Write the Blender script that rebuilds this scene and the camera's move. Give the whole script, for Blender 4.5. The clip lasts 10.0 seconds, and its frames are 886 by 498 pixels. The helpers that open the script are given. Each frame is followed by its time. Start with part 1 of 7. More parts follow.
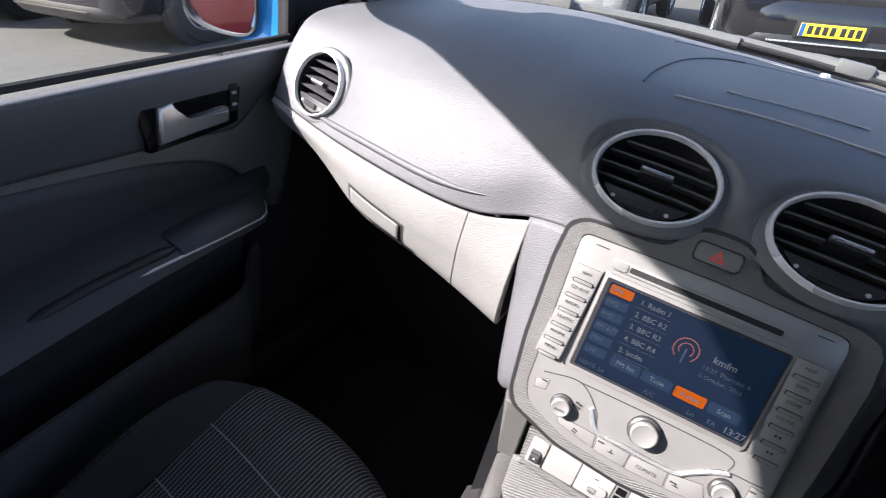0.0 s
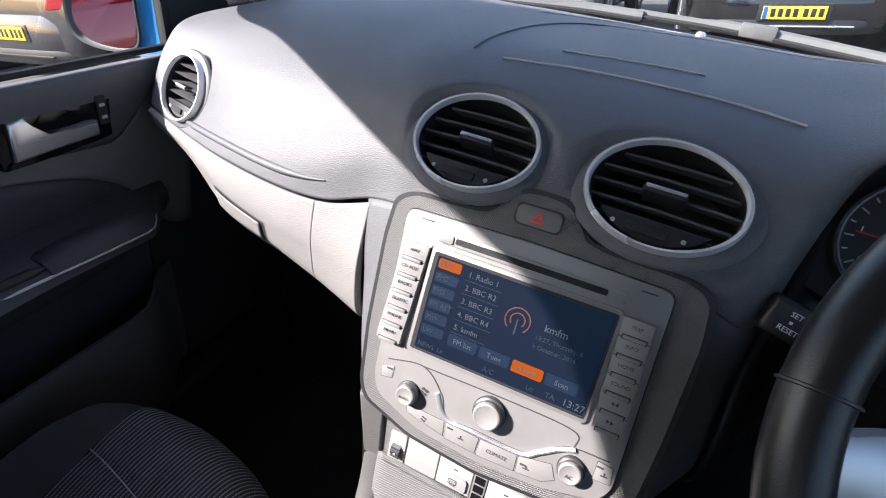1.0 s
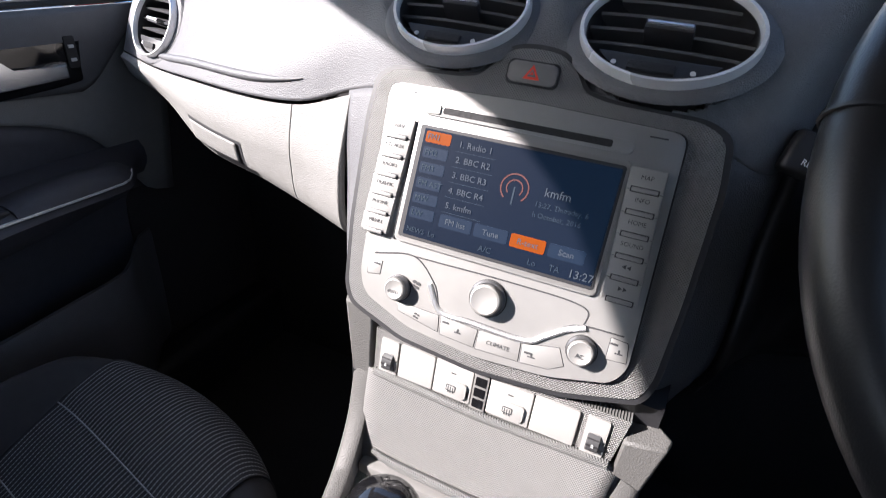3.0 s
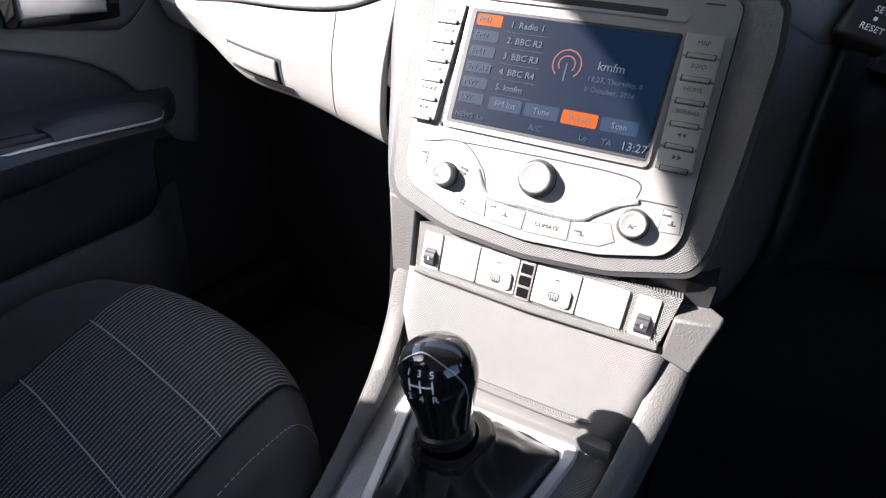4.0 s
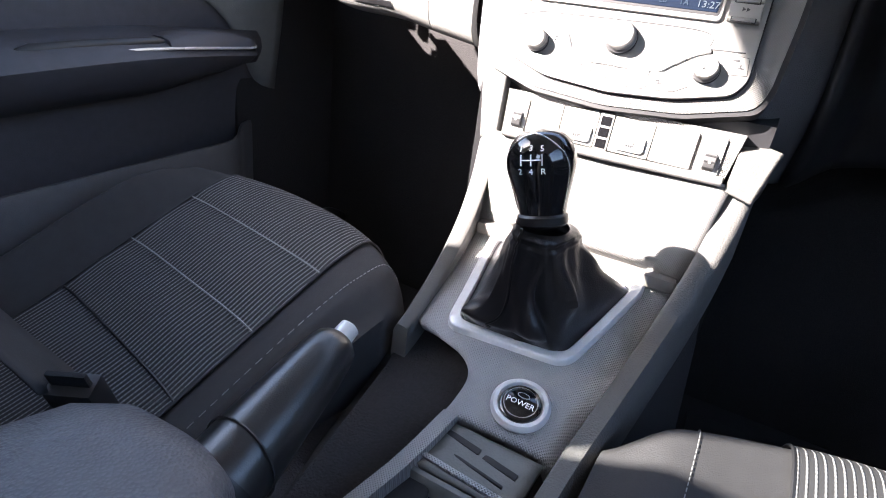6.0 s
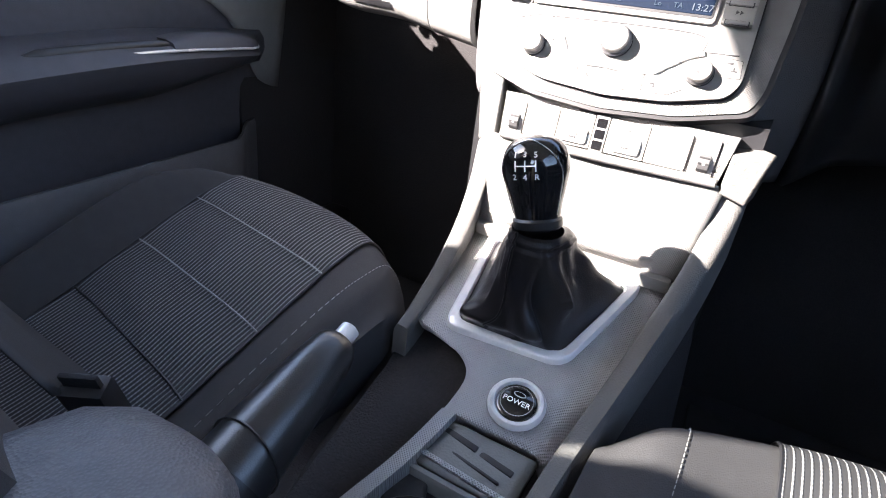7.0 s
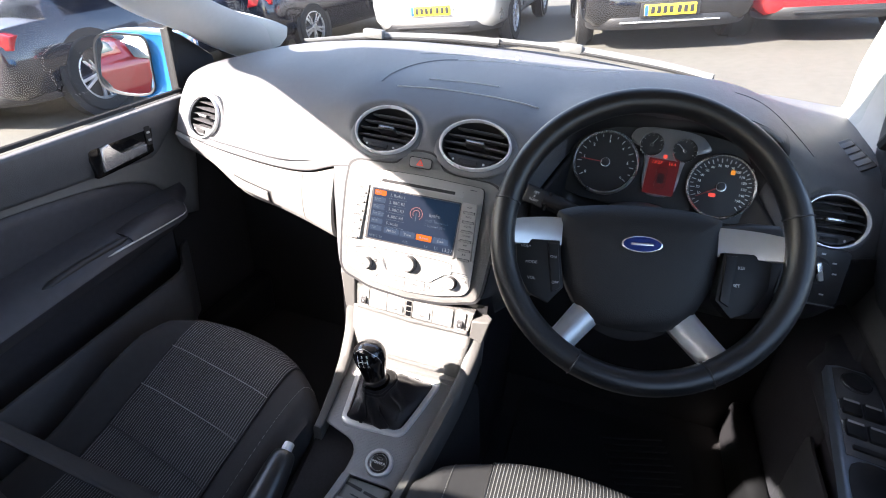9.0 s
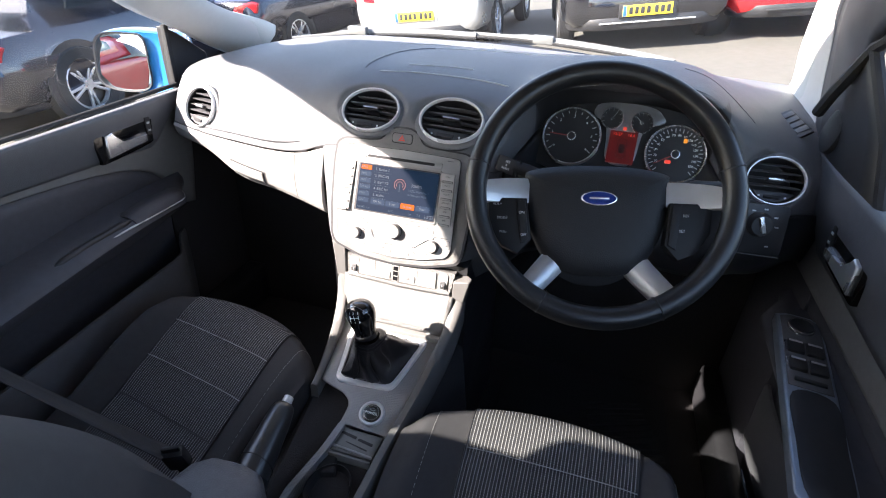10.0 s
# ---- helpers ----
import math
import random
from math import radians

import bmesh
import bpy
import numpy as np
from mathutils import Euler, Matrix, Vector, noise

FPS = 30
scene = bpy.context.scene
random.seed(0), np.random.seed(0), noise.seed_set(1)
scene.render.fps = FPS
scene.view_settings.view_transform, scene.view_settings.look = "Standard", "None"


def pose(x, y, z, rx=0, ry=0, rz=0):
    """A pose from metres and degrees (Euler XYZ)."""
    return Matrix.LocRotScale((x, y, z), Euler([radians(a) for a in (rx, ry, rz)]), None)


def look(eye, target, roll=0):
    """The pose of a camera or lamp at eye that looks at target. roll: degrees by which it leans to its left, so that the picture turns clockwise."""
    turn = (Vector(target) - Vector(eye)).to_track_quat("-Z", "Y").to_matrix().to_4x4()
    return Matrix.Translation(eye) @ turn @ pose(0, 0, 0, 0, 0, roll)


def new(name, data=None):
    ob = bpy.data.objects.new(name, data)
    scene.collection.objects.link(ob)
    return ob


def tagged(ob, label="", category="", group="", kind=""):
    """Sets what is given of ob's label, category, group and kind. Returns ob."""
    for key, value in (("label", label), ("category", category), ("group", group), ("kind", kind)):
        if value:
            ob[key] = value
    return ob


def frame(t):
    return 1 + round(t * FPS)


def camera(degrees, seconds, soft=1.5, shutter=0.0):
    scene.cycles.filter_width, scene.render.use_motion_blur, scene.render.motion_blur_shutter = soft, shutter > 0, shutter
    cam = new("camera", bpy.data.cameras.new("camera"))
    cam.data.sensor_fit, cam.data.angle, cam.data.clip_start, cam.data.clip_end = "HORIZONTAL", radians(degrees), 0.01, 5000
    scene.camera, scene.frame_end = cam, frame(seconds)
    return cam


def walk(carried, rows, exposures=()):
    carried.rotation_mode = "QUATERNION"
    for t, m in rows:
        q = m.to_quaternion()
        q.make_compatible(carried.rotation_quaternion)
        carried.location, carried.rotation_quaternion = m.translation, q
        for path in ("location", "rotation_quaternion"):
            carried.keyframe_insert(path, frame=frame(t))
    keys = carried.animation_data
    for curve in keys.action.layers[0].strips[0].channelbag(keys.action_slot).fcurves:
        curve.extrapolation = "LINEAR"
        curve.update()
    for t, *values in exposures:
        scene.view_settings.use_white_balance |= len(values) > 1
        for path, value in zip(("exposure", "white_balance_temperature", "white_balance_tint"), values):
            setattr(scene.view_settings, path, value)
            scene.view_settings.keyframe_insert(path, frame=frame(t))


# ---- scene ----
EXPO = 2.18
cam = camera(80.0, 10.0, soft=1.0, shutter=0.25)
PATH = [
    (0.0, (-0.0634, -0.3494, 1.1459), (-0.6678, 1.1018, 0.0788), 12.11),
    (0.5, (0.0158, -0.3040, 1.1314), (-0.6116, 1.1624, 0.0990), 9.48),
    (1.0, (0.0685, -0.2726, 1.1290), (-0.5562, 1.2002, 0.1041), 6.98),
    (1.5, (0.0800, -0.2652, 1.1186), (-0.5289, 1.2204, 0.1026), 5.65),
    (2.0, (0.0804, -0.2687, 1.0935), (-0.5293, 1.2346, 0.1043), 5.36),
    (3.5, (0.0978, -0.3125, 0.9690), (-0.5483, 1.2116, 0.0364), 4.84),
    (4.0, (0.0905, -0.3455, 0.9257), (-0.5703, 1.1881, 0.0194), 5.57),
    (4.5, (0.0871, -0.3884, 0.8838), (-0.5958, 1.1576, 0.0157), 6.26),
    (5.0, (0.0864, -0.4405, 0.8352), (-0.6202, 1.1220, 0.0171), 7.31),
    (5.5, (0.0968, -0.4774, 0.7998), (-0.6370, 1.0862, 0.0082), 7.85),
    (7.0, (0.1095, -0.4825, 0.8139), (-0.6440, 1.0532, -0.0130), 7.29),
    (7.5, (0.1714, -0.4664, 0.8919), (-0.5744, 1.0485, 0.0208), 5.71),
    (8.0, (0.2012, -0.5195, 1.0225), (-0.4211, 1.0188, 0.0972), 4.76),
    (8.5, (0.2519, -0.5801, 1.1838), (-0.2740, 0.9594, 0.2024), 3.84),
    (9.0, (0.2558, -0.6509, 1.2583), (-0.2023, 0.9053, 0.2691), 4.01),
    (9.5, (0.2786, -0.7084, 1.2631), (-0.1639, 0.8598, 0.2859), 3.54),
    (10.0, (0.3032, -0.7447, 1.2430), (-0.1297, 0.8319, 0.2749), 2.94),
]
walk(cam, [(t, look(eye, target, roll)) for t, eye, target, roll in PATH],
     exposures=[(0.0, EXPO - 0.42, 6300, 18), (2.0, EXPO - 0.42, 6300, 18), (3.5, EXPO - 0.16, 6300, 18), (4.5, EXPO + 0.58, 6400, 18), (5.5, EXPO + 1.42, 6600, 18),
                (7.0, EXPO + 1.45, 6700, 18), (7.5, EXPO + 1.42, 6700, 18), (8.0, EXPO + 1.0, 6700, 18), (8.5, EXPO + 0.66, 6800, 18), (10.0, EXPO + 0.66, 6800, 18)])

# ---- world and sun ----
SUN_TO = Vector((-0.668, -0.522, 0.530)).normalized()
SUN_EL = math.asin(SUN_TO.z)
SUN_AZ = math.atan2(SUN_TO.x, SUN_TO.y)
world = bpy.data.worlds.new("sky")
scene.world = world
world.use_nodes = True
wn = world.node_tree.nodes
sky = wn.new("ShaderNodeTexSky")
sky.sky_type, sky.sun_disc = "NISHITA", False
sky.sun_elevation, sky.sun_rotation = SUN_EL, SUN_AZ
wn["Background"].inputs[1].default_value = 0.132
world.node_tree.links.new(sky.outputs[0], wn["Background"].inputs[0])
sun_data = bpy.data.lights.new("sun", "SUN")
sun_data.energy, sun_data.angle, sun_data.color = 5.0, radians(0.6), (1.0, 0.95, 0.88)
sun = new("sun", sun_data)
sun.matrix_world = look(SUN_TO * 20, (0, 0, 0))


# ---- materials ----
def mat(name, color, rough=0.5, metal=0.0, grain=None, var=0.12, vscale=6.0, emit=None, coat=0.0, spec=0.5):
    """grain: (kind, scale, strength). var: how far the colour wanders at two scales."""
    m = bpy.data.materials.new(name)
    m.use_nodes = True
    nt, b = m.node_tree, m.node_tree.nodes["Principled BSDF"]
    n, lk = nt.nodes, nt.links
    b.inputs["Roughness"].default_value, b.inputs["Metallic"].default_value = rough, metal
    b.inputs["Coat Weight"].default_value = coat
    b.inputs["Specular IOR Level"].default_value = spec
    tc = n.new("ShaderNodeTexCoord")
    c = (*color, 1)
    if var:
        a = n.new("ShaderNodeTexNoise")
        a.inputs["Scale"].default_value, a.inputs["Detail"].default_value = vscale, 6
        d = n.new("ShaderNodeTexNoise")
        d.inputs["Scale"].default_value, d.inputs["Detail"].default_value = vscale * 14, 3
        ad = n.new("ShaderNodeMath"); ad.operation = "ADD"
        mp = n.new("ShaderNodeMapRange")
        mp.inputs["From Min"].default_value, mp.inputs["From Max"].default_value = 0.6, 1.4
        mp.inputs["To Min"].default_value, mp.inputs["To Max"].default_value = 1 - var, 1 + var
        mx = n.new("ShaderNodeMixRGB"); mx.blend_type = "MULTIPLY"
        mx.inputs[0].default_value, mx.inputs[1].default_value = 1.0, c
        for q in (a, d):
            lk.new(tc.outputs["Object"], q.inputs["Vector"])
        lk.new(a.outputs[0], ad.inputs[0]); lk.new(d.outputs[0], ad.inputs[1])
        lk.new(ad.outputs[0], mp.inputs[0]); lk.new(mp.outputs[0], mx.inputs[2])
        lk.new(mx.outputs[0], b.inputs["Base Color"])
        rr = n.new("ShaderNodeMapRange")
        rr.inputs["From Min"].default_value, rr.inputs["From Max"].default_value = 0.3, 0.7
        rr.inputs["To Min"].default_value, rr.inputs["To Max"].default_value = max(0.02, rough - 0.06), min(1, rough + 0.06)
        lk.new(a.outputs[0], rr.inputs[0]); lk.new(rr.outputs[0], b.inputs["Roughness"])
    else:
        b.inputs["Base Color"].default_value = c
    if grain:
        kind, sc, st = grain
        bp = n.new("ShaderNodeBump")
        bp.inputs["Strength"].default_value, bp.inputs["Distance"].default_value = st, 0.6 / sc
        if kind == "leather":
            t = n.new("ShaderNodeTexVoronoi"); t.inputs["Scale"].default_value = sc
            o = t.outputs["Distance"]
        elif kind in ("knurl", "knurl_flat"):
            # diamond knurl: two crossed waves
            w1, w2 = n.new("ShaderNodeTexWave"), n.new("ShaderNodeTexWave")
            mu = n.new("ShaderNodeMath"); mu.operation = "MULTIPLY"
            for w, r in ((w1, 45), (w2, -45)):
                mpg = n.new("ShaderNodeMapping"); mpg.inputs["Rotation"].default_value = (0, radians(r), 0) if kind == "knurl" else (0, 0, radians(r))
                w.wave_type, w.bands_direction = "BANDS", "X"
                w.inputs["Scale"].default_value = sc
                lk.new(tc.outputs["Object"], mpg.inputs["Vector"]); lk.new(mpg.outputs[0], w.inputs["Vector"])
            lk.new(w1.outputs["Fac"], mu.inputs[0]); lk.new(w2.outputs["Fac"], mu.inputs[1])
            o = mu.outputs[0]
        elif kind == "ribs":
            t = n.new("ShaderNodeTexWave"); t.wave_type, t.bands_direction = "BANDS", "X"
            t.inputs["Scale"].default_value, t.inputs["Distortion"].default_value = sc, 0.0
            lk.new(tc.outputs["Object"], t.inputs["Vector"]); o = t.outputs["Fac"]
        else:
            t = n.new("ShaderNodeTexNoise"); t.inputs["Scale"].default_value, t.inputs["Detail"].default_value = sc, 4
            o = t.outputs[0]
        if kind in ("leather", "noise"):
            lk.new(tc.outputs["Object"], t.inputs["Vector"])
        lk.new(o, bp.inputs["Height"]); lk.new(bp.outputs[0], b.inputs["Normal"])
    if emit:
        b.inputs["Emission Color"].default_value, b.inputs["Emission Strength"].default_value = (*emit[0], 1), emit[1]
    return m


M_PAD = mat("dash_pad", (0.108, 0.109, 0.115), 0.52, grain=("leather", 900, 0.5), var=0.08)
M_LOW = mat("dash_lower", (0.205, 0.201, 0.193), 0.60, grain=("leather", 800, 0.4), var=0.06)
M_SILVER = mat("silver_paint", (0.285, 0.279, 0.268), 0.40, 0.45, var=0.05)
M_SILVER2 = mat("silver_button", (0.30, 0.294, 0.282), 0.42, 0.35, var=0.04)
M_KNURL = mat("knurled_silver", (0.19, 0.188, 0.182), 0.45, 0.45, grain=("knurl", 210, 0.6), var=0.06)
M_CHROME = mat("satin_chrome", (0.72, 0.73, 0.74), 0.25, 0.78, var=0.05)
M_RING = mat("satin_silver_ring", (0.84, 0.84, 0.845), 0.24, 0.38, var=0.03)
M_BLACK = mat("black_plastic", (0.018, 0.018, 0.02), 0.45, var=0.15)
M_GLOSS = mat("gloss_black", (0.008, 0.008, 0.009), 0.08, var=0.0, coat=0.5)
M_PLATE_K = mat("gear_plate_knurl", (0.36, 0.362, 0.362), 0.34, 0.50, grain=("knurl_flat", 190, 0.55), var=0.06)
M_RUBBER = mat("black_rubber", (0.015, 0.015, 0.016), 0.8, grain=("noise", 300, 0.4))
M_LEATHER = mat("black_leather", (0.011, 0.011, 0.012), 0.36, grain=("leather", 1100, 0.14), var=0.2)
M_CLOTH = mat("bolster_cloth", (0.033, 0.032, 0.034), 0.85, grain=("noise", 900, 0.5), var=0.15)
M_CARPET = mat("carpet", (0.022, 0.020, 0.021), 0.98, grain=("noise", 500, 1.0), var=0.3, vscale=20)
M_DOORDK = mat("door_dark", (0.085, 0.087, 0.094), 0.55, grain=("leather", 620, 0.3), var=0.1)
M_DOORGR = mat("door_grey", (0.165, 0.165, 0.163), 0.6, grain=("leather", 620, 0.3), var=0.08)
M_DOORNV = mat("door_cloth", (0.056, 0.056, 0.066), 0.6, grain=("noise", 700, 0.4), var=0.15)
M_TRIMGR = mat("pillar_trim", (0.52, 0.52, 0.50), 0.7, grain=("noise", 700, 0.15), var=0.04)
M_HEAD = mat("headliner", (0.60, 0.59, 0.57), 0.95, grain=("noise", 900, 0.4), var=0.05)
M_WHITE = mat("white_mark", (0.85, 0.85, 0.85), 0.5, var=0.0)
M_GREYMARK = mat("grey_mark", (0.045, 0.045, 0.048), 0.5, var=0.0)
M_SLAT = mat("vent_slat", (0.07, 0.07, 0.075), 0.4, var=0.1)
M_STITCH = mat("grey_stitch", (0.30, 0.30, 0.29), 0.8, var=0.1, vscale=200)
M_GREYTXT = mat("printed_grey", (0.45, 0.45, 0.45), 0.5, var=0.0)
M_RED = mat("red_mark", (0.75, 0.06, 0.03), 0.4, var=0.0)


def glass_mat(name, tint, rough=0.0):
    m = bpy.data.materials.new(name)
    m.use_nodes = True
    n, lk = m.node_tree.nodes, m.node_tree.links
    n.remove(n["Principled BSDF"])
    tr, gl, mx, fr = n.new("ShaderNodeBsdfTransparent"), n.new("ShaderNodeBsdfGlossy"), n.new("ShaderNodeMixShader"), n.new("ShaderNodeLayerWeight")
    pw = n.new("ShaderNodeMath"); pw.operation = "POWER"; pw.inputs[1].default_value = 5.0
    ma = n.new("ShaderNodeMath"); ma.operation = "MULTIPLY_ADD"; ma.inputs[1].default_value, ma.inputs[2].default_value = 0.8, 0.035
    tr.inputs[0].default_value, gl.inputs["Roughness"].default_value = (*tint, 1), rough
    lk.new(fr.outputs["Facing"], pw.inputs[0]); lk.new(pw.outputs[0], ma.inputs[0]); lk.new(ma.outputs[0], mx.inputs[0]); lk.new(tr.outputs[0], mx.inputs[1]); lk.new(gl.outputs[0], mx.inputs[2])
    lk.new(mx.outputs[0], n["Material Output"].inputs[0])
    return m


M_GLASS = glass_mat("window_glass", (0.90, 0.94, 0.92))
M_MIRROR = mat("mirror_silver", (0.85, 0.86, 0.86), 0.02, 1.0, var=0.0)


# ---- mesh helpers ----
def part(name, bm, material, parent=None, label="", smooth=True, m=None, bevel=0.0, angle=40):
    """Links a bmesh as ONE mesh object under a thing or a part."""
    me = bpy.data.meshes.new(name)
    bmesh.ops.recalc_face_normals(bm, faces=bm.faces)
    bm.to_mesh(me)
    bm.free()
    me.materials.append(material)
    if smooth:
        me.polygons.foreach_set("use_smooth", [True] * len(me.polygons))
        me.set_sharp_from_angle(angle=radians(angle))
    ob = new(name, me)
    if m is not None:
        ob.matrix_basis = m
    if parent is not None:
        ob.parent = parent
    if label:
        ob["label"] = label
    if bevel:
        bv = ob.modifiers.new("bevel", "BEVEL")
        bv.width, bv.segments, bv.limit_method = bevel, 2, "ANGLE"
    return ob


def thing(name, label, category, m=None, group="", kind=""):
    ob = new(name)
    ob.empty_display_size = 0.02
    if m is not None:
        ob.matrix_basis = m
    return tagged(ob, label, category, group, kind)


def box(bm, x0, x1, y0, y1, z0, z1, m=None):
    r = bmesh.ops.create_cube(bm, size=1)
    t = Matrix.Translation(((x0 + x1) / 2, (y0 + y1) / 2, (z0 + z1) / 2)) @ Matrix.Diagonal((abs(x1 - x0), abs(y1 - y0), abs(z1 - z0), 1))
    bmesh.ops.transform(bm, matrix=(m @ t) if m is not None else t, verts=r["verts"])
    return r["verts"]


def boxb(x0, x1, y0, y1, z0, z1, bev=0.002, seg=2, m=None):
    bm = bmesh.new()
    box(bm, x0, x1, y0, y1, z0, z1, m)
    if bev:
        bmesh.ops.bevel(bm, geom=bm.edges[:], offset=bev, segments=seg, affect="EDGES", profile=0.6)
    return bm


def prism(pts, y0, y1, bev=0.0015, seg=2):
    """A polygon in the x-z plane, made solid from depth y0 (front) to y1, its front edge rounded."""
    bm = bmesh.new()
    f = [bm.verts.new((x, y0, z)) for x, z in pts]
    b = [bm.verts.new((x, y1, z)) for x, z in pts]
    front = bm.faces.new(f)
    bm.faces.new(b[::-1])
    for i in range(len(pts)):
        j = (i + 1) % len(pts)
        bm.faces.new((f[i], b[i], b[j], f[j]))
    if bev:
        bmesh.ops.bevel(bm, geom=list(front.edges), offset=bev, segments=seg, affect="EDGES", profile=0.6)
    return bm


def rrect(x0, x1, z0, z1, r=0.004, n=5):
    """A rectangle with round corners, as points."""
    out = []
    for cx, cz, a0 in ((x1 - r, z1 - r, 0), (x0 + r, z1 - r, 90), (x0 + r, z0 + r, 180), (x1 - r, z0 + r, 270)):
        out += [(cx + r * math.cos(radians(a0 + 90 * i / n)), cz + r * math.sin(radians(a0 + 90 * i / n))) for i in range(n + 1)]
    return out


def smoothpoly(pts, n=6):
    """A closed smooth line through the points."""
    out, k = [], len(pts)
    for i in range(k):
        p0, p1, p2, p3 = (np.array(pts[(i + j - 1) % k], float) for j in range(4))
        for s in range(n):
            t = s / n
            out.append(tuple(0.5 * (2 * p1 + (p2 - p0) * t + (2 * p0 - 5 * p1 + 4 * p2 - p3) * t * t + (3 * p1 - p0 - 3 * p2 + p3) * t ** 3)))
    return out


def spline(keys, n, xs=None):
    """Catmull-Rom through rows of numbers, n samples; or at the places xs by the first column."""
    k = np.array(keys, float)
    if xs is not None:
        out = []
        for x in xs:
            i = int(np.clip(np.searchsorted(k[:, 0], x) - 1, 0, len(k) - 2))
            t = (x - k[i, 0]) / (k[i + 1, 0] - k[i, 0])
            m0 = (k[i + 1] - k[max(i - 1, 0)]) / max(1e-6, k[i + 1, 0] - k[max(i - 1, 0), 0])
            m1 = (k[min(i + 2, len(k) - 1)] - k[i]) / max(1e-6, k[min(i + 2, len(k) - 1), 0] - k[i, 0])
            h = k[i + 1, 0] - k[i, 0]
            out.append((2 * t ** 3 - 3 * t * t + 1) * k[i] + (t ** 3 - 2 * t * t + t) * h * m0 + (3 * t * t - 2 * t ** 3) * k[i + 1] + (t ** 3 - t * t) * h * m1)
        return np.array(out)
    s = np.linspace(0, len(k) - 1, n)
    kk = np.column_stack([np.arange(len(k)), k])
    return spline(kk, 0, s)[:, 1:]


def gridmesh(rows, closed=False, bm=None):
    """A skin over rows of points."""
    bm = bm or bmesh.new()
    vs = [[bm.verts.new(tuple(p)) for p in r] for r in rows]
    for a, b in zip(vs, vs[1:]):
        k = len(a)
        for i in range(k if closed else k - 1):
            j = (i + 1) % k
            try:
                bm.faces.new((a[i], a[j], b[j], b[i]))
            except ValueError:
                pass
    return bm, vs


def loft(rings, caps=True):
    """A closed skin over rings of points, its ends shut."""
    bm, vs = gridmesh(rings, True)
    if caps:
        for r in (vs[0], vs[-1]):
            try:
                bm.faces.new(r)
            except ValueError:
                pass
    return bm


def tube(path, r, n=10, caps=True):
    """A round bar along a line; r is one radius or one for each point."""
    path = [Vector(p) for p in path]
    rr = r if isinstance(r, (list, tuple)) else [r] * len(path)
    rings, up = [], None
    for i, p in enumerate(path):
        d = (path[min(i + 1, len(path) - 1)] - path[max(i - 1, 0)]).normalized()
        if up is None:
            up = d.orthogonal().normalized()
        up = (up - d * up.dot(d)).normalized()
        s = d.cross(up)
        rings.append([p + rr[i] * (math.cos(2 * math.pi * k / n) * up + math.sin(2 * math.pi * k / n) * s) for k in range(n)])
    return loft(rings, caps)


def lathe(profile, n=32, m=None):
    """Turns a profile of (radius, height) about the z axis."""
    bm, _ = gridmesh([[(r * math.cos(2 * math.pi * k / n), r * math.sin(2 * math.pi * k / n), h) for k in range(n)] for r, h in profile], True)
    bmesh.ops.remove_doubles(bm, verts=bm.verts, dist=1e-6)
    if m is not None:
        bmesh.ops.transform(bm, matrix=m, verts=bm.verts)
    return bm


def join(bm, other):
    """Adds the second bmesh to the first."""
    me = bpy.data.meshes.new("tmp")
    other.to_mesh(me)
    other.free()
    bm.from_mesh(me)
    bpy.data.meshes.remove(me)
    return bm


def thick(ob, t, offset=1.0):
    so = ob.modifiers.new("solid", "SOLIDIFY")
    so.thickness, so.offset = t, offset
    return ob


def text(name, body, size, material, parent, m, align="CENTER", depth=0.0004, label=""):
    """Lettering as a thin mesh; it reads from the front (local -y) in the x-z plane of m."""
    cu = bpy.data.curves.new(name, "FONT")
    cu.body, cu.size, cu.align_x, cu.align_y, cu.extrude, cu.resolution_u = body, size, align, "CENTER", depth, 2
    tmp = bpy.data.objects.new(name, cu)
    scene.collection.objects.link(tmp)
    me = bpy.data.meshes.new_from_object(tmp.evaluated_get(bpy.context.evaluated_depsgraph_get()))
    bpy.data.objects.remove(tmp)
    bpy.data.curves.remove(cu)
    me.materials.append(material)
    ob = new(name, me)
    ob.matrix_basis = m @ pose(0, 0, 0, 90, 0, 0)
    ob.parent = parent
    if label:
        ob["label"] = label
    return ob


def wpart(name, bm, material, parent, label="", **kw):
    """A part whose mesh is given in the world's metres."""
    ob = part(name, bm, material, parent, label, **kw)
    ob.matrix_parent_inverse = parent.matrix_basis.inverted()
    return ob


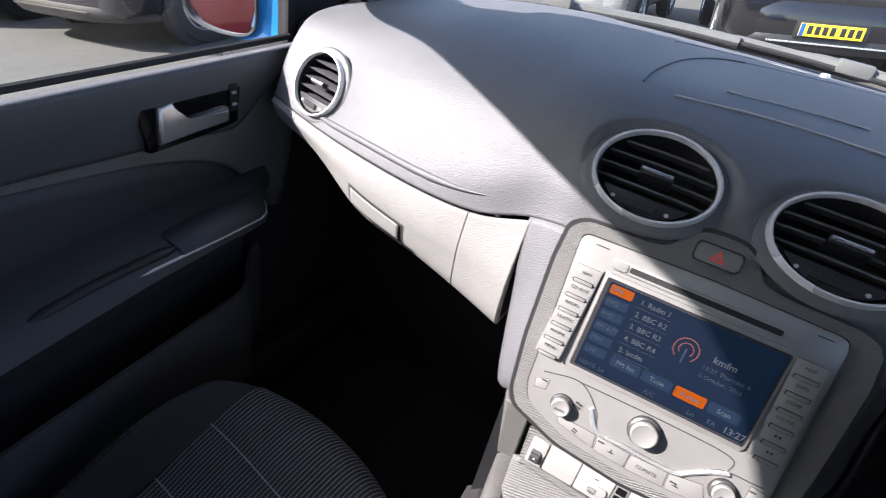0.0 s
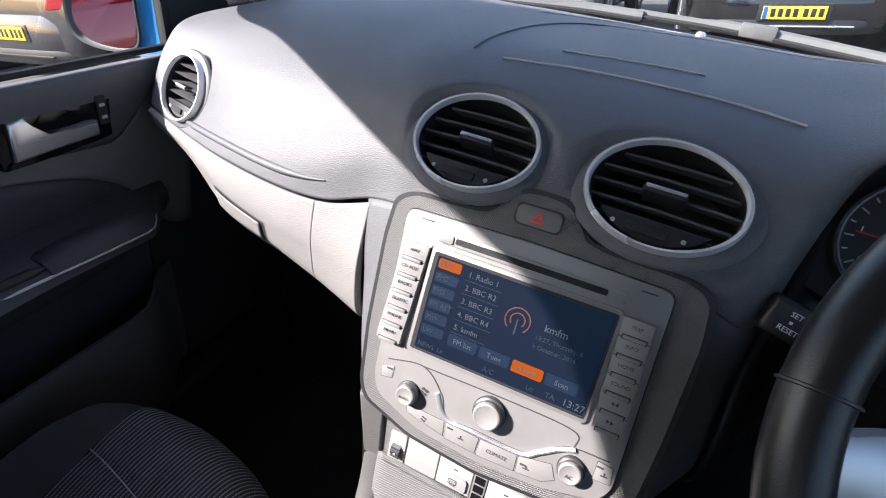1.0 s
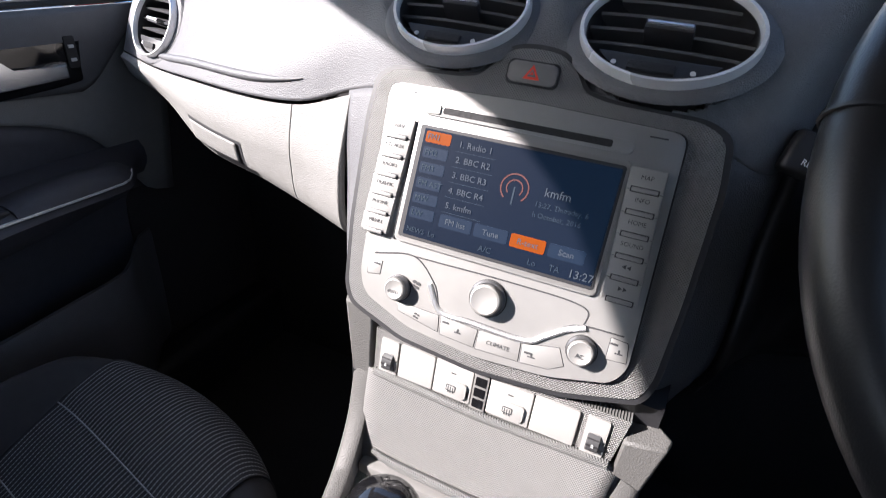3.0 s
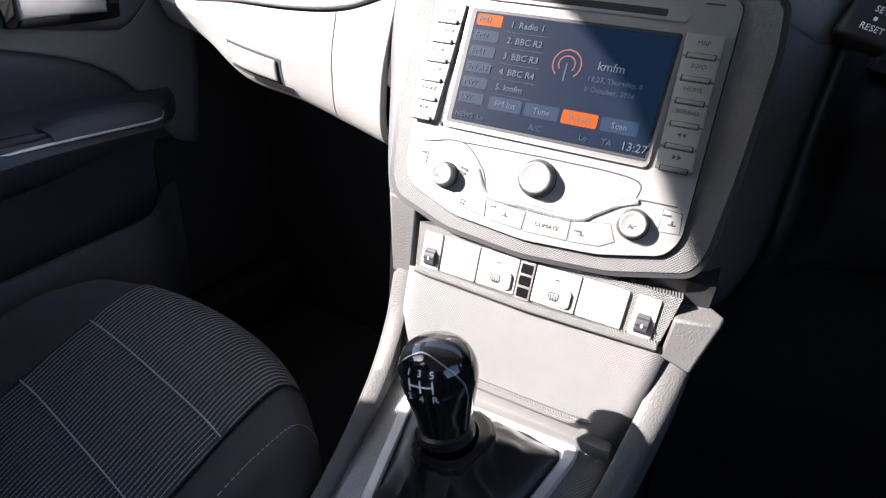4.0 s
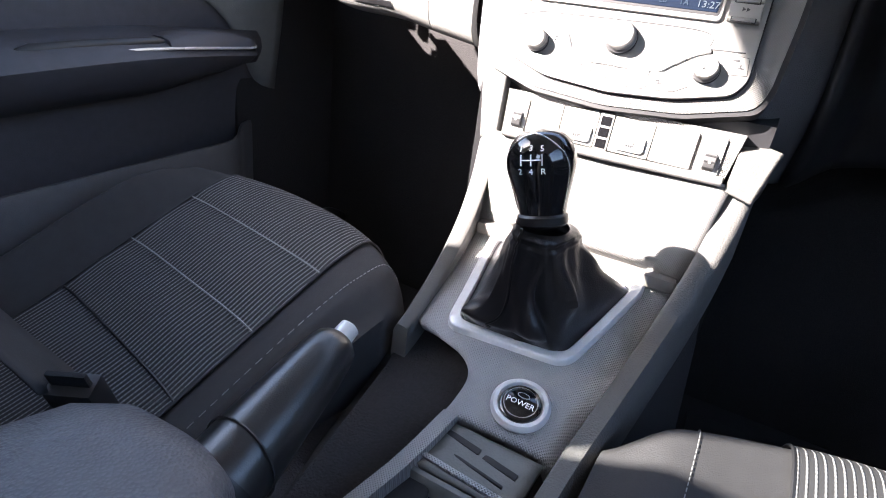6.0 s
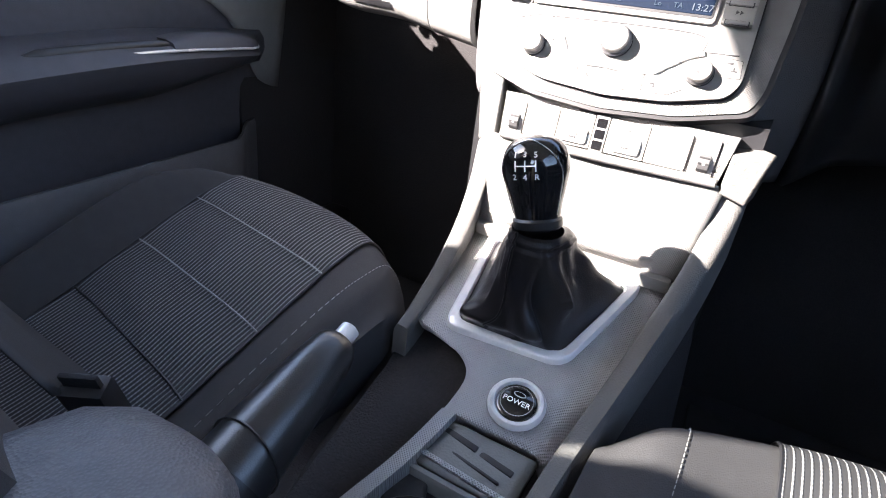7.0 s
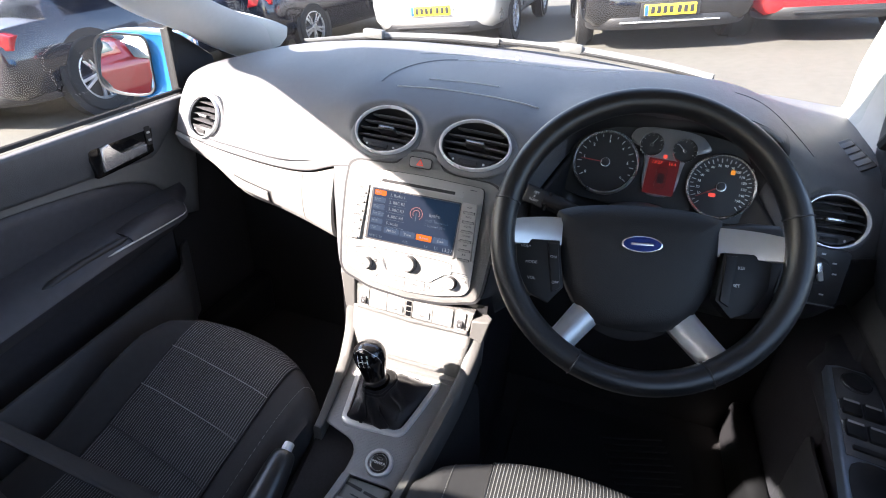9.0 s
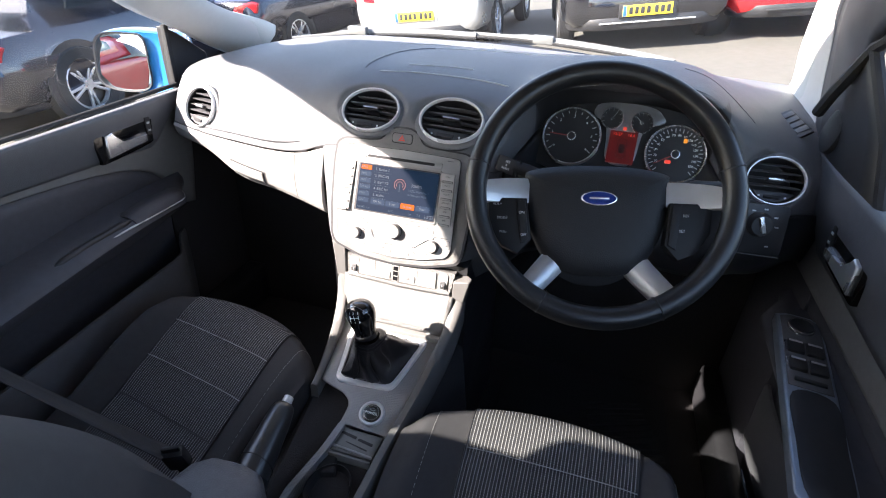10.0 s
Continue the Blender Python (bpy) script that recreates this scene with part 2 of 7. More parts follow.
# ---- dashboard ----
# stations across the car: x, then ten places (y, z) from the windscreen's foot over the top and down the front
DASH = [
    (-0.5986, 0.4791, 0.9591, 0.4091, 0.9691, 0.3291, 0.9691, 0.2741, 0.9591, 0.2441, 0.9341, 0.2241, 0.9041, 0.2041, 0.8591, 0.1991, 0.8491, 0.2291, 0.8141, 0.3491, 0.8241),
    (-0.5023, 0.5882, 0.9829, 0.4682, 0.9959, 0.3482, 0.9959, 0.2632, 0.9759, 0.2182, 0.9409, 0.1932, 0.8959, 0.1682, 0.8589, 0.1662, 0.8369, 0.1962, 0.8069, 0.2932, 0.8109),
    (-0.3884, 0.6689, 0.9922, 0.4989, 1.0152, 0.3589, 1.0192, 0.2489, 1.0002, 0.1839, 0.9622, 0.1469, 0.9122, 0.1239, 0.8692, 0.1189, 0.8292, 0.1449, 0.7822, 0.2639, 0.7922),
    (-0.2833, 0.7288, 0.9938, 0.5388, 1.0218, 0.3688, 1.0318, 0.2388, 1.0138, 0.1588, 0.9738, 0.1188, 0.9188, 0.1008, 0.8738, 0.0938, 0.8238, 0.1188, 0.7778, 0.2338, 0.7838),
    (-0.2176, 0.76, 0.9917, 0.545, 1.0217, 0.375, 1.0357, 0.235, 1.0217, 0.15, 0.9867, 0.107, 0.9317, 0.093, 0.8817, 0.083, 0.8237, 0.103, 0.7697, 0.215, 0.7737),
    (-0.165, 0.78, 0.99, 0.55, 1.022, 0.38, 1.037, 0.23, 1.028, 0.144, 1, 0.106, 0.95, 0.093, 0.9, 0.076, 0.84, 0.05, 0.725, 0.164, 0.735),
    (-0.125, 0.785, 0.99, 0.55, 1.022, 0.38, 1.037, 0.22, 1.028, 0.134, 1, 0.096, 0.955, 0.083, 0.91, 0.06, 0.84, 0.03, 0.755, 0.042, 0.7),
    (0, 0.8, 0.99, 0.55, 1.022, 0.38, 1.037, 0.22, 1.028, 0.129, 0.998, 0.096, 0.958, 0.083, 0.915, 0.06, 0.84, 0.03, 0.755, 0.042, 0.7),
    (0.125, 0.785, 0.99, 0.55, 1.022, 0.38, 1.037, 0.22, 1.028, 0.134, 1, 0.096, 0.955, 0.083, 0.91, 0.06, 0.84, 0.03, 0.755, 0.042, 0.7),
    (0.165, 0.78, 0.99, 0.55, 1.022, 0.38, 1.037, 0.23, 1.028, 0.144, 1.01, 0.112, 0.97, 0.107, 0.9, 0.103, 0.84, 0.078, 0.76, 0.132, 0.68),
    (0.215, 0.77, 0.99, 0.55, 1.024, 0.39, 1.042, 0.25, 1.042, 0.155, 1.035, 0.205, 1.01, 0.268, 0.94, 0.235, 0.86, 0.175, 0.78, 0.2, 0.7),
    (0.36, 0.745, 0.99, 0.55, 1.03, 0.4, 1.056, 0.26, 1.064, 0.155, 1.06, 0.21, 1.03, 0.3, 0.97, 0.245, 0.86, 0.17, 0.8, 0.21, 0.72),
    (0.47, 0.73, 0.99, 0.54, 1.026, 0.4, 1.05, 0.26, 1.055, 0.165, 1.045, 0.21, 1.02, 0.3, 0.96, 0.245, 0.86, 0.17, 0.79, 0.21, 0.71),
    (0.55, 0.69, 0.987, 0.52, 1.012, 0.38, 1.02, 0.27, 1.008, 0.205, 0.985, 0.2, 0.94, 0.185, 0.885, 0.17, 0.85, 0.165, 0.78, 0.23, 0.7),
    (0.63, 0.675, 0.986, 0.52, 0.995, 0.40, 0.988, 0.295, 0.966, 0.245, 0.94, 0.218, 0.905, 0.195, 0.86, 0.188, 0.83, 0.2, 0.75, 0.28, 0.7),
    (0.692, 0.650, 0.988, 0.52, 0.985, 0.42, 0.972, 0.335, 0.950, 0.290, 0.928, 0.262, 0.90, 0.240, 0.85, 0.235, 0.82, 0.26, 0.75, 0.33, 0.72),
]


# the passenger half alone, running on behind the centre stack
DASH_P = DASH[:5] + [DASH[5][:15] + (0.070, 0.825, 0.088, 0.764, 0.200, 0.768)]


def dash_rows(x0, x1, nx, p0, p1, npt, push=0.0, keys=DASH):
    """Points of the dashboard's skin between two stations and two places on the profile."""
    rows = []
    for st in spline(keys, 0, np.linspace(x0, x1, nx)):
        pr = np.column_stack([np.arange(10), st[1::2], st[2::2]])
        q = spline(pr, 0, np.linspace(p0, p1, npt))
        rows.append([(st[0], a - push, b + push * 0.3) for _, a, b in q])
    return rows


dashboard = thing("dashboard", "dark grey soft-grain dashboard with a pale lower half", "dashboard", pose(0, 0.3, 0.9))
VENTS = [(pose(-0.076, 0.110, 0.972, -50, 0, -2), 0.0540, 0.0440), (pose(0.073, 0.106, 0.973, -50, 0, -4), 0.0575, 0.0440),
         (pose(-0.504, 0.187, 0.906, -24, 0, -14), 0.044, 0.0420), (pose(0.616, 0.216, 0.911, -30, 0, 4), 0.0485, 0.0415)]
bm, _ = gridmesh(dash_rows(-0.5986, 0.745, 300, 0, 6, 120))
hole = []
for vm, va, vb in VENTS:
    inv = vm.inverted()
    for v in bm.verts:
        q = inv @ v.co
        r = math.hypot(q.x / va, q.z / vb)
        if abs(q.y) < 0.05 and r < 1.26 and q.y < 0.002:
            k = min(1.0, (1.26 - r) / 0.20)
            q.y += (0.002 - q.y) * k * k * (3 - 2 * k)
            v.co = vm @ q
    for f in bm.faces:
        q = inv @ f.calc_center_median()
        if abs(q.y) < 0.05 and (q.x / va) ** 2 + (q.z / vb) ** 2 < 1.02:
            hole.append(f)
bmesh.ops.delete(bm, geom=hole, context="FACES")
for f in bm.faces:
    c = f.calc_center_median()
    # inside of the instrument cowl
    if 0.200 < c.x < 0.512 and 0.150 < c.y < 0.33 and c.z < 1.030:
        f.material_index = 1
pad = wpart("upper_pad", bm, M_PAD, dashboard, "dark grey grained soft top pad with a black instrument cowl", angle=60)
pad.data.materials.append(M_BLACK)
thick(pad, 0.008, -1)
bm, _ = gridmesh(dash_rows(-0.5986, -0.5390, 40, 6.06, 9, 24, 0, DASH_P))
thick(wpart("end_panel", bm, M_LOW, dashboard), 0.008, 1)
bm, _ = gridmesh(dash_rows(-0.5373, -0.2290, 200, 6.06, 9, 40, 0, DASH_P))
glove = thick(wpart("glovebox_lid", bm, M_LOW, dashboard, "pale grey glovebox lid with a recessed pull", angle=60), 0.008, -1)
bm, _ = gridmesh(dash_rows(-0.2280, -0.164, 50, 6.06, 9, 40, 0, DASH_P))
thick(wpart("side_panel", bm, M_LOW, dashboard, angle=60), 0.008, -1)
edge = [(x + 0.030 * min(1, max(0, (0.88 - z) / 0.15)), y, z) for x, y, z in dash_rows(-0.169, -0.168, 2, 6.0, 8.0, 30)[0]]
bm, _ = gridmesh([[(x + 0.012, y + 0.18, z + 0.01) for x, y, z in edge], [(x + 0.001, y + 0.012, z) for x, y, z in edge], [(x + 0.004, y, z) for x, y, z in edge]])
thick(wpart("stack_side", bm, M_PAD, dashboard, "dark grey grained side of the centre stack", angle=60), 0.004, -1)
bm, _ = gridmesh(dash_rows(-0.166, 0.168, 50, 6.0, 9, 24))
for v in bm.verts:
    if v.co.x < 0:
        v.co.x += 0.030 * min(1, max(0, (0.88 - v.co.z) / 0.15)) * (v.co.x / 0.166) ** 2
thick(wpart("stack_flank", bm, M_PAD, dashboard, "dark grey grained flank", angle=60), 0.008, -1)
bm, _ = gridmesh(dash_rows(0.168, 0.745, 60, 6.0, 9, 20))
thick(wpart("lower_panel", bm, M_BLACK, dashboard, "black lower driver side panel", angle=60), 0.008, -1)


# the raised rib over the glovebox seam
def dash_at(x, p, push=0.0):
    st = spline(DASH_P if x < -0.17 else DASH, 0, [x])[0]
    q = spline(np.column_stack([np.arange(10), st[1::2], st[2::2]]), 0, [p])[0]
    return Vector((x, q[1] - push, q[2]))


rib = []
for x in np.linspace(-0.5240, -0.2180, 40):
    rib.append(dash_at(x, 5.62, 0.001))
wpart("trim_rib", tube(rib, [0.0042 * min(1, 0.15 + 4 * min(i, 39 - i) / 39) for i in range(40)], 10), M_PAD, dashboard)
# glovebox pull: a flush plate over a dark finger slot
bm, _ = gridmesh(dash_rows(-0.395, -0.3095, 20, 7.10, 7.52, 8, 0.0025, DASH_P))
thick(wpart("glovebox_handle", bm, M_LOW, dashboard, "pale grey flush glovebox pull", angle=60), 0.001, -1)
bm, _ = gridmesh(dash_rows(-0.402, -0.3040, 20, 7.04, 7.62, 8, 0.0008, DASH_P))
wpart("pull_gap", bm, M_GREYMARK, dashboard)
bm, _ = gridmesh(dash_rows(-0.358, -0.2880, 16, 7.56, 7.70, 4, 0.0015, DASH_P))
wpart("finger_slot", bm, M_BLACK, dashboard, "dark finger slot")

# top tray with two fine seams
def seamline(pts, r=0.0014):
    return tube([dash_top(x, y, 0.0005) for x, y in pts], r, 6)


def dash_top(x, y, up=0.0):
    """The dashboard's upper skin over the plan."""
    st = spline(DASH, 0, [x])[0]
    pr = np.column_stack([np.arange(10), st[1::2], st[2::2]])
    q = spline(pr, 0, np.linspace(0, 4.2, 120))
    i = int(np.argmin(abs(q[:, 1] - y)))
    return Vector((x, y, q[i, 2] + up))


tray = [(-0.125, 0.200), (-0.122, 0.235), (-0.105, 0.300), (-0.075, 0.355), (-0.045, 0.380)]
wpart("seam", seamline([tuple(p) for p in spline(tray, 24)], 0.0009), M_DOORDK, dashboard, "fine moulded edge")
for ends, w in (([(-0.093, 0.192), (0.0, 0.204), (0.09, 0.200), (0.15, 0.190)], 0.0012), ([(-0.052, 0.236), (0.02, 0.246), (0.072, 0.246)], 0.0008), ([(-0.045, 0.385), (0.07, 0.430), (0.19, 0.436), (0.26, 0.422)], 0.0010), ([(-0.13, 0.40), (-0.04, 0.46), (0.03, 0.49)], 0.0006)):
    wpart("seam", seamline([tuple(p) for p in spline(ends, 20)], w), M_GREYTXT, dashboard, "pale fine seam")
wpart("seam", seamline([(0.44 + 0.018 * i, 0.30 - 0.004 * i * i / 4) for i in range(8)], 0.0006), M_DOORDK, dashboard)
light_sensor = thing("light_sensor", "small silver light sensor on top of the dashboard", "sensor", Matrix.Translation(dash_top(0.052, 0.500)))
part("dome", lathe([(0.0065, 0), (0.0065, 0.002), (0.005, 0.005), (0.0, 0.006)], 20), M_CHROME, light_sensor)


# ---- air vents ----
def air_vent(m, a, b, label, knobside=1):
    """An oval vent: ring, dark throat, slats, a middle tab and a thumbwheel plate. a, b: half width and height."""
    v = thing("air_vent", label, "air vent", m, group="dashboard air vents")
    n = 56

    def oval(s, y, k=1.0):
        return [(math.copysign(abs(math.cos(t)) ** k, math.cos(t)) * a * s, y, math.copysign(abs(math.sin(t)) ** k, math.sin(t)) * b * s) for t in np.linspace(0, 2 * math.pi, n, endpoint=False)]
    rings = [oval(1.0, 0.009), oval(1.0, -0.004), oval(0.985, -0.0075), oval(0.945, -0.0075), oval(0.925, -0.005), oval(0.922, -0.002)]
    bm, _ = gridmesh(rings, True)
    part("ring", bm, M_RING, v, "satin silver oval ring")
    bm, _ = gridmesh([oval(1.19, 0.004), oval(1.15, 0.0012), oval(1.08, 0.0002), oval(0.99, 0.0002), oval(0.99, 0.006)], True)
    part("bezel", bm, M_PAD, v)
    bm, vs = gridmesh([oval(0.924, -0.003), oval(0.915, 0.004), oval(0.89, 0.045)], True)
    bm.faces.new(vs[2])
    part("throat", bm, M_BLACK, v)
    for i in range(5):
        z = b * (0.62 - 0.29 * i)
        w = a * 0.91 * math.sqrt(max(0.05, 1 - (z / (b * 0.91)) ** 2))
        bm = bmesh.new()
        rows = []
        for x in np.linspace(-w, w, 12):
            y = 0.0015 + 0.003 * (x / a) ** 2
            rows.append([(x, y, z + 0.0014), (x, y - 0.0015, z), (x, y, z - 0.0012), (x, y + 0.016, z + 0.004), (x, y + 0.016, z + 0.0065)])
        part("slat", loft(rows), M_SLAT, v)
    part("tab", boxb(-a * 0.27, a * 0.27, -0.006, 0.012, b * 0.03 - 0.003, b * 0.03 + 0.003, 0.0015), M_BLACK, v)
    part("tab_strip", boxb(-a * 0.25, a * 0.25, -0.0075, -0.004, b * 0.03 - 0.0005, b * 0.03 + 0.0025, 0.0006), M_CHROME, v, "bright metal strip")
    # lower plate with thumbwheel
    pts = [(a * 0.80 * math.cos(t), b * 0.86 * math.sin(t)) for t in np.linspace(radians(212), radians(328), 16)]
    part("lower_plate", prism(pts, -0.001, 0.006, 0.001), M_BLACK, v)
    part("thumbwheel", boxb(-a * 0.30, a * 0.22, -0.0035, 0.004, -b * 0.76, -b * 0.60, 0.001), M_RUBBER, v)
    for sx in (-0.46, 0.40):
        part("dot_mark", lathe([(0.0018, 0), (0.0018, 0.0006), (0, 0.0006)], 12, pose(a * sx, -0.001, -b * 0.66, 90, 0, 0)), M_GREYTXT, v)
    return v


for (vm, va, vb), what in zip(VENTS, ("oval dashboard air vent with silver ring and black slats",) * 2 + ("sunlit round air vent at the dashboard's passenger end", "shaded round air vent at the dashboard's driver end")):
    air_vent(vm, va, vb, what)

# ---- radio and climate panel ----
FM = pose(-0.0005, 0.052, 0.8536, -22.5, 0, 1.1) @ Matrix.Scale(0.9666, 4)
radio = thing("radio_unit", "silver navigation radio and climate panel with a lit screen", "car radio", FM)


def fpart(name, bm, material, label="", parent=None, **kw):
    return part(name, bm, material, parent or radio, label, **kw)


def fcurve(pts, n=6):
    return smoothpoly([(x / 1000, z / 1000) for x, z in pts], n)


def roundpoly(pts, r=8.0, n=6):
    """A polygon in millimetres with its corners rounded, in metres."""
    out, k = [], len(pts)
    for i in range(k):
        p0, p1, p2 = (Vector(pts[(i + j - 1) % k]) for j in range(3))
        d0, d2 = p0 - p1, p2 - p1
        q = min(r, d0.length * 0.45, d2.length * 0.45)
        a, b = p1 + d0.normalized() * q, p1 + d2.normalized() * q
        for s in range(n + 1):
            t = s / n
            v = a * (1 - t) ** 2 + p1 * 2 * t * (1 - t) + b * t * t
            out.append((v.x / 1000, v.y / 1000))
    return out


surround = thing("console_surround", "knurled silver surround framing the radio panel", "trim", FM)
out = [(-121, 70), (-108, 79), (-60, 81), (-44, 84), (-34, 97), (-22, 107), (-4, 109), (14, 107), (26, 97), (34, 84), (52, 80), (104, 78), (119, 70),
       (123, 40), (122, -40), (119, -96), (113, -112), (70, -126), (5, -131), (-60, -126), (-104, -110), (-112, -96), (-119, -40), (-123, 40)]
out = [(x * (1.045 if x < -100 else 1.095 if x > 100 else 1.0), z + (3 if z > 60 else 0)) for x, z in out]
part("frame", prism(roundpoly(out, 9), -0.006, 0.02, 0.003, 3), M_KNURL, surround, "knurled silver plastic")
gap = [(x * 1.032, z * 1.030 + 0.2) for x, z in out]
part("shadow_gap", prism(roundpoly(gap, 9), -0.0048, 0.02, 0.0), M_BLACK, surround)
plate = [(-113, 71), (0, 74), (107, 71), (112, -92), (104, -105), (60, -116), (5, -120), (-55, -115), (-98, -99), (-106, -82)]
fpart("plate_gap", prism(roundpoly([(x * 1.012, z * 1.012) for x, z in plate], 9), -0.0068, 0.01, 0), M_BLACK)
fpart("faceplate", prism(roundpoly(plate, 9), -0.0105, 0.01, 0.0015), M_SILVER, "brushed silver faceplate")
# screen with raised bezel
fpart("bezel", prism(rrect(-0.0815, 0.0775, -0.0485, 0.0475, 0.003), -0.0135, 0.0, 0.0015), M_SILVER)
fpart("bezel_inner", prism(rrect(-0.0785, 0.0755, -0.0445, 0.0435, 0.002), -0.0138, 0.0, 0.0), M_BLACK)
M_SCREEN = mat("screen", (0.004, 0.006, 0.012), 0.35, var=0.0, spec=0.12, emit=((0.02, 0.07, 0.16), 0.045))
M_ICON = mat("screen_text", (0.03, 0.035, 0.045), 0.45, var=0.0, spec=0.12, emit=((0.55, 0.65, 0.75), 0.048))
M_ICON2 = mat("screen_dim_text", (0.015, 0.02, 0.028), 0.45, var=0.0, spec=0.12, emit=((0.22, 0.34, 0.46), 0.050))
M_BTNBLUE = mat("screen_blue_key", (0.006, 0.009, 0.018), 0.45, var=0.0, spec=0.12, emit=((0.035, 0.12, 0.24), 0.06))
M_ORANGE = mat("screen_orange_key", (0.1, 0.02, 0.0), 0.45, var=0.0, spec=0.12, emit=((0.85, 0.16, 0.015), 0.080))
screen = fpart("screen", prism(rrect(-0.0745, 0.0735, -0.042, 0.041, 0.001), -0.0143, 0.0, 0.0), M_SCREEN, "dark blue lit display")
SY = -0.0146


def skey(x0, x1, z0, z1, material):
    return part("key", prism(rrect(x0, x1, z0, z1, 0.0015, 3), SY, SY + 0.0003, 0.0), material, screen)


def stext(s, x, z, size, material=None, align="LEFT"):
    return text("writing", s, size, material or M_ICON, screen, pose(x, SY - 0.0004, z), align, 0.0001)


skey(-0.0725, -0.052, 0.031, 0.0395, M_ORANGE)
for i, s in enumerate(("FM1", "FM2", "FM3", "FM AST", "MW", "LW")):
    z = 0.0353 - 0.0118 * i
    if i:
        skey(-0.0725, -0.052, z - 0.0042, z + 0.0042, M_BTNBLUE)
    stext(s, -0.071, z, 0.0062, M_ICON if i == 0 else M_ICON2)
for i, s in enumerate(("1. Radio 1", "2. BBC R2", "3. BBC R3", "4. BBC R4", "5. kmfm")):
    stext(s, -0.045, 0.034 - 0.0116 * i, 0.0066)
    part("line", boxb(-0.047, -0.015, SY, SY + 0.0002, 0.0285 - 0.0116 * i, 0.0288 - 0.0116 * i, 0), M_ICON2, screen)
for i, (s, mk) in enumerate((("FM list", M_BTNBLUE), ("Tune", M_BTNBLUE), ("R-text", M_ORANGE), ("Scan", M_BTNBLUE))):
    x0 = -0.047 + 0.0285 * i
    skey(x0, x0 + 0.0262, -0.0295, -0.0195, mk)
    stext(s, x0 + 0.0131, -0.0247, 0.0062, M_ICON, "CENTER")
stext("kmfm", 0.026, 0.014, 0.0085)
stext("13:27, Thursday, 6", 0.021, 0.0045, 0.0052, M_ICON2)
stext("h October, 2016", 0.021, -0.0030, 0.0052, M_ICON2)
stext("13:27", 0.056, -0.0372, 0.0082)
stext("TA", 0.042, -0.0372, 0.0062, M_ICON2)
stext("Lo", 0.026, -0.0372, 0.0062, M_ICON2)
stext("A/C", -0.012, -0.0372, 0.0062, M_ICON2)
stext("NEWS  Lo", -0.072, -0.0372, 0.0055, M_ICON2)
for r0, r1, a0, a1 in ((0.0098, 0.0108, -50, 230), (0.0055, 0.0064, -40, 220)):
    pts = [(r1 * math.cos(radians(t)), r1 * math.sin(radians(t))) for t in np.linspace(a0, a1, 30)] + [(r0 * math.cos(radians(t)), r0 * math.sin(radians(t))) for t in np.linspace(a1, a0, 30)]
    part("aerial_icon", prism([(x + 0.004, z + 0.012) for x, z in pts], SY, SY + 0.0002, 0), mat("icon_dim_orange", (0.05, 0.02, 0.02), 0.3, var=0.0, emit=((0.40, 0.13, 0.09), 0.10)), screen)
part("aerial_mast", boxb(0.0034, 0.0046, SY, SY + 0.0002, 0.0, 0.013, 0), M_ICON2, screen)

# disc slot
fpart("slot_panel", prism(rrect(-0.080, 0.076, 0.0515, 0.061, 0.003), -0.0125, 0.0, 0.001), M_SILVER2)
fpart("disc_slot", prism(rrect(-0.064, 0.062, 0.0538, 0.0588, 0.0015), -0.0128, 0.0, 0.0), M_RUBBER, "black disc slot")
fpart("eject_key", prism(rrect(-0.079, -0.066, 0.0525, 0.060, 0.001), -0.0137, 0.0, 0.0008), M_SILVER2)
for x in (-0.093, 0.090):
    fpart("indicator", boxb(x - 0.006, x + 0.006, -0.0112, -0.01, 0.0653, 0.0663, 0.0003), M_GREYMARK)


M_PRINT = mat("printed_dark_grey", (0.045, 0.045, 0.047), 0.5, var=0.0)
# side key columns
def key_column(x0, x1, lean, words):
    for i, w in enumerate(words):
        z1 = 0.0445 - 0.0152 * i
        z0 = z1 - 0.0148
        d0, d1 = lean * (0.045 - z1), lean * (0.045 - z0)
        q = [(x0 + d1, z0), (x1 + d1, z0), (x1 + d0, z1), (x0 + d0, z1)]
        k = fpart("key", prism(q, -0.0155, -0.004, 0.001), M_SILVER2)
        part("bar_gap", boxb(-0.0095, 0.0095, -0.0158, -0.0145, -0.0021, 0.0021, 0.0004, m=Matrix.Translation(((x0 + x1) / 2 + d1, 0, z0 + 0.0002))), M_GREYMARK, k)
        part("key_bar", boxb(-0.0085, 0.0085, -0.0175, -0.0145, -0.0014, 0.0014, 0.0007, m=Matrix.Translation(((x0 + x1) / 2 + d1, 0, z0 + 0.0002))), M_SILVER, k)
        mm = pose((x0 + x1) / 2 + (d0 + d1) / 2, -0.0159, (z0 + z1) / 2 + 0.0012)
        if w == "<<" or w == ">>":
            s = 1 if w == ">>" else -1
            for dx in (-0.0026, 0.0006):
                t3 = [(dx * s + mm.translation.x, mm.translation.z - 0.0017), (dx * s + 0.0026 * s + mm.translation.x, mm.translation.z), (dx * s + mm.translation.x, mm.translation.z + 0.0017)]
                part("arrow_mark", prism(t3, -0.0158, -0.0155, 0), M_GREYMARK, k)
        else:
            text("writing", w, 0.0043, M_PRINT, k, mm, "CENTER", 0.0001)


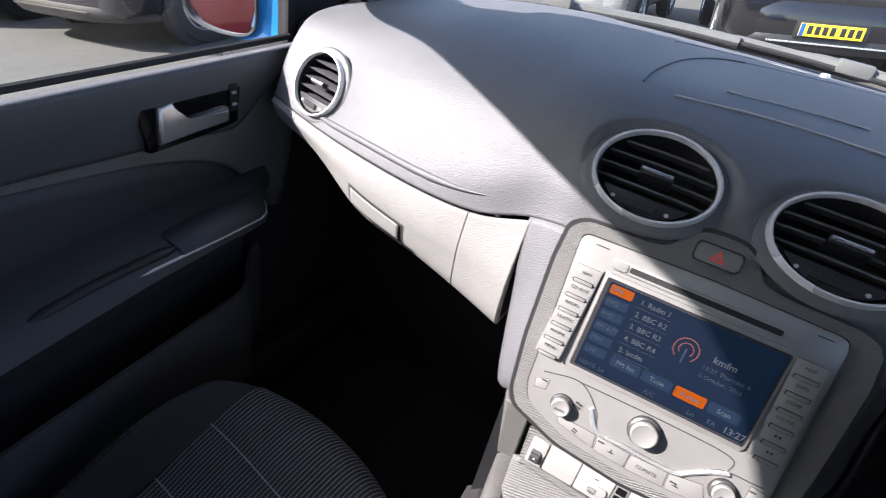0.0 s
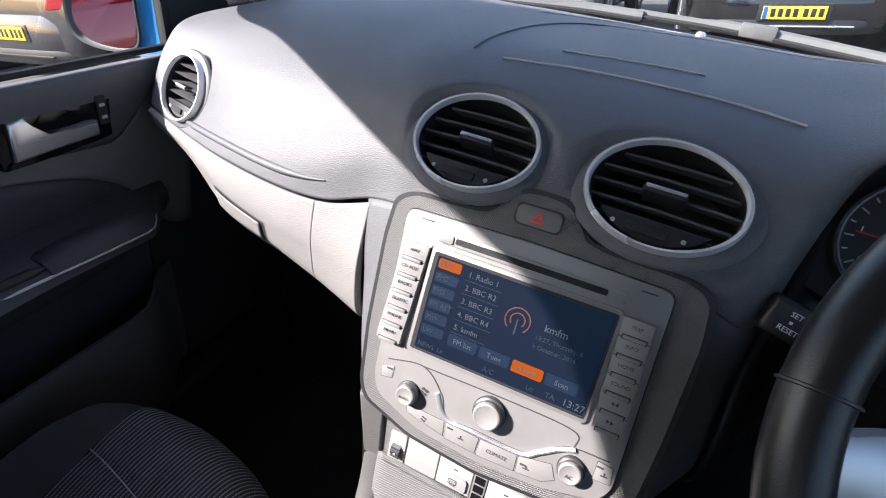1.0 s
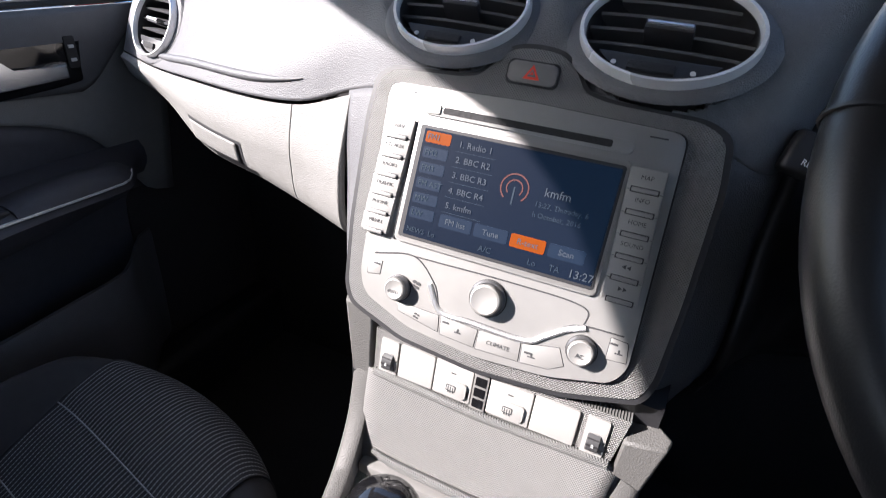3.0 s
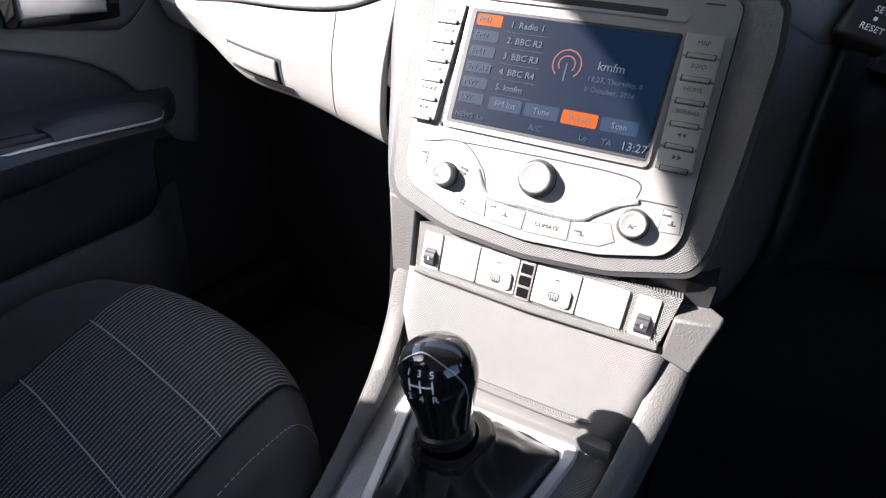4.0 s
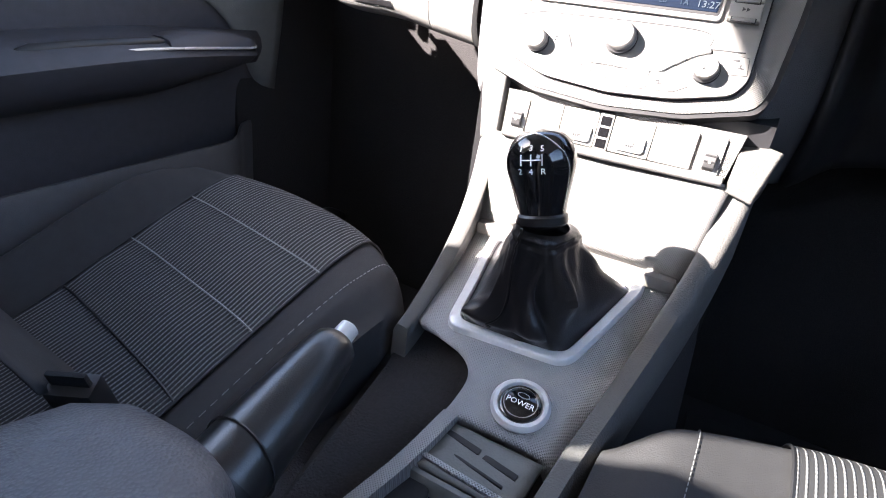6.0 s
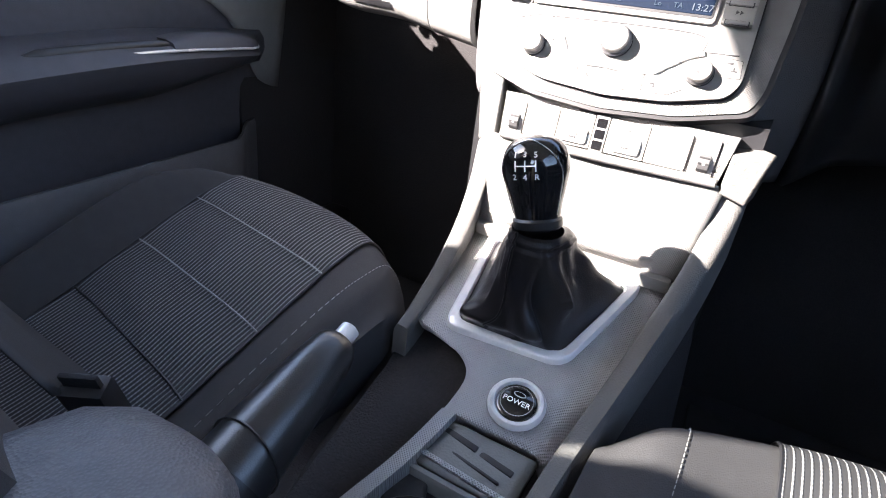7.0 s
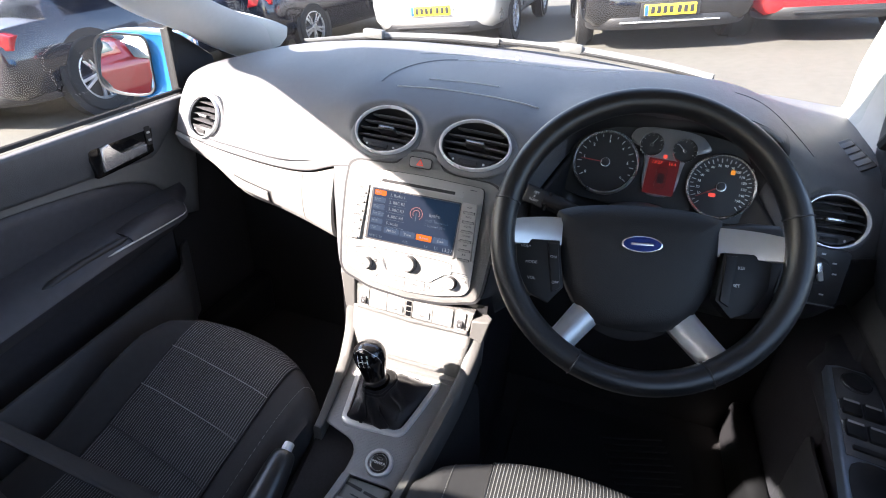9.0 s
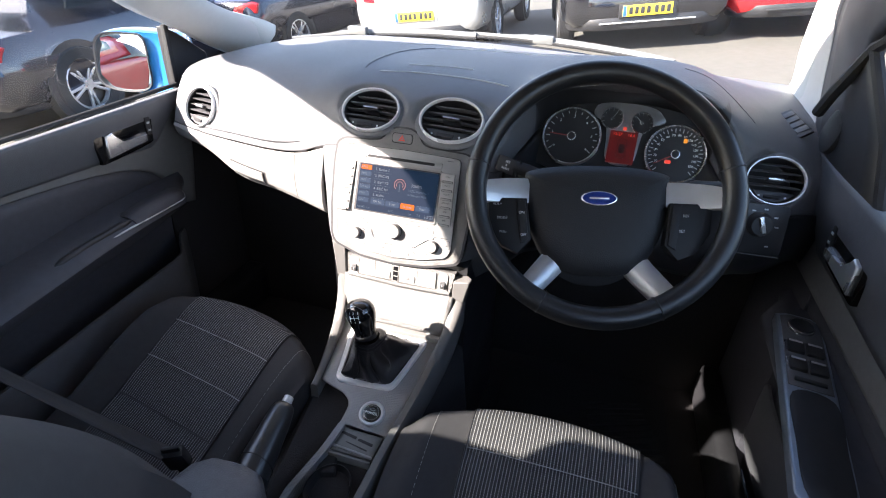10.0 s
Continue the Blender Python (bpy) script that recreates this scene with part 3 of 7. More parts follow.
key_column(0.0775, 0.1015, 0.05, ("MAP", "INFO", "HOME", "SOUND", "<<", ">>"))
key_column(-0.107, -0.0835, -0.05, ("NAV", "CD AUX", "RADIO", "TRAFFIC", "PHONE", "MENU"))
fpart("key_column_edge", boxb(-0.0836, -0.0818, -0.0120, 0, -0.049, 0.046, 0.0006), M_BLACK)

# climate controls
sil = -0.0106
lines = [
    [(-96, -64), (-62, -58), (-40, -75), (-30, -93), (-5, -93), (40, -93), (54, -84), (72, -72), (104, -70)],
    [(-62, -58), (20, -56), (72, -58), (76, -72)],
]
for ln in lines:
    p = spline([(x / 1000, sil, z / 1000) for x, z in ln], 60)
    fpart("groove", tube([tuple(q) for q in p], 0.0006, 6), M_GREYMARK)
wave = spline([(x / 1000, -0.011, z / 1000) for x, z in [(-44, -76), (-31, -94), (-5, -95), (38, -95), (52, -87), (66, -77), (78, -72)]], 60)
fpart("bright_trim", tube([tuple(q) for q in wave], 0.0022, 8), M_CHROME, "thin bright curved trim line")


M_KNOBSIDE = mat("knob_side", (0.16, 0.16, 0.165), 0.35, 0.7, var=0.05)


def knob(x, z, r, h, label):
    k = fpart("knob", lathe([(r * 1.12, 0.0), (r * 1.12, 0.003), (r, 0.004), (r * 0.98, h * 0.75), (r * 0.93, h * 0.95), (r * 0.82, h), (r * 0.74, h * 0.96), (0, h * 0.96)], 40, pose(x, -0.0105, z, 90, 0, 0)), M_SILVER2, label)
    side = lathe([(r * 1.14, 0.002), (r * 1.14, 0.0045), (r * 1.03, 0.0055), (r * 1.01, h * 0.72)], 40, pose(x, -0.0105, z, 90, 0, 0))
    part("grip_ring", side, M_KNOBSIDE, k, "darker grey knob side")
    ring = lathe([(r * 1.2, 0.0), (r * 1.2, 0.0015), (r * 1.02, 0.002)], 40, pose(x, -0.0104, z, 90, 0, 0))
    part("collar", ring, M_BLACK, k)
    return k


knob(0.004, -0.0725, 0.0122, 0.0115, "large round silver volume knob")
k1 = knob(-0.069, -0.0860, 0.0090, 0.0105, "small round silver temperature knob")
k2 = knob(0.079, -0.0885, 0.0095, 0.0105, "small round silver fan knob")
text("writing", "AUTO", 0.0036, M_GREYMARK, k1, pose(-0.069, -0.0213, -0.088), "CENTER", 0.0001)
text("writing", "AC", 0.0044, M_GREYMARK, k2, pose(0.079, -0.0213, -0.0905), "CENTER", 0.0001)


def soft_key(pts, word=None, wx=0, wz=0, lamp=None):
    k = fpart("key", prism([(x / 1000, z / 1000) for x, z in pts], -0.0111, -0.004, 0.0004), M_SILVER2)
    for (xa, za), (xb, zb) in zip(pts, pts[1:] + pts[:1]):
        part("key_gap", tube([(xa / 1000, -0.0105, za / 1000), (xb / 1000, -0.0105, zb / 1000)], 0.00045, 5), M_GREYMARK, k)
    if word:
        text("writing", word, 0.0047, M_PRINT, k, pose(wx / 1000, -0.0114, wz / 1000), "CENTER", 0.0001)
    if lamp:
        part("lamp", boxb(lamp[0] / 1000 - 0.0028, lamp[0] / 1000 + 0.0028, -0.0116, -0.011, lamp[1] / 1000 - 0.0008, lamp[1] / 1000 + 0.0008, 0.0002), M_GREYMARK, k)
    return k


soft_key([(-29, -97), (2, -98.5), (1.5, -113), (-27, -111.5)], None, 0, 0, (-24, -101))
soft_key([(3.5, -98.5), (36, -97.5), (37, -112), (3, -113.3)], "CLIMATE", 20, -105.5)
soft_key([(37.5, -97.4), (64, -92), (70, -104), (60, -110), (38.5, -112)], None, 0, 0, (43, -103))
soft_key([(96, -73), (108, -74), (110, -88), (96, -89)], None, 0, 0, (99, -77))
soft_key([(-100, -73), (-88, -69), (-88, -80), (-99, -82)], None, 0, 0, (-92, -72))
soft_key([(-68, -97), (-31, -97.5), (-29, -110.5), (-66, -104)], None)


def fan_mark(x, z, r):
    for i in range(4):
        a = radians(90 * i + 30)
        pts = [(x + r * 0.55 * math.cos(a) + r * 0.42 * math.cos(t), z + r * 0.55 * math.sin(a) + r * 0.28 * math.sin(t)) for t in np.linspace(0, 2 * math.pi, 10, endpoint=False)]
        fpart("fan_mark", prism(pts, -0.0113, -0.0105, 0), M_PRINT)


fan_mark(-0.0555, -0.0795, 0.0045)
fan_mark(-0.049, -0.1035, 0.0032)
for x, z in ((0.060, -0.0825), (0.046, -0.1055), (0.1035, -0.083), (-0.013, -0.106)):
    fpart("airflow_mark", boxb(x - 0.0028, x + 0.0028, -0.0115, -0.0105, z - 0.0005, z + 0.0005, 0.0002), M_GREYMARK)
    fpart("flow_mark", boxb(x - 0.0008, x + 0.0006, -0.0115, -0.0105, z, z + 0.003, 0.0002), M_GREYMARK)

# hazard switch
hazard = thing("hazard_switch", "grey hazard warning switch with a red triangle", "switch", FM @ pose(-0.005, -0.006, 0.094))
part("switch_gap", prism(rrect(-0.0196, 0.0196, -0.0091, 0.0091, 0.005), -0.0008, 0.006, 0.0), M_BLACK, hazard)
part("rocker", prism(rrect(-0.018, 0.018, -0.0075, 0.0075, 0.004), -0.003, 0.006, 0.0015), mat("hazard_grey", (0.16, 0.155, 0.15), 0.45), hazard)
tri = [(-0.0062, -0.0046), (0.0062, -0.0046), (0, 0.0058)]
part("red_triangle", prism(tri, -0.0034, 0, 0), M_RED, hazard)
part("triangle_inside", prism([(x * 0.55, z * 0.55 - 0.0003) for x, z in tri], -0.0036, 0, 0), mat("hazard_grey2", (0.16, 0.155, 0.15), 0.45), hazard)
part("triangle_core", prism([(x * 0.25, z * 0.25 - 0.0003) for x, z in tri], -0.0038, 0, 0), M_RED, hazard)

# ---- centre console ----
console = thing("centre_console", "grey centre console running between the front seats", "console", pose(0, -0.1, 0.3))


def tun_z(y):
    return float(spline([(-0.60, 0.485), (-0.35, 0.492), (-0.25, 0.506), (-0.20, 0.5235), (-0.16, 0.540), (-0.128, 0.5515), (-0.08, 0.572), (-0.036, 0.594), (0.0, 0.612), (0.03, 0.63)], 0, [y])[0][1])


EDGE = [(-0.60, -0.05, 0.05), (-0.32, -0.050, 0.052), (-0.284, -0.042, 0.055), (-0.237, -0.028, 0.058), (-0.205, -0.019, 0.061), (-0.18, -0.0135, 0.065), (-0.158, -0.0145, 0.068), (-0.1445, -0.030, 0.071), (-0.138, -0.055, 0.073), (-0.130, -0.079, 0.076), (-0.06, -0.083, 0.090), (0.02, -0.083, 0.104)]
# tunnel body under everything
rings = []
for y, xl, xr in [(-0.62, -0.10, 0.08), (-0.32, -0.10, 0.075), (-0.16, -0.105, 0.10), (-0.06, -0.115, 0.125), (0.03, -0.125, 0.14)]:
    z = tun_z(min(y, 0.0)) - 0.03
    rings.append([(xl - 0.04, y, 0.2), (xl, y, z - 0.02), (xl + 0.015, y, z), (xr - 0.015, y, z), (xr, y, z - 0.02), (xr + 0.04, y, 0.2)])
wpart("tunnel_body", loft(rings), M_CARPET, console, "black carpeted tunnel side")
rings = [[(-0.122, 0.02, 0.20), (-0.118, 0.0, 0.745), (0.14, 0.0, 0.745), (0.145, 0.02, 0.20)], [(-0.13, 0.30, 0.20), (-0.13, 0.25, 0.80), (0.15, 0.25, 0.80), (0.16, 0.30, 0.20)]]
wpart("stack_body", loft([[(x, y + 0.018, z) for x, y, z in r] for r in rings]), M_BLACK, console)
# gear plate, front to rear
rows = []
for y in np.linspace(-0.193, -0.004, 70):
    e = spline(EDGE, 0, [y])[0]
    rows.append([(x, y, tun_z(y) - 0.003 * abs(2 * (x - (e[1] + e[2]) / 2) / (e[2] - e[1])) ** 6) for x in np.linspace(e[1], e[2] + 0.016, 20)])
bm, _ = gridmesh(rows)
thick(wpart("gear_plate", bm, M_PLATE_K, console, "finely knurled silver-grey plate"), 0.012, -1)
# thin side rib beside the handbrake, cup tray behind
rows = []
for y in np.linspace(-0.60, -0.193, 50):
    e = spline(EDGE, 0, [y])[0]
    rows.append([(e[1], y, tun_z(y)), (e[1] + 0.012, y, tun_z(y) + 0.001), (e[1] + 0.015, y, tun_z(y) - 0.05), (e[1] - 0.003, y, tun_z(y) - 0.05)])
wpart("tray_rib", loft(rows), M_PLATE_K, console)
M_TRAY = mat("tray_grey", (0.16, 0.164, 0.155), 0.6, grain=("leather", 600, 0.2))
rows = []
for y in np.linspace(-0.231, -0.194, 14):
    e = spline(EDGE, 0, [y])[0]
    rows.append([(x, y, tun_z(y) - 0.006) for x in np.linspace(e[1] + 0.012, e[2] + 0.002, 10)])
bm, _ = gridmesh(rows)
thick(wpart("slotted_tray", bm, M_TRAY, console, "greenish grey coin tray with slots"), 0.010, -1)
for cx, cy, ln, wd in ((0.008, -0.2035, 0.029, 0.0048), (0.039, -0.2080, 0.028, 0.0048), (0.020, -0.2160, 0.054, 0.0022)):
    wpart("slot", boxb(-ln / 2, ln / 2, -wd / 2, wd / 2, -0.006, 0.0008, 0.0008, m=pose(cx, cy, tun_z(cy) - 0.006, 18, 0, -9)), M_BLACK, console, "dark slot")
wpart("tray_ridge", boxb(-0.037, 0.037, -0.0022, 0.0022, -0.004, 0.003, 0.0015, m=pose(0.0225, -0.2265, tun_z(-0.2265) - 0.005, 18, 0, -4)), M_PLATE_K, console, "pale ridge of the coin tray")
wpart("tray_wall", boxb(-0.016, 0.058, -0.237, -0.232, 0.455, 0.504, 0.002), M_TRAY, console)
rows = [[(0.012 + 0.034 * s * math.cos(t), -0.292 + 0.042 * s * math.sin(t), z) for t in np.linspace(0, 2 * math.pi, 28, endpoint=False)] for s, z in ((1.06, 0.497), (1.0, 0.499), (0.96, 0.49), (0.88, 0.42), (0.0, 0.42))]
bm, _ = gridmesh(rows, True)
wpart("cup_holder", bm, M_BLACK, console, "black rubbery cup holder")

bm = loft([[(-0.030, -0.236, 0.455), (-0.003, -0.224, 0.455), (0.010, -0.262, 0.455), (-0.022, -0.272, 0.455)], [(-0.029, -0.237, 0.496), (-0.003, -0.225, 0.498), (0.009, -0.261, 0.494), (-0.021, -0.270, 0.492)]])
wpart("tray_insert", bm, M_RUBBER, console, "black rubber insert in the tray", bevel=0.003)

# front panel under the switch row
M_FRONT = mat("front_knurl", (0.22, 0.217, 0.21), 0.5, 0.3, grain=("knurl", 210, 0.6), var=0.05)
rows = []
for v in np.linspace(0, 1, 14):
    y = 0.006 - 0.020 * v - 0.004 * math.sin(v * 3.1)
    rows.append([(x, y, 0.694 - 0.086 * v) for x in np.linspace(-0.088 + 0.006 * v, 0.124 - 0.012 * v, 16)])
bm, _ = gridmesh(rows)
thick(wpart("front_panel", bm, M_FRONT, console, "finely knurled silver front panel"), 0.006, 1)
wpart("front_lip", tube([(-0.07, -0.022, 0.625), (-0.05, -0.024, 0.622), (0.07, -0.024, 0.622), (0.088, -0.022, 0.625)], [0.002, 0.004, 0.004, 0.002], 8), M_KNURL, console)
wpart("front_ledge", boxb(-0.08, 0.108, -0.030, -0.010, 0.600, 0.612, 0.003), M_SILVER, console)


# side rails
def rail(pts, w, name, label):
    """A sweeping bar; pts: x, y, z on its inner top edge, w: its width towards the outside."""
    p = spline(pts, 40)
    rows = []
    for i, (x, y, z) in enumerate(p):
        t = i / 39
        ww = w * (1.0 - 0.25 * t)
        rows.append([(x, y, z - 0.012), (x, y, z - 0.002), (x + ww * 0.12, y + 0.0, z), (x + ww * 0.75, y, z + 0.001), (x + ww, y, z - 0.006), (x + ww * 1.02, y, z - 0.06), (x, y, z - 0.06)])
    return wpart(name, loft(rows), M_RAIL, console, label, angle=50)


M_RAIL = mat("rail_grey", (0.095, 0.093, 0.089), 0.55, grain=("leather", 700, 0.35), var=0.05)
rail([(0.122, 0.006, 0.696), (0.118, -0.012, 0.660), (0.110, -0.042, 0.622), (0.098, -0.09, 0.588), (0.084, -0.15, 0.556), (0.072, -0.21, 0.534), (0.062, -0.30, 0.512), (0.056, -0.42, 0.500)], 0.021, "side_rail", "pale grey grained side rail")
rail([(-0.084, 0.000, 0.690), (-0.082, -0.016, 0.650), (-0.080, -0.045, 0.612), (-0.079, -0.085, 0.580), (-0.079, -0.125, 0.556), (-0.080, -0.146, 0.546)], -0.019, "side_rail", "pale grey grained side rail")
# caps between rails and radio
bm = loft([[(0.119, -0.002, 0.690), (0.141, -0.004, 0.684), (0.146, 0.01, 0.69), (0.120, 0.03, 0.70)], [(0.120, 0.000, 0.722), (0.149, 0.002, 0.726), (0.152, 0.012, 0.728), (0.122, 0.04, 0.730)]])
wpart("rail_cap", bm, M_RAIL, console, bevel=0.002)
bm = loft([[(-0.086, 0.0, 0.688), (-0.104, 0.0, 0.686), (-0.110, 0.02, 0.686), (-0.088, 0.03, 0.688)], [(-0.088, 0.006, 0.752), (-0.114, 0.006, 0.755), (-0.120, 0.02, 0.755), (-0.09, 0.04, 0.752)]])
wpart("rail_cap", bm, M_RAIL, console, bevel=0.002)

# switch row
M_WHEELGR = mat("thumbwheel_grey", (0.055, 0.055, 0.057), 0.5)
SW = pose(0.016, 0.004, 0.7145, -10, 0, 0)
switch_row = thing("switch_row", "row of small pale switches under the radio", "switch panel", SW)
part("backing", prism([(-0.098, -0.018), (0.100, -0.018), (0.106, 0.022), (-0.100, 0.022)], -0.002, 0.02, 0.001), M_KNURL, switch_row)
part("lower_lip", tube([(-0.096, -0.003, -0.0175), (0.0, -0.006, -0.0185), (0.099, -0.003, -0.0175)], 0.004, 10), M_KNURL, switch_row, "knurled lip")
M_PALE = mat("pale_switch", (0.32, 0.313, 0.30), 0.5, var=0.04)
for x0, x1, kind in ((-0.0745, -0.0435, "blank"), (-0.0425, -0.0105, "demist"), (0.0035, 0.0375, "demist"), (0.0385, 0.0720, "blank")):
    s = part("switch", prism(rrect(x0, x1, -0.0135, 0.0165, 0.0012, 3), -0.0045, 0.0, 0.0008), M_PALE, switch_row)
    if kind == "demist":
        c = (x0 + x1) / 2
        part("rocker", prism(rrect(c - 0.0125, c + 0.0125, -0.0105, 0.0035, 0.002), -0.0065, 0.0, 0.0012), M_PALE, s)
        part("heater_mark", prism(rrect(c - 0.004, c + 0.004, -0.006, -0.0005, 0.001), -0.0068, -0.006, 0), M_GREYMARK, s)
        part("heater_mark_inside", prism(rrect(c - 0.0033, c + 0.0033, -0.0053, -0.0012, 0.0008), -0.007, -0.006, 0), M_PALE, s)
        for k in (-1, 0, 1):
            part("wave_mark", boxb(c + 0.002 * k - 0.0003, c + 0.002 * k + 0.0003, -0.0072, -0.006, -0.0072, -0.0018, 0), M_GREYMARK, s)
        part("lamp", boxb(c - 0.002, c + 0.002, -0.0049, -0.004, 0.0085, 0.0095, 0.0002), M_GREYMARK, s)
part("vent_frame", prism(rrect(-0.0095, 0.0025, -0.015, 0.0170, 0.001), -0.005, 0.0, 0.0006), M_SILVER, switch_row)
for k in range(3):
    part("vent_hole", prism(rrect(-0.0080, 0.0010, -0.0128 + 0.0098 * k, -0.0050 + 0.0098 * k, 0.0006), -0.0053, 0.0, 0), M_GLOSS, switch_row)
for x in (-0.0845, 0.0855):
    part("heater_bay", prism(rrect(x - 0.008, x + 0.008, -0.0145, 0.0165, 0.001), -0.0040, 0.0, 0.0005), M_PALE, switch_row)
    wheel = lathe([(0.0085, -0.005), (0.0095, -0.004), (0.0095, 0.004), (0.0085, 0.005), (0, 0.005)], 24, pose(x, 0.0015, -0.004, 0, 90, 0))
    w = part("thumbwheel", wheel, M_WHEELGR, switch_row, "dark grey ribbed seat heater wheel")
    for a in range(12):
        part("rib", boxb(-0.0045, 0.0045, -0.0101, -0.0090, -0.0006, 0.0006, 0, m=pose(x, 0.0015, -0.004, a * 30, 0, 0)), M_RUBBER, w)
    text("writing", "0", 0.004, M_WHITE, w, pose(x, -0.0088, -0.004), "CENTER", 0.0001)

# ---- start button ----
M_SPOKE0 = mat("frame_silver", (0.80, 0.80, 0.80), 0.30, 0.35, var=0.05)
start = thing("start_button", "round silver and black engine start button", "button", pose(0.034, -0.167, 0.5375, 19, 0, 0) @ Matrix.Scale(1.10, 4))
part("ring", lathe([(0.0205, 0), (0.0205, 0.002), (0.0185, 0.0045), (0.0160, 0.0045), (0.0145, 0.002), (0.0145, 0)], 40), M_SPOKE0, start, "bright silver ring")
part("cap", lathe([(0.0142, 0.0), (0.0142, 0.003), (0.0125, 0.004), (0.0, 0.0035)], 36), M_GLOSS, start, "gloss black cap")
part("inner_ring", lathe([(0.0118, 0.0036), (0.0118, 0.0046), (0.0112, 0.0046), (0.0112, 0.0036)], 36), M_CHROME, start)
text("writing", "POWER", 0.0058, M_WHITE, start, pose(0, -0.001, 0.0048, -90, 0, 0), "CENTER", 0.0002)
bm = lathe([(0.0045, 0.0), (0.0045, 0.0004), (0, 0.0004)], 24)
bmesh.ops.transform(bm, matrix=pose(0, 0.0055, 0.0041) @ Matrix.Diagonal((1.0, 0.45, 1, 1)), verts=bm.verts)
part("oval_badge", bm, M_GREYTXT, start)
bm = lathe([(0.0038, 0.0), (0.0038, 0.0007), (0, 0.0007)], 24)
bmesh.ops.transform(bm, matrix=pose(0, 0.0055, 0.0041) @ Matrix.Diagonal((1.0, 0.40, 1, 1)), verts=bm.verts)
part("badge_field", bm, M_GLOSS, start)

# ---- gear lever ----
gear = thing("gear_lever", "gear lever with gloss black knob and creased leather boot", "gear lever", pose(0, -0.08, 0.56))
FRAME = [Vector((-0.0505, -0.1265)), Vector((0.0505, -0.1200)), Vector((0.0840, -0.0295)), Vector((-0.0600, -0.0215))]


def frame_ring(d, dz):
    """The frame's outline, d metres further out, dz over the plate; its corners rounded."""
    big = []
    for i, p in enumerate(FRAME):
        e0, e1 = (p - FRAME[i - 1]).normalized(), (FRAME[(i + 1) % 4] - p).normalized()
        n0, n1 = Vector((e0.y, -e0.x)), Vector((e1.y, -e1.x))
        big.append((p + (n0 + n1) * (d / (1 + n0.dot(n1))), e0, e1))
    ring = []
    r = 0.0125 + 0.6 * d
    for i, (p, e0, e1) in enumerate(big):
        for t in np.linspace(0, 1, 9):
            t = float(t)
            ring.append((p - e0 * r) * (1 - t) ** 2 + p * (2 * t * (1 - t)) + (p + e1 * r) * t * t)
        q, f0, _ = big[(i + 1) % 4]
        for t in np.linspace(0, 1, 12)[1:-1]:
            ring.append((p + e1 * r).lerp(q - f0 * r, float(t)))
    return [(q.x, q.y, tun_z(q.y) + dz) for q in ring]


bm, _ = gridmesh([frame_ring(0.0040, -0.001), frame_ring(0.0040, 0.0040), frame_ring(0.0025, 0.0058), frame_ring(-0.0040, 0.0055), frame_ring(-0.0055, 0.0035), frame_ring(-0.0058, -0.002)], True)
wpart("boot_frame", bm, M_SPOKE0, gear, "satin silver frame")
M_BOOT = mat("boot_leather", (0.011, 0.010, 0.012), 0.30, grain=("leather", 900, 0.25), var=0.2, spec=0.7)
rows = []
cb = Vector((0.008, -0.121, 0.662))


def swell(v, mid, wide):
    return math.exp(-((v - mid) / wide) ** 2)


def around(a, mid):
    """The smallest turn between two directions, in degrees."""
    return (math.degrees(a) - mid + 180) % 360 - 180


# a narrow sleeve under the knob that spreads into a slack skirt: one pocket fold at the rear, a slack hump ahead of the collar
for t in np.linspace(0, 1, 64):
    row = []
    for x, y, z in frame_ring(-0.0056 - 0.002 * t, 0.002):
        a = math.atan2(y + 0.072, x - 0.014)
        tgt = cb + Vector((math.cos(a), math.sin(a), 0)) * 0.0190
        ahead = swell(around(a, 60), 0, 60)
        q = Vector((x, y, z)).lerp(tgt, t ** (0.60 + 0.36 * ahead + 0.34 * swell(around(a, 175), 0, 40)))
        q.z = z + (cb.z - z) * (t ** (1.25 - 0.36 * ahead))
        out = Vector((q.x - cb.x, q.y - cb.y, 0)).normalized()
        mid = math.sin(math.pi * t) ** 0.8
        push = 0.013 * swell(around(a, 62), 0, 38) * swell(t, 0.90, 0.10)
        push += 0.018 * swell(around(a, 232), 0, 20) * swell(t, 0.20, 0.11) - 0.014 * swell(around(a, 258), 0, 13) * swell(t, 0.13, 0.09)
        push += 0.012 * swell(around(a, 282), 0, 16) * swell(t, 0.30, 0.16) - 0.010 * swell(around(a, 205), 0, 14) * swell(t, 0.42, 0.18)
        push += 0.010 * swell(around(a, 330), 0, 14) * swell(t, 0.50, 0.22) - 0.010 * swell(around(a, 305), 0, 12) * swell(t, 0.52, 0.22)
        push += mid * (0.0018 * math.sin(5 * a + 7 * t) + 0.0010 * math.sin(13 * a - 9 * t) + 0.0006 * math.sin(23 * a + 15 * t))
        push += 0.0012 * math.sin(t * 95) * swell(t, 0.93, 0.06)
        q += out * push
        q.z -= 0.007 * swell(around(a, 258), 0, 30) * swell(t, 0.30, 0.15)
        row.append(q)
    rows.append(row)
seam_i = min(range(len(rows[0])), key=lambda i: abs(around(math.atan2(rows[0][i].y + 0.072, rows[0][i].x - 0.014), 244)))
bm, _ = gridmesh(rows, True)
wpart("boot", bm, M_BOOT, gear, "creased black leather boot", angle=80)
wpart("boot_seam", tube([r[seam_i] + Vector((-0.0004, -0.0008, 0.0003)) for r in rows[10:]], 0.0012, 6), M_LEATHER, gear)
KM = Matrix.Translation((0.008, -0.121, 0.667)) @ pose(0, 0, 0, -5, -15, 0) @ Matrix.Diagonal((0.92, 0.92, 0.88, 1))
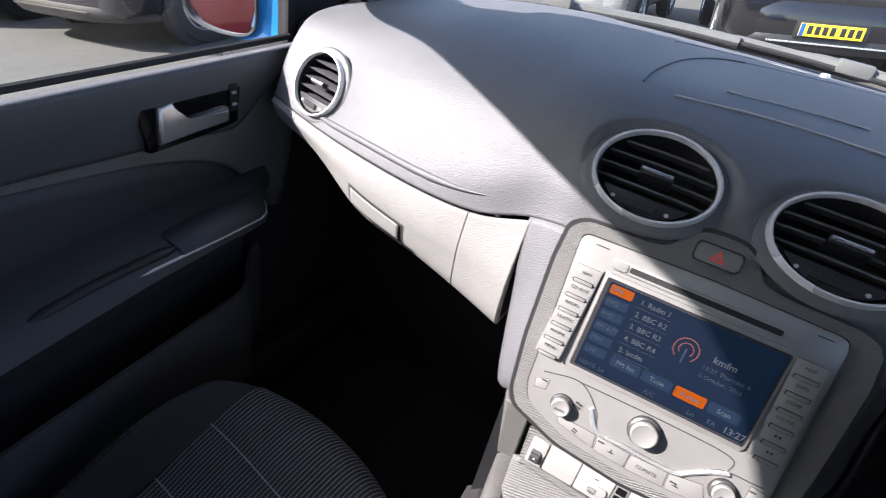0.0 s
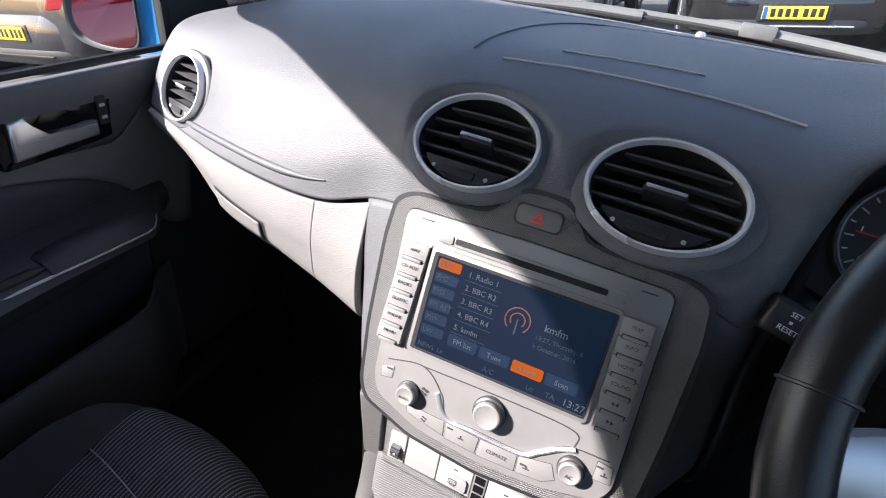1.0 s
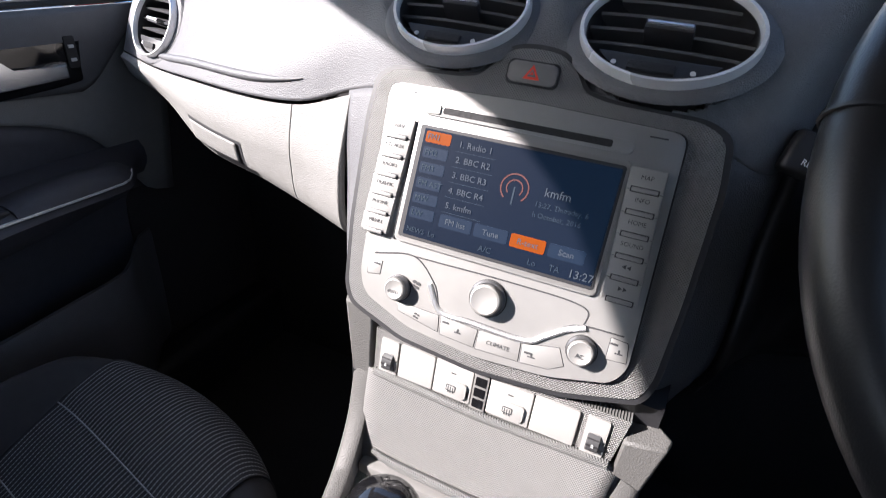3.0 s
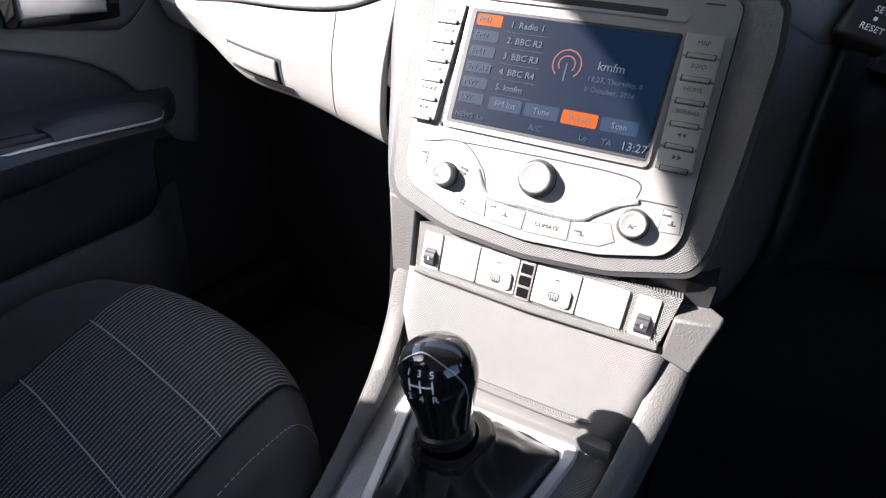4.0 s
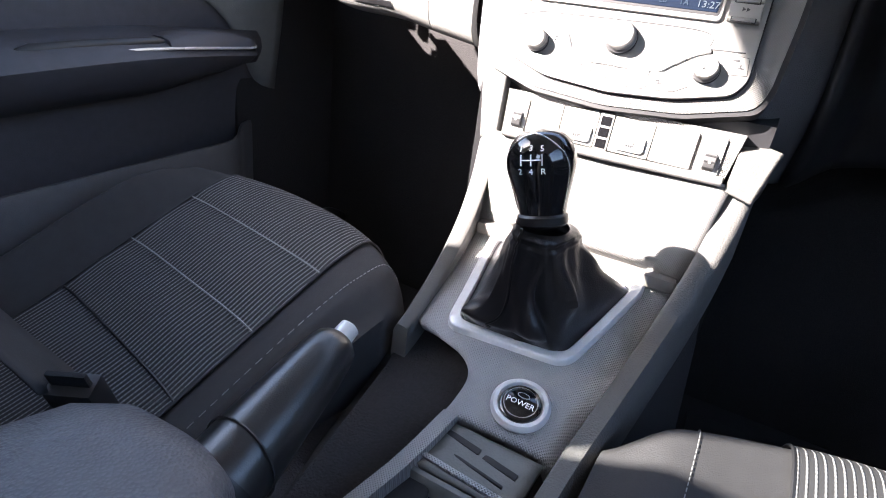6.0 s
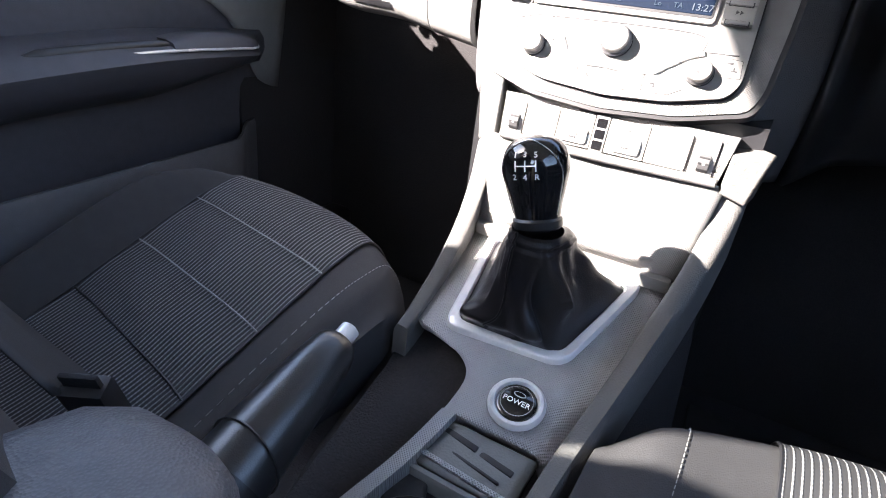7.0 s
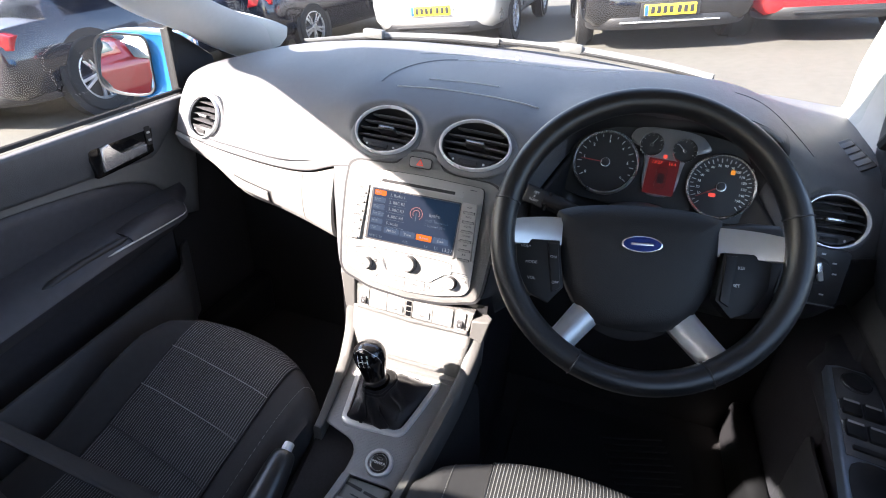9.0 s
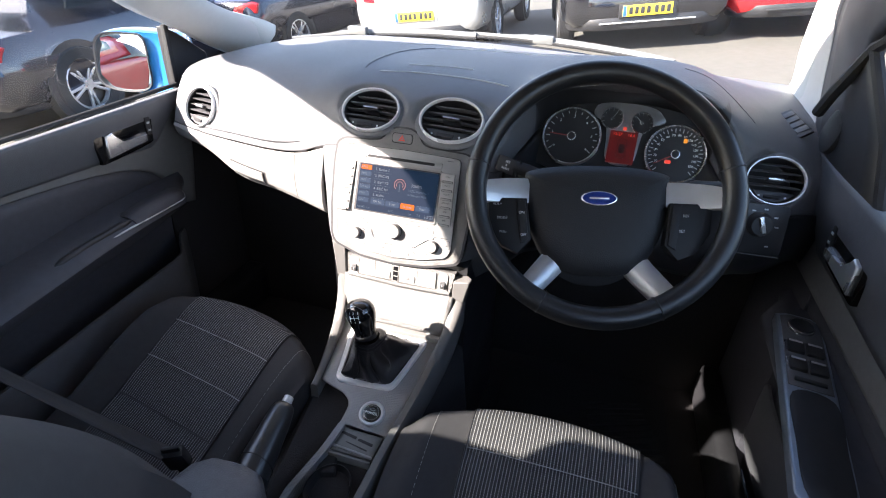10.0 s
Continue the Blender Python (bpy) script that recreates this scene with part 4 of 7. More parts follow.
kp = [(0.0175, 0.000, 0.018), (0.0185, 0.006, 0.0185), (0.020, 0.016, 0.019), (0.0235, 0.032, 0.0215), (0.0262, 0.046, 0.0235), (0.0250, 0.058, 0.0225), (0.0195, 0.068, 0.0175), (0.0105, 0.0735, 0.0095), (0.003, 0.0745, 0.0028)]
kp = spline([(h, a, b) for a, h, b in kp], 0, np.linspace(0, 0.0745, 26))
kp = [(h, a * (1.0 + 0.03 * min(1, h / 0.03)), b * (1.0 + 0.05 * min(1, h / 0.03))) for h, a, b in kp]
rings = [[(a * math.cos(t), b * math.sin(t), h) for t in np.linspace(0, 2 * math.pi, 32, endpoint=False)] for h, a, b in kp]
bm = loft(rings)
bmesh.ops.transform(bm, matrix=KM, verts=bm.verts)
wpart("knob", bm, M_GLOSS, gear, "gloss black gear knob with white shift pattern")
bm = loft([[(0.0190 * s * math.cos(t), 0.0195 * s * math.sin(t), h) for t in np.linspace(0, 2 * math.pi, 28, endpoint=False)] for s, h in ((0.97, -0.004), (1.06, -0.002), (1.06, 0.004), (0.97, 0.006))])
bmesh.ops.transform(bm, matrix=KM, verts=bm.verts)
wpart("collar", bm, M_LEATHER, gear, "black leather collar")
line = []
for u in np.linspace(0, 1, 40):
    a = math.pi * u
    h = 0.009 + 0.062 * math.sin(a) ** 0.40
    q = spline([(r[0], r[1], r[2]) for r in kp], 0, [h])[0]
    xx = -math.cos(a) * q[1] * 0.95
    line.append(KM @ Vector((xx, -q[2] * math.sqrt(max(0, 1 - (xx / q[1]) ** 2)) * 1.01 - 0.0003, h)))
wpart("knob_trim", tube(line, 0.0006, 6), M_CHROME, gear, "thin silver line")
# shift pattern on the tilted top of the knob
def on_knob(x, h, out=0.0005):
    """A frame that lies on the knob's rear face, x across and h up its axis."""
    q, q2 = (spline([tuple(r) for r in kp], 0, [v])[0] for v in (h, h + 0.002))
    c = math.sqrt(max(0.02, 1 - (x / q[1]) ** 2))
    c2 = math.sqrt(max(0.02, 1 - (x / q2[1]) ** 2))
    lean = math.degrees(math.atan2(q[2] * c - q2[2] * c2, 0.002))
    return KM @ pose(x, -q[2] * c - out, h, 0, 0, math.degrees(math.asin(x / q[1]))) @ pose(0, 0, 0, -lean, 0, 0)


for s, x, h in (("1", -0.0082, 0.0595), ("3", 0.0, 0.0600), ("5", 0.0082, 0.0595), ("2", -0.0090, 0.0420), ("4", 0.0, 0.0420), ("R", 0.0090, 0.0420)):
    o = text("writing", s, 0.0066, M_WHITE, gear, on_knob(x, h), "CENTER", 0.0003)
    o.matrix_parent_inverse = gear.matrix_basis.inverted()
for x in (-0.0082, 0.0, 0.0082):
    for h in (0.0485, 0.0510, 0.0535):
        wpart("pattern_line", boxb(-0.0005, 0.0005, -0.0004, 0.0006, -0.0018, 0.0018, 0, m=on_knob(x, h, 0.0)), M_WHITE, gear)
for x in np.linspace(-0.0074, 0.0074, 8):
    wpart("pattern_line", boxb(-0.0014, 0.0014, -0.0004, 0.0006, -0.0005, 0.0005, 0, m=on_knob(float(x), 0.0510, 0.0)), M_WHITE, gear)

# ---- handbrake ----
M_HB = mat("handbrake_leather", (0.014, 0.014, 0.015), 0.33, grain=("leather", 900, 0.12), var=0.2, spec=0.9)
hb = thing("handbrake", "black handbrake lever with a silver button at its tip", "handbrake", pose(-0.095, -0.25, 0.45))
tip, root = Vector((-0.097, -0.209, 0.570)), Vector((-0.094, -0.345, 0.522))
ax = (root - tip).normalized()
wpart("grip", tube([tip + ax * s for s in (0.010, 0.014, 0.02, 0.04, 0.07, 0.10, 0.135)], [0.0125, 0.0165, 0.0185, 0.0215, 0.0240, 0.0265, 0.0285], 24), M_HB, hb, "black leather grip")
wpart("button", tube([tip - ax * 0.004, tip - ax * 0.003, tip + ax * 0.012], [0.0065, 0.0080, 0.0085], 20), M_SPOKE0, hb, "bright silver release button")
wpart("gaiter", tube([root - ax * 0.016, root - ax * 0.006, root + ax * 0.01, root + ax * 0.05], [0.0300, 0.0315, 0.034, 0.046], 18), M_LEATHER, hb)
wpart("grip_seam", tube([tip + ax * 0.112 + Vector((0.0290 * math.cos(t), 0.0, 0.0290 * math.sin(t))) for t in np.linspace(0, 2 * math.pi, 24)], 0.0009, 5, False), M_BLACK, hb)
wpart("well", boxb(-0.118, -0.030, -0.36, -0.145, 0.455, 0.470, 0.004), M_CARPET, hb)

# ---- centre armrest ----
arm = thing("armrest", "dark grey leather centre armrest with a rounded front", "armrest", pose(-0.06, -0.55, 0.3))
rings = []
for y, s in ((-0.350, 0.30), (-0.358, 0.62), (-0.376, 0.85), (-0.41, 0.97), (-0.50, 1.0), (-0.72, 1.0)):
    rings.append([(-0.092 + 0.072 * s * math.copysign(abs(math.cos(t)) ** 0.7, math.cos(t)), y, 0.572 + 0.036 * s * math.copysign(abs(math.sin(t)) ** 0.7, math.sin(t))) for t in np.linspace(0, 2 * math.pi, 28, endpoint=False)])
wpart("cushion", loft(rings), mat("armrest_leather", (0.088, 0.088, 0.096), 0.42, grain=("leather", 520, 0.5), var=0.15), arm)
wpart("post", boxb(-0.10, -0.05, -0.72, -0.52, 0.30, 0.55, 0.01), M_BLACK, arm)

# ---- steering wheel ----
WM = pose(0.332, -0.040, 0.950, -37, 0, 6) @ Matrix.Scale(1.007, 4)
sw = thing("steering_wheel", "black leather steering wheel with four silver spokes", "steering wheel", WM)
R0 = 0.1725
rings = []
for a in np.linspace(0, 2 * math.pi, 96, endpoint=False):
    c, s = math.cos(a), math.sin(a)
    grip = 1.0 + 0.10 * (math.exp(-((math.degrees(a) - 35) / 22) ** 2) + math.exp(-((math.degrees(a) - 145) / 22) ** 2))
    ring = []
    for t in np.linspace(0, 2 * math.pi, 18, endpoint=False):
        rr, yy = R0 + 0.0155 * math.cos(t), 0.0165 * grip * math.sin(t)
        ring.append((rr * c, yy, rr * s))
    rings.append(ring)
bm, vs = gridmesh(rings + [rings[0]], True)
bmesh.ops.remove_doubles(bm, verts=bm.verts, dist=1e-6)
part("rim", bm, M_LEATHER, sw, "black leather rim with stitched joins")
for deg in (12, 168, 244, 296):
    a = radians(deg)
    pts = [((R0 + 0.0162 * math.cos(t)) * math.cos(a), 0.0172 * math.sin(t), (R0 + 0.0162 * math.cos(t)) * math.sin(a)) for t in np.linspace(0, 2 * math.pi, 20)]
    part("rim_join", tube(pts, 0.0011, 5, False), M_BLACK, sw)
hub = [(-101, 48), (-97, 58), (-60, 66), (0, 69), (60, 66), (97, 58), (101, 48), (99, 10), (88, -35), (66, -72), (40, -88), (0, -92), (-40, -88), (-66, -72), (-88, -35), (-99, 10)]
M_HUB = mat("hub_plastic", (0.012, 0.012, 0.0135), 0.6, grain=("leather", 650, 0.25), var=0.08, spec=0.35)
M_POD_BK = mat("button_black", (0.009, 0.009, 0.010), 0.5, var=0.1, spec=0.3)
hp = fcurve(hub, 4)
rows = []
for s, y in [(1.0, 0.062), (1.0, 0.040)] + [(s, 0.017 + 0.017 * s ** 8 + 0.004 * s ** 2) for s in (0.995, 0.98, 0.96, 0.93, 0.89, 0.84, 0.76, 0.65, 0.5, 0.35, 0.2, 0.08, 0.001)]:
    rows.append([(x * s, y, (z + 0.010) * s - 0.010) for x, z in hp])
bm, _ = gridmesh(rows, True)
part("airbag_cover", bm, M_HUB, sw, "dark grey padded hub cover", angle=60)
bm = lathe([(0.0245, 0), (0.0245, 0.0022), (0.0228, 0.003), (0.0, 0.0035)], 40)
bmesh.ops.transform(bm, matrix=pose(0, 0.0178, 0.002, 90, 0, 0) @ Matrix.Diagonal((1, 0.42, 1, 1)), verts=bm.verts)
part("badge_rim", bm, M_CHROME, sw)
bm = lathe([(0.0225, 0.0), (0.0225, 0.0036), (0.0, 0.0042)], 40)
bmesh.ops.transform(bm, matrix=pose(0, 0.0178, 0.002, 90, 0, 0) @ Matrix.Diagonal((1, 0.40, 1, 1)), verts=bm.verts)
part("badge", bm, mat("badge_blue", (0.012, 0.03, 0.16), 0.2, var=0.0, coat=0.5), sw, "plain blue oval badge")
part("badge_bar", boxb(-0.0135, 0.0135, 0.0125, 0.0142, 0.0003, 0.0033, 0.0012), M_CHROME, sw)
M_SPOKE = mat("spoke_silver", (0.50, 0.51, 0.52), 0.34, 0.65, var=0.05)
for sx in (-1, 1):
    rows = []
    for t in np.linspace(0, 1, 10):
        x = sx * (0.095 + 0.070 * t)
        y = 0.032 - 0.028 * t ** 1.5
        zt, zb = 0.048 - 0.012 * t ** 2, 0.009 - 0.004 * t
        rows.append([(x, y + 0.012, zt), (x, y + 0.002, zt - 0.002), (x, y - 0.003, zt * 0.6 + zb * 0.4), (x, y + 0.001, zb + 0.001), (x, y + 0.012, zb)])
    part("upper_spoke", loft(rows), M_SPOKE, sw, "satin silver upper spoke")
    rows = []
    for t in np.linspace(0, 1, 10):
        cx, cz = sx * (0.056 + 0.044 * t), -0.072 - 0.052 * t
        nx, nz = sx * 0.80, -0.60
        tx, tz = -nz, nx
        w = 0.0195 - 0.003 * t
        y = 0.034 - 0.026 * t ** 1.3
        rows.append([(cx + tx * w * k, y + 0.010 * abs(k) ** 3 - 0.003, cz + tz * w * k) for k in (-1, -0.6, 0, 0.6, 1)] + [(cx + tx * w * k, y + 0.022, cz + tz * w * k) for k in (1, -1)])
    part("lower_spoke", loft(rows), M_SPOKE, sw, "satin silver lower spoke")
    # control pods
    q = [(sx * 0.098, 0.014), (sx * 0.154, 0.014), (sx * 0.150, -0.028), (sx * 0.132, -0.056), (sx * 0.108, -0.066), (sx * 0.090, -0.045)]
    part("control_pod", prism(q if sx < 0 else q[::-1], 0.020, 0.040, 0.003), M_POD_BK, sw, "black button pod")
    part("rocker_key", prism([(x, z) for x, z in ([(sx * 0.100, 0.010), (sx * 0.113, 0.010), (sx * 0.104, -0.052), (sx * 0.094, -0.046)][::-sx])], 0.0165, 0.03, 0.002), M_POD_BK, sw)
    words = (("VOL+", 0.140, 0.004), ("MODE", 0.132, -0.016), ("VOL-", 0.130, -0.036), ("ON", 0.105, -0.008), ("OFF", 0.101, -0.040)) if sx < 0 else (("RES", 0.118, -0.004), ("SET", 0.112, -0.026))
    for w, x, z in words:
        text("writing", w, 0.0052, M_GREYTXT, sw, pose(sx * x, 0.0192 if abs(x) > 0.115 else 0.016, z), "CENTER", 0.0002)
part("hub_back", lathe([(0.0, 0.0), (0.075, 0.0), (0.085, 0.04), (0.06, 0.06)], 32, pose(0, 0.10, -0.042, 90, 0, 0)), M_BLACK, sw)
part("ignition_mark", boxb(-0.064, -0.055, 0.021, 0.0225, 0.006, 0.008, 0.0005), M_BLACK, sw)
part("ignition_mark", boxb(0.055, 0.064, 0.021, 0.0225, 0.006, 0.008, 0.0005), M_BLACK, sw)
# the wheel's middle sits low in the rim and is turned a little
for ob in sw.children:
    kind = ob.name.split(".")[0]
    if kind not in ("rim", "hub_back"):
        drop = 0.0 if kind == "rim_join" else -0.008 if kind in ("badge", "badge_rim", "badge_bar") else -0.022
        ob.matrix_basis = Matrix.Translation((0, 0, drop)) @ Matrix.Rotation(radians(-5), 4, "Y") @ ob.matrix_basis

# ---- steering column ----
column = thing("steering_column", "black steering column shroud", "steering column", pose(0.345, 0.10, 0.86))
rings = []
for y, z, r in ((0.035, 0.905, 0.052), (0.06, 0.893, 0.062), (0.12, 0.865, 0.07), (0.24, 0.80, 0.08)):
    rings.append([(0.338 + r * 1.05 * math.cos(t), y - 0.02 * math.sin(t), z + r * math.sin(t)) for t in np.linspace(0, 2 * math.pi, 28, endpoint=False)])
wpart("shroud", loft(rings), M_BLACK, column)
stalk = thing("indicator_stalk", "black column stalk with white printed symbols", "stalk", pose(0.21, 0.10, 0.91))
p0, p1 = Vector((0.177, 0.098, 0.916)), Vector((0.30, 0.10, 0.885))
HD = pose(0.176, 0.098, 0.914, -22, 14, 0)
wpart("lever", tube([p0.lerp(p1, 0.1), p0.lerp(p1, 0.35), p0.lerp(p1, 0.5), p1], [0.012, 0.0125, 0.010, 0.009], 16), M_BLACK, stalk)
wpart("head", boxb(-0.016, 0.018, -0.009, 0.012, -0.0135, 0.0135, 0.004, 3, m=HD), M_BLACK, stalk, "black boxy end with white writing")
wpart("collar", boxb(0.019, 0.024, -0.0105, 0.013, -0.0150, 0.0150, 0.003, 2, m=HD), M_RUBBER, stalk)
wpart("thumb_roller", boxb(0.025, 0.046, -0.0085, 0.011, -0.0125, 0.0125, 0.004, 3, m=HD), M_BLACK, stalk)
for w, z in (("SET", 0.0055), ("RESET", -0.0060)):
    o = text("writing", w, 0.0054, M_WHITE, stalk, HD @ pose(0.001, -0.0094, z), "CENTER", 0.0002)
    o.matrix_parent_inverse = stalk.matrix_basis.inverted()
wpart("dot_mark", boxb(-0.001, 0.001, -0.0098, -0.009, -0.0012, 0.0008, 0, m=HD), M_WHITE, stalk)
for k in range(3):
    wpart("printed_mark", boxb(0.031 + 0.0045 * k, 0.0335 + 0.0045 * k, -0.0090, -0.008, -0.004, 0.004, 0.0004, m=HD), M_GREYTXT, stalk)
stalk2 = thing("wiper_stalk", "black column stalk on the door side", "stalk", pose(0.46, 0.08, 0.93))
wpart("lever", tube([(0.37, 0.075, 0.905), (0.43, 0.075, 0.918), (0.47, 0.075, 0.928), (0.505, 0.074, 0.934), (0.51, 0.074, 0.935)], [0.009, 0.010, 0.0145, 0.013, 0.005], 16), M_BLACK, stalk2)

# ---- instrument cluster ----
CM = pose(0.361, 0.242, 0.938, -26, 0, 0)
cluster = thing("instrument_cluster", "instrument cluster with two dials and a lit red display", "instruments", CM)
M_DIAL = mat("dial_black", (0.010, 0.010, 0.011), 0.5, var=0.1)
M_REDLCD = mat("red_display", (0.030, 0.002, 0.002), 0.3, var=0.0, emit=((0.75, 0.02, 0.015), 0.010))
M_REDLIT = mat("red_lit_mark", (0.3, 0.01, 0.01), 0.3, var=0.0, emit=((1.0, 0.10, 0.06), 0.11))
M_NEEDLE = mat("needle_red", (0.16, 0.02, 0.02), 0.4, var=0.0, emit=((1.0, 0.10, 0.06), 0.012))
M_AMBER = mat("amber_lamp", (0.3, 0.1, 0.0), 0.3, var=0.0, emit=((1.0, 0.36, 0.03), 0.12))
part("backing", prism(fcurve([(-160, 10), (-130, 50), (-70, 66), (0, 70), (70, 66), (130, 50), (160, 10), (150, -60), (0, -70), (-150, -60)], 4), 0.012, 0.03, 0), M_DIAL, cluster)


def dial(x, z, r, marks, lo, hi, needle, name, small=False):
    y0 = 0.0055 if not small else 0.0008
    d = part(name, lathe([(0.0, 0.0), (r * 0.96, 0.0), (r * 0.96, 0.003)], 48, pose(x, y0 + 0.0005, z, 90, 0, 0)), M_DIAL, cluster, "black dial face with white marks")
    part("dial_ring", lathe([(r * 0.95, 0.0), (r * 0.96, 0.006), (r * 1.0, 0.008), (r * 1.04, 0.006), (r * 1.05, -0.004)], 56, pose(x, y0 + 0.0005, z, 90, 0, 0)), M_CHROME, d, "bright ring")
    for i in range(marks):
        a = radians(lo + (hi - lo) * i / (marks - 1))
        big = i % 2 == 0
        part("tick", boxb(r * (0.76 if big else 0.82), r * 0.90, -0.0006, 0.0004, -r * 0.012, r * 0.012, 0, m=pose(x, y0, z) @ pose(0, 0, 0, 0, -math.degrees(a), 0)), M_GREYTXT, d)
    nd = boxb(r * 0.05, r * 0.78, -0.004, -0.003, -r * 0.014, r * 0.014, 0.0002, m=pose(x, y0, z) @ pose(0, 0, 0, 0, -needle, 0))
    part("needle", nd, M_NEEDLE if not small else M_GREYTXT, d)
    part("needle_cap", lathe([(r * 0.14, 0.0), (r * 0.13, 0.005), (0, 0.006)], 24, pose(x, y0, z, 90, 0, 0)), M_BLACK, d)
    part("cap_ring", lathe([(r * 0.15, 0.0), (r * 0.15, 0.004), (r * 0.13, 0.0042)], 24, pose(x, y0, z, 90, 0, 0)), M_CHROME, d)
    return d


t1 = dial(-0.092, -0.004, 0.052, 17, 215, -35, 178, "rev_counter")
t2 = dial(0.093, -0.012, 0.051, 31, 225, -45, 212, "speedometer")
for i, n_ in enumerate(("10", "20", "30", "40", "50", "60", "70", "80", "90", "100", "110", "120", "130", "140", "150")):
    a = radians(215 - 255 * (i + 0.5) / 15)
    text("writing", n_, 0.0058, M_WHITE, t2, pose(0.093 + 0.034 * math.cos(a), 0.0048, -0.012 + 0.034 * math.sin(a)), "CENTER", 0.0002)
for i in range(7):
    a = radians(215 - 250 * i / 6)
    text("writing", str(i), 0.0068, M_WHITE, t1, pose(-0.092 + 0.036 * math.cos(a), 0.0048, -0.004 + 0.036 * math.sin(a)), "CENTER", 0.0002)
hood = fcurve([(-58, 52), (-45, 63), (0, 67), (45, 63), (62, 50), (66, 40), (38, 28), (30, 8), (22, -40), (-22, -40), (-30, 8), (-36, 28), (-56, 40)], 4)
part("silver_mask", prism(hood, 0.003, 0.012, 0.002), mat("mask_silver", (0.24, 0.24, 0.25), 0.35, 0.6, var=0.05), cluster, "silver centre mask")
dial(-0.0255, 0.0365, 0.0185, 9, 200, -20, 60, "fuel_gauge", True)
dial(0.0265, 0.0345, 0.0185, 9, 200, -20, 140, "temperature_gauge", True)
lcd = part("display", prism(rrect(-0.024, 0.024, -0.042, 0.016, 0.002), 0.0012, 0.008, 0), M_REDLCD, cluster, "lit red display with a car outline")
text("writing", "13:27", 0.0075, M_REDLIT, lcd, pose(-0.011, 0.0006, 0.010), "CENTER", 0.0002)
text("writing", "16.4", 0.0070, M_REDLIT, lcd, pose(0.013, 0.0006, 0.010), "CENTER", 0.0002)
M_REDDK = mat("red_display_dark", (0.02, 0.002, 0.002), 0.3, var=0.0)
part("car_outline", prism(rrect(-0.0085, 0.0085, -0.032, 0.003, 0.006), 0.0007, 0.002, 0), M_REDDK, lcd)
part("car_outline_inside", prism(rrect(-0.0072, 0.0072, -0.0307, 0.0017, 0.005), 0.0004, 0.002, 0), M_REDLCD, lcd)
part("car_cabin", prism(rrect(-0.0055, 0.0055, -0.024, -0.007, 0.003), 0.0002, 0.002, 0), M_REDDK, lcd)
part("warning_lamp", prism(rrect(-0.003, 0.003, 0.018, 0.024, 0.001), 0.0012, 0.004, 0), M_REDLIT, cluster)
part("fuel_lamp", prism(rrect(0.103, 0.109, 0.010, 0.017, 0.001), 0.0030, 0.0055, 0), M_AMBER, cluster)
part("brake_lamp", prism(rrect(0.078, 0.088, -0.030, -0.024, 0.002), 0.0030, 0.0055, 0), M_REDLIT, cluster)

# ---- light switch panel ----
lsw = thing("light_switch", "black headlamp switch panel with a rotary knob", "switch", pose(0.600, 0.165, 0.842, -16, 0, 4))
part("plate", prism(rrect(-0.043, 0.043, -0.042, 0.042, 0.004), -0.004, 0.02, 0.002), M_BLACK, lsw)
part("rotary_knob", lathe([(0.021, 0), (0.021, 0.004), (0.017, 0.008), (0.016, 0.016), (0, 0.016)], 32, pose(0.0, -0.004, 0.008, 90, 0, 0)), M_BLACK, lsw)
part("pointer", boxb(-0.0035, 0.0035, -0.026, -0.018, -0.012, 0.016, 0.0015, m=pose(0, 0, 0.008, 0, -20, 0)), M_CHROME, lsw)
for x, z in ((-0.025, 0.016), (-0.012, 0.030), (0.006, 0.034), (0.024, 0.022), (0.028, 0.006), (-0.028, -0.028), (0.020, -0.028)):
    part("symbol", boxb(x - 0.003, x + 0.003, -0.0046, -0.003, z - 0.0012, z + 0.0012, 0.0004), M_GREYTXT, lsw)
part("lower_edge", boxb(-0.043, 0.043, -0.006, 0.0, -0.046, -0.0445, 0.0005), M_DOORGR, lsw)


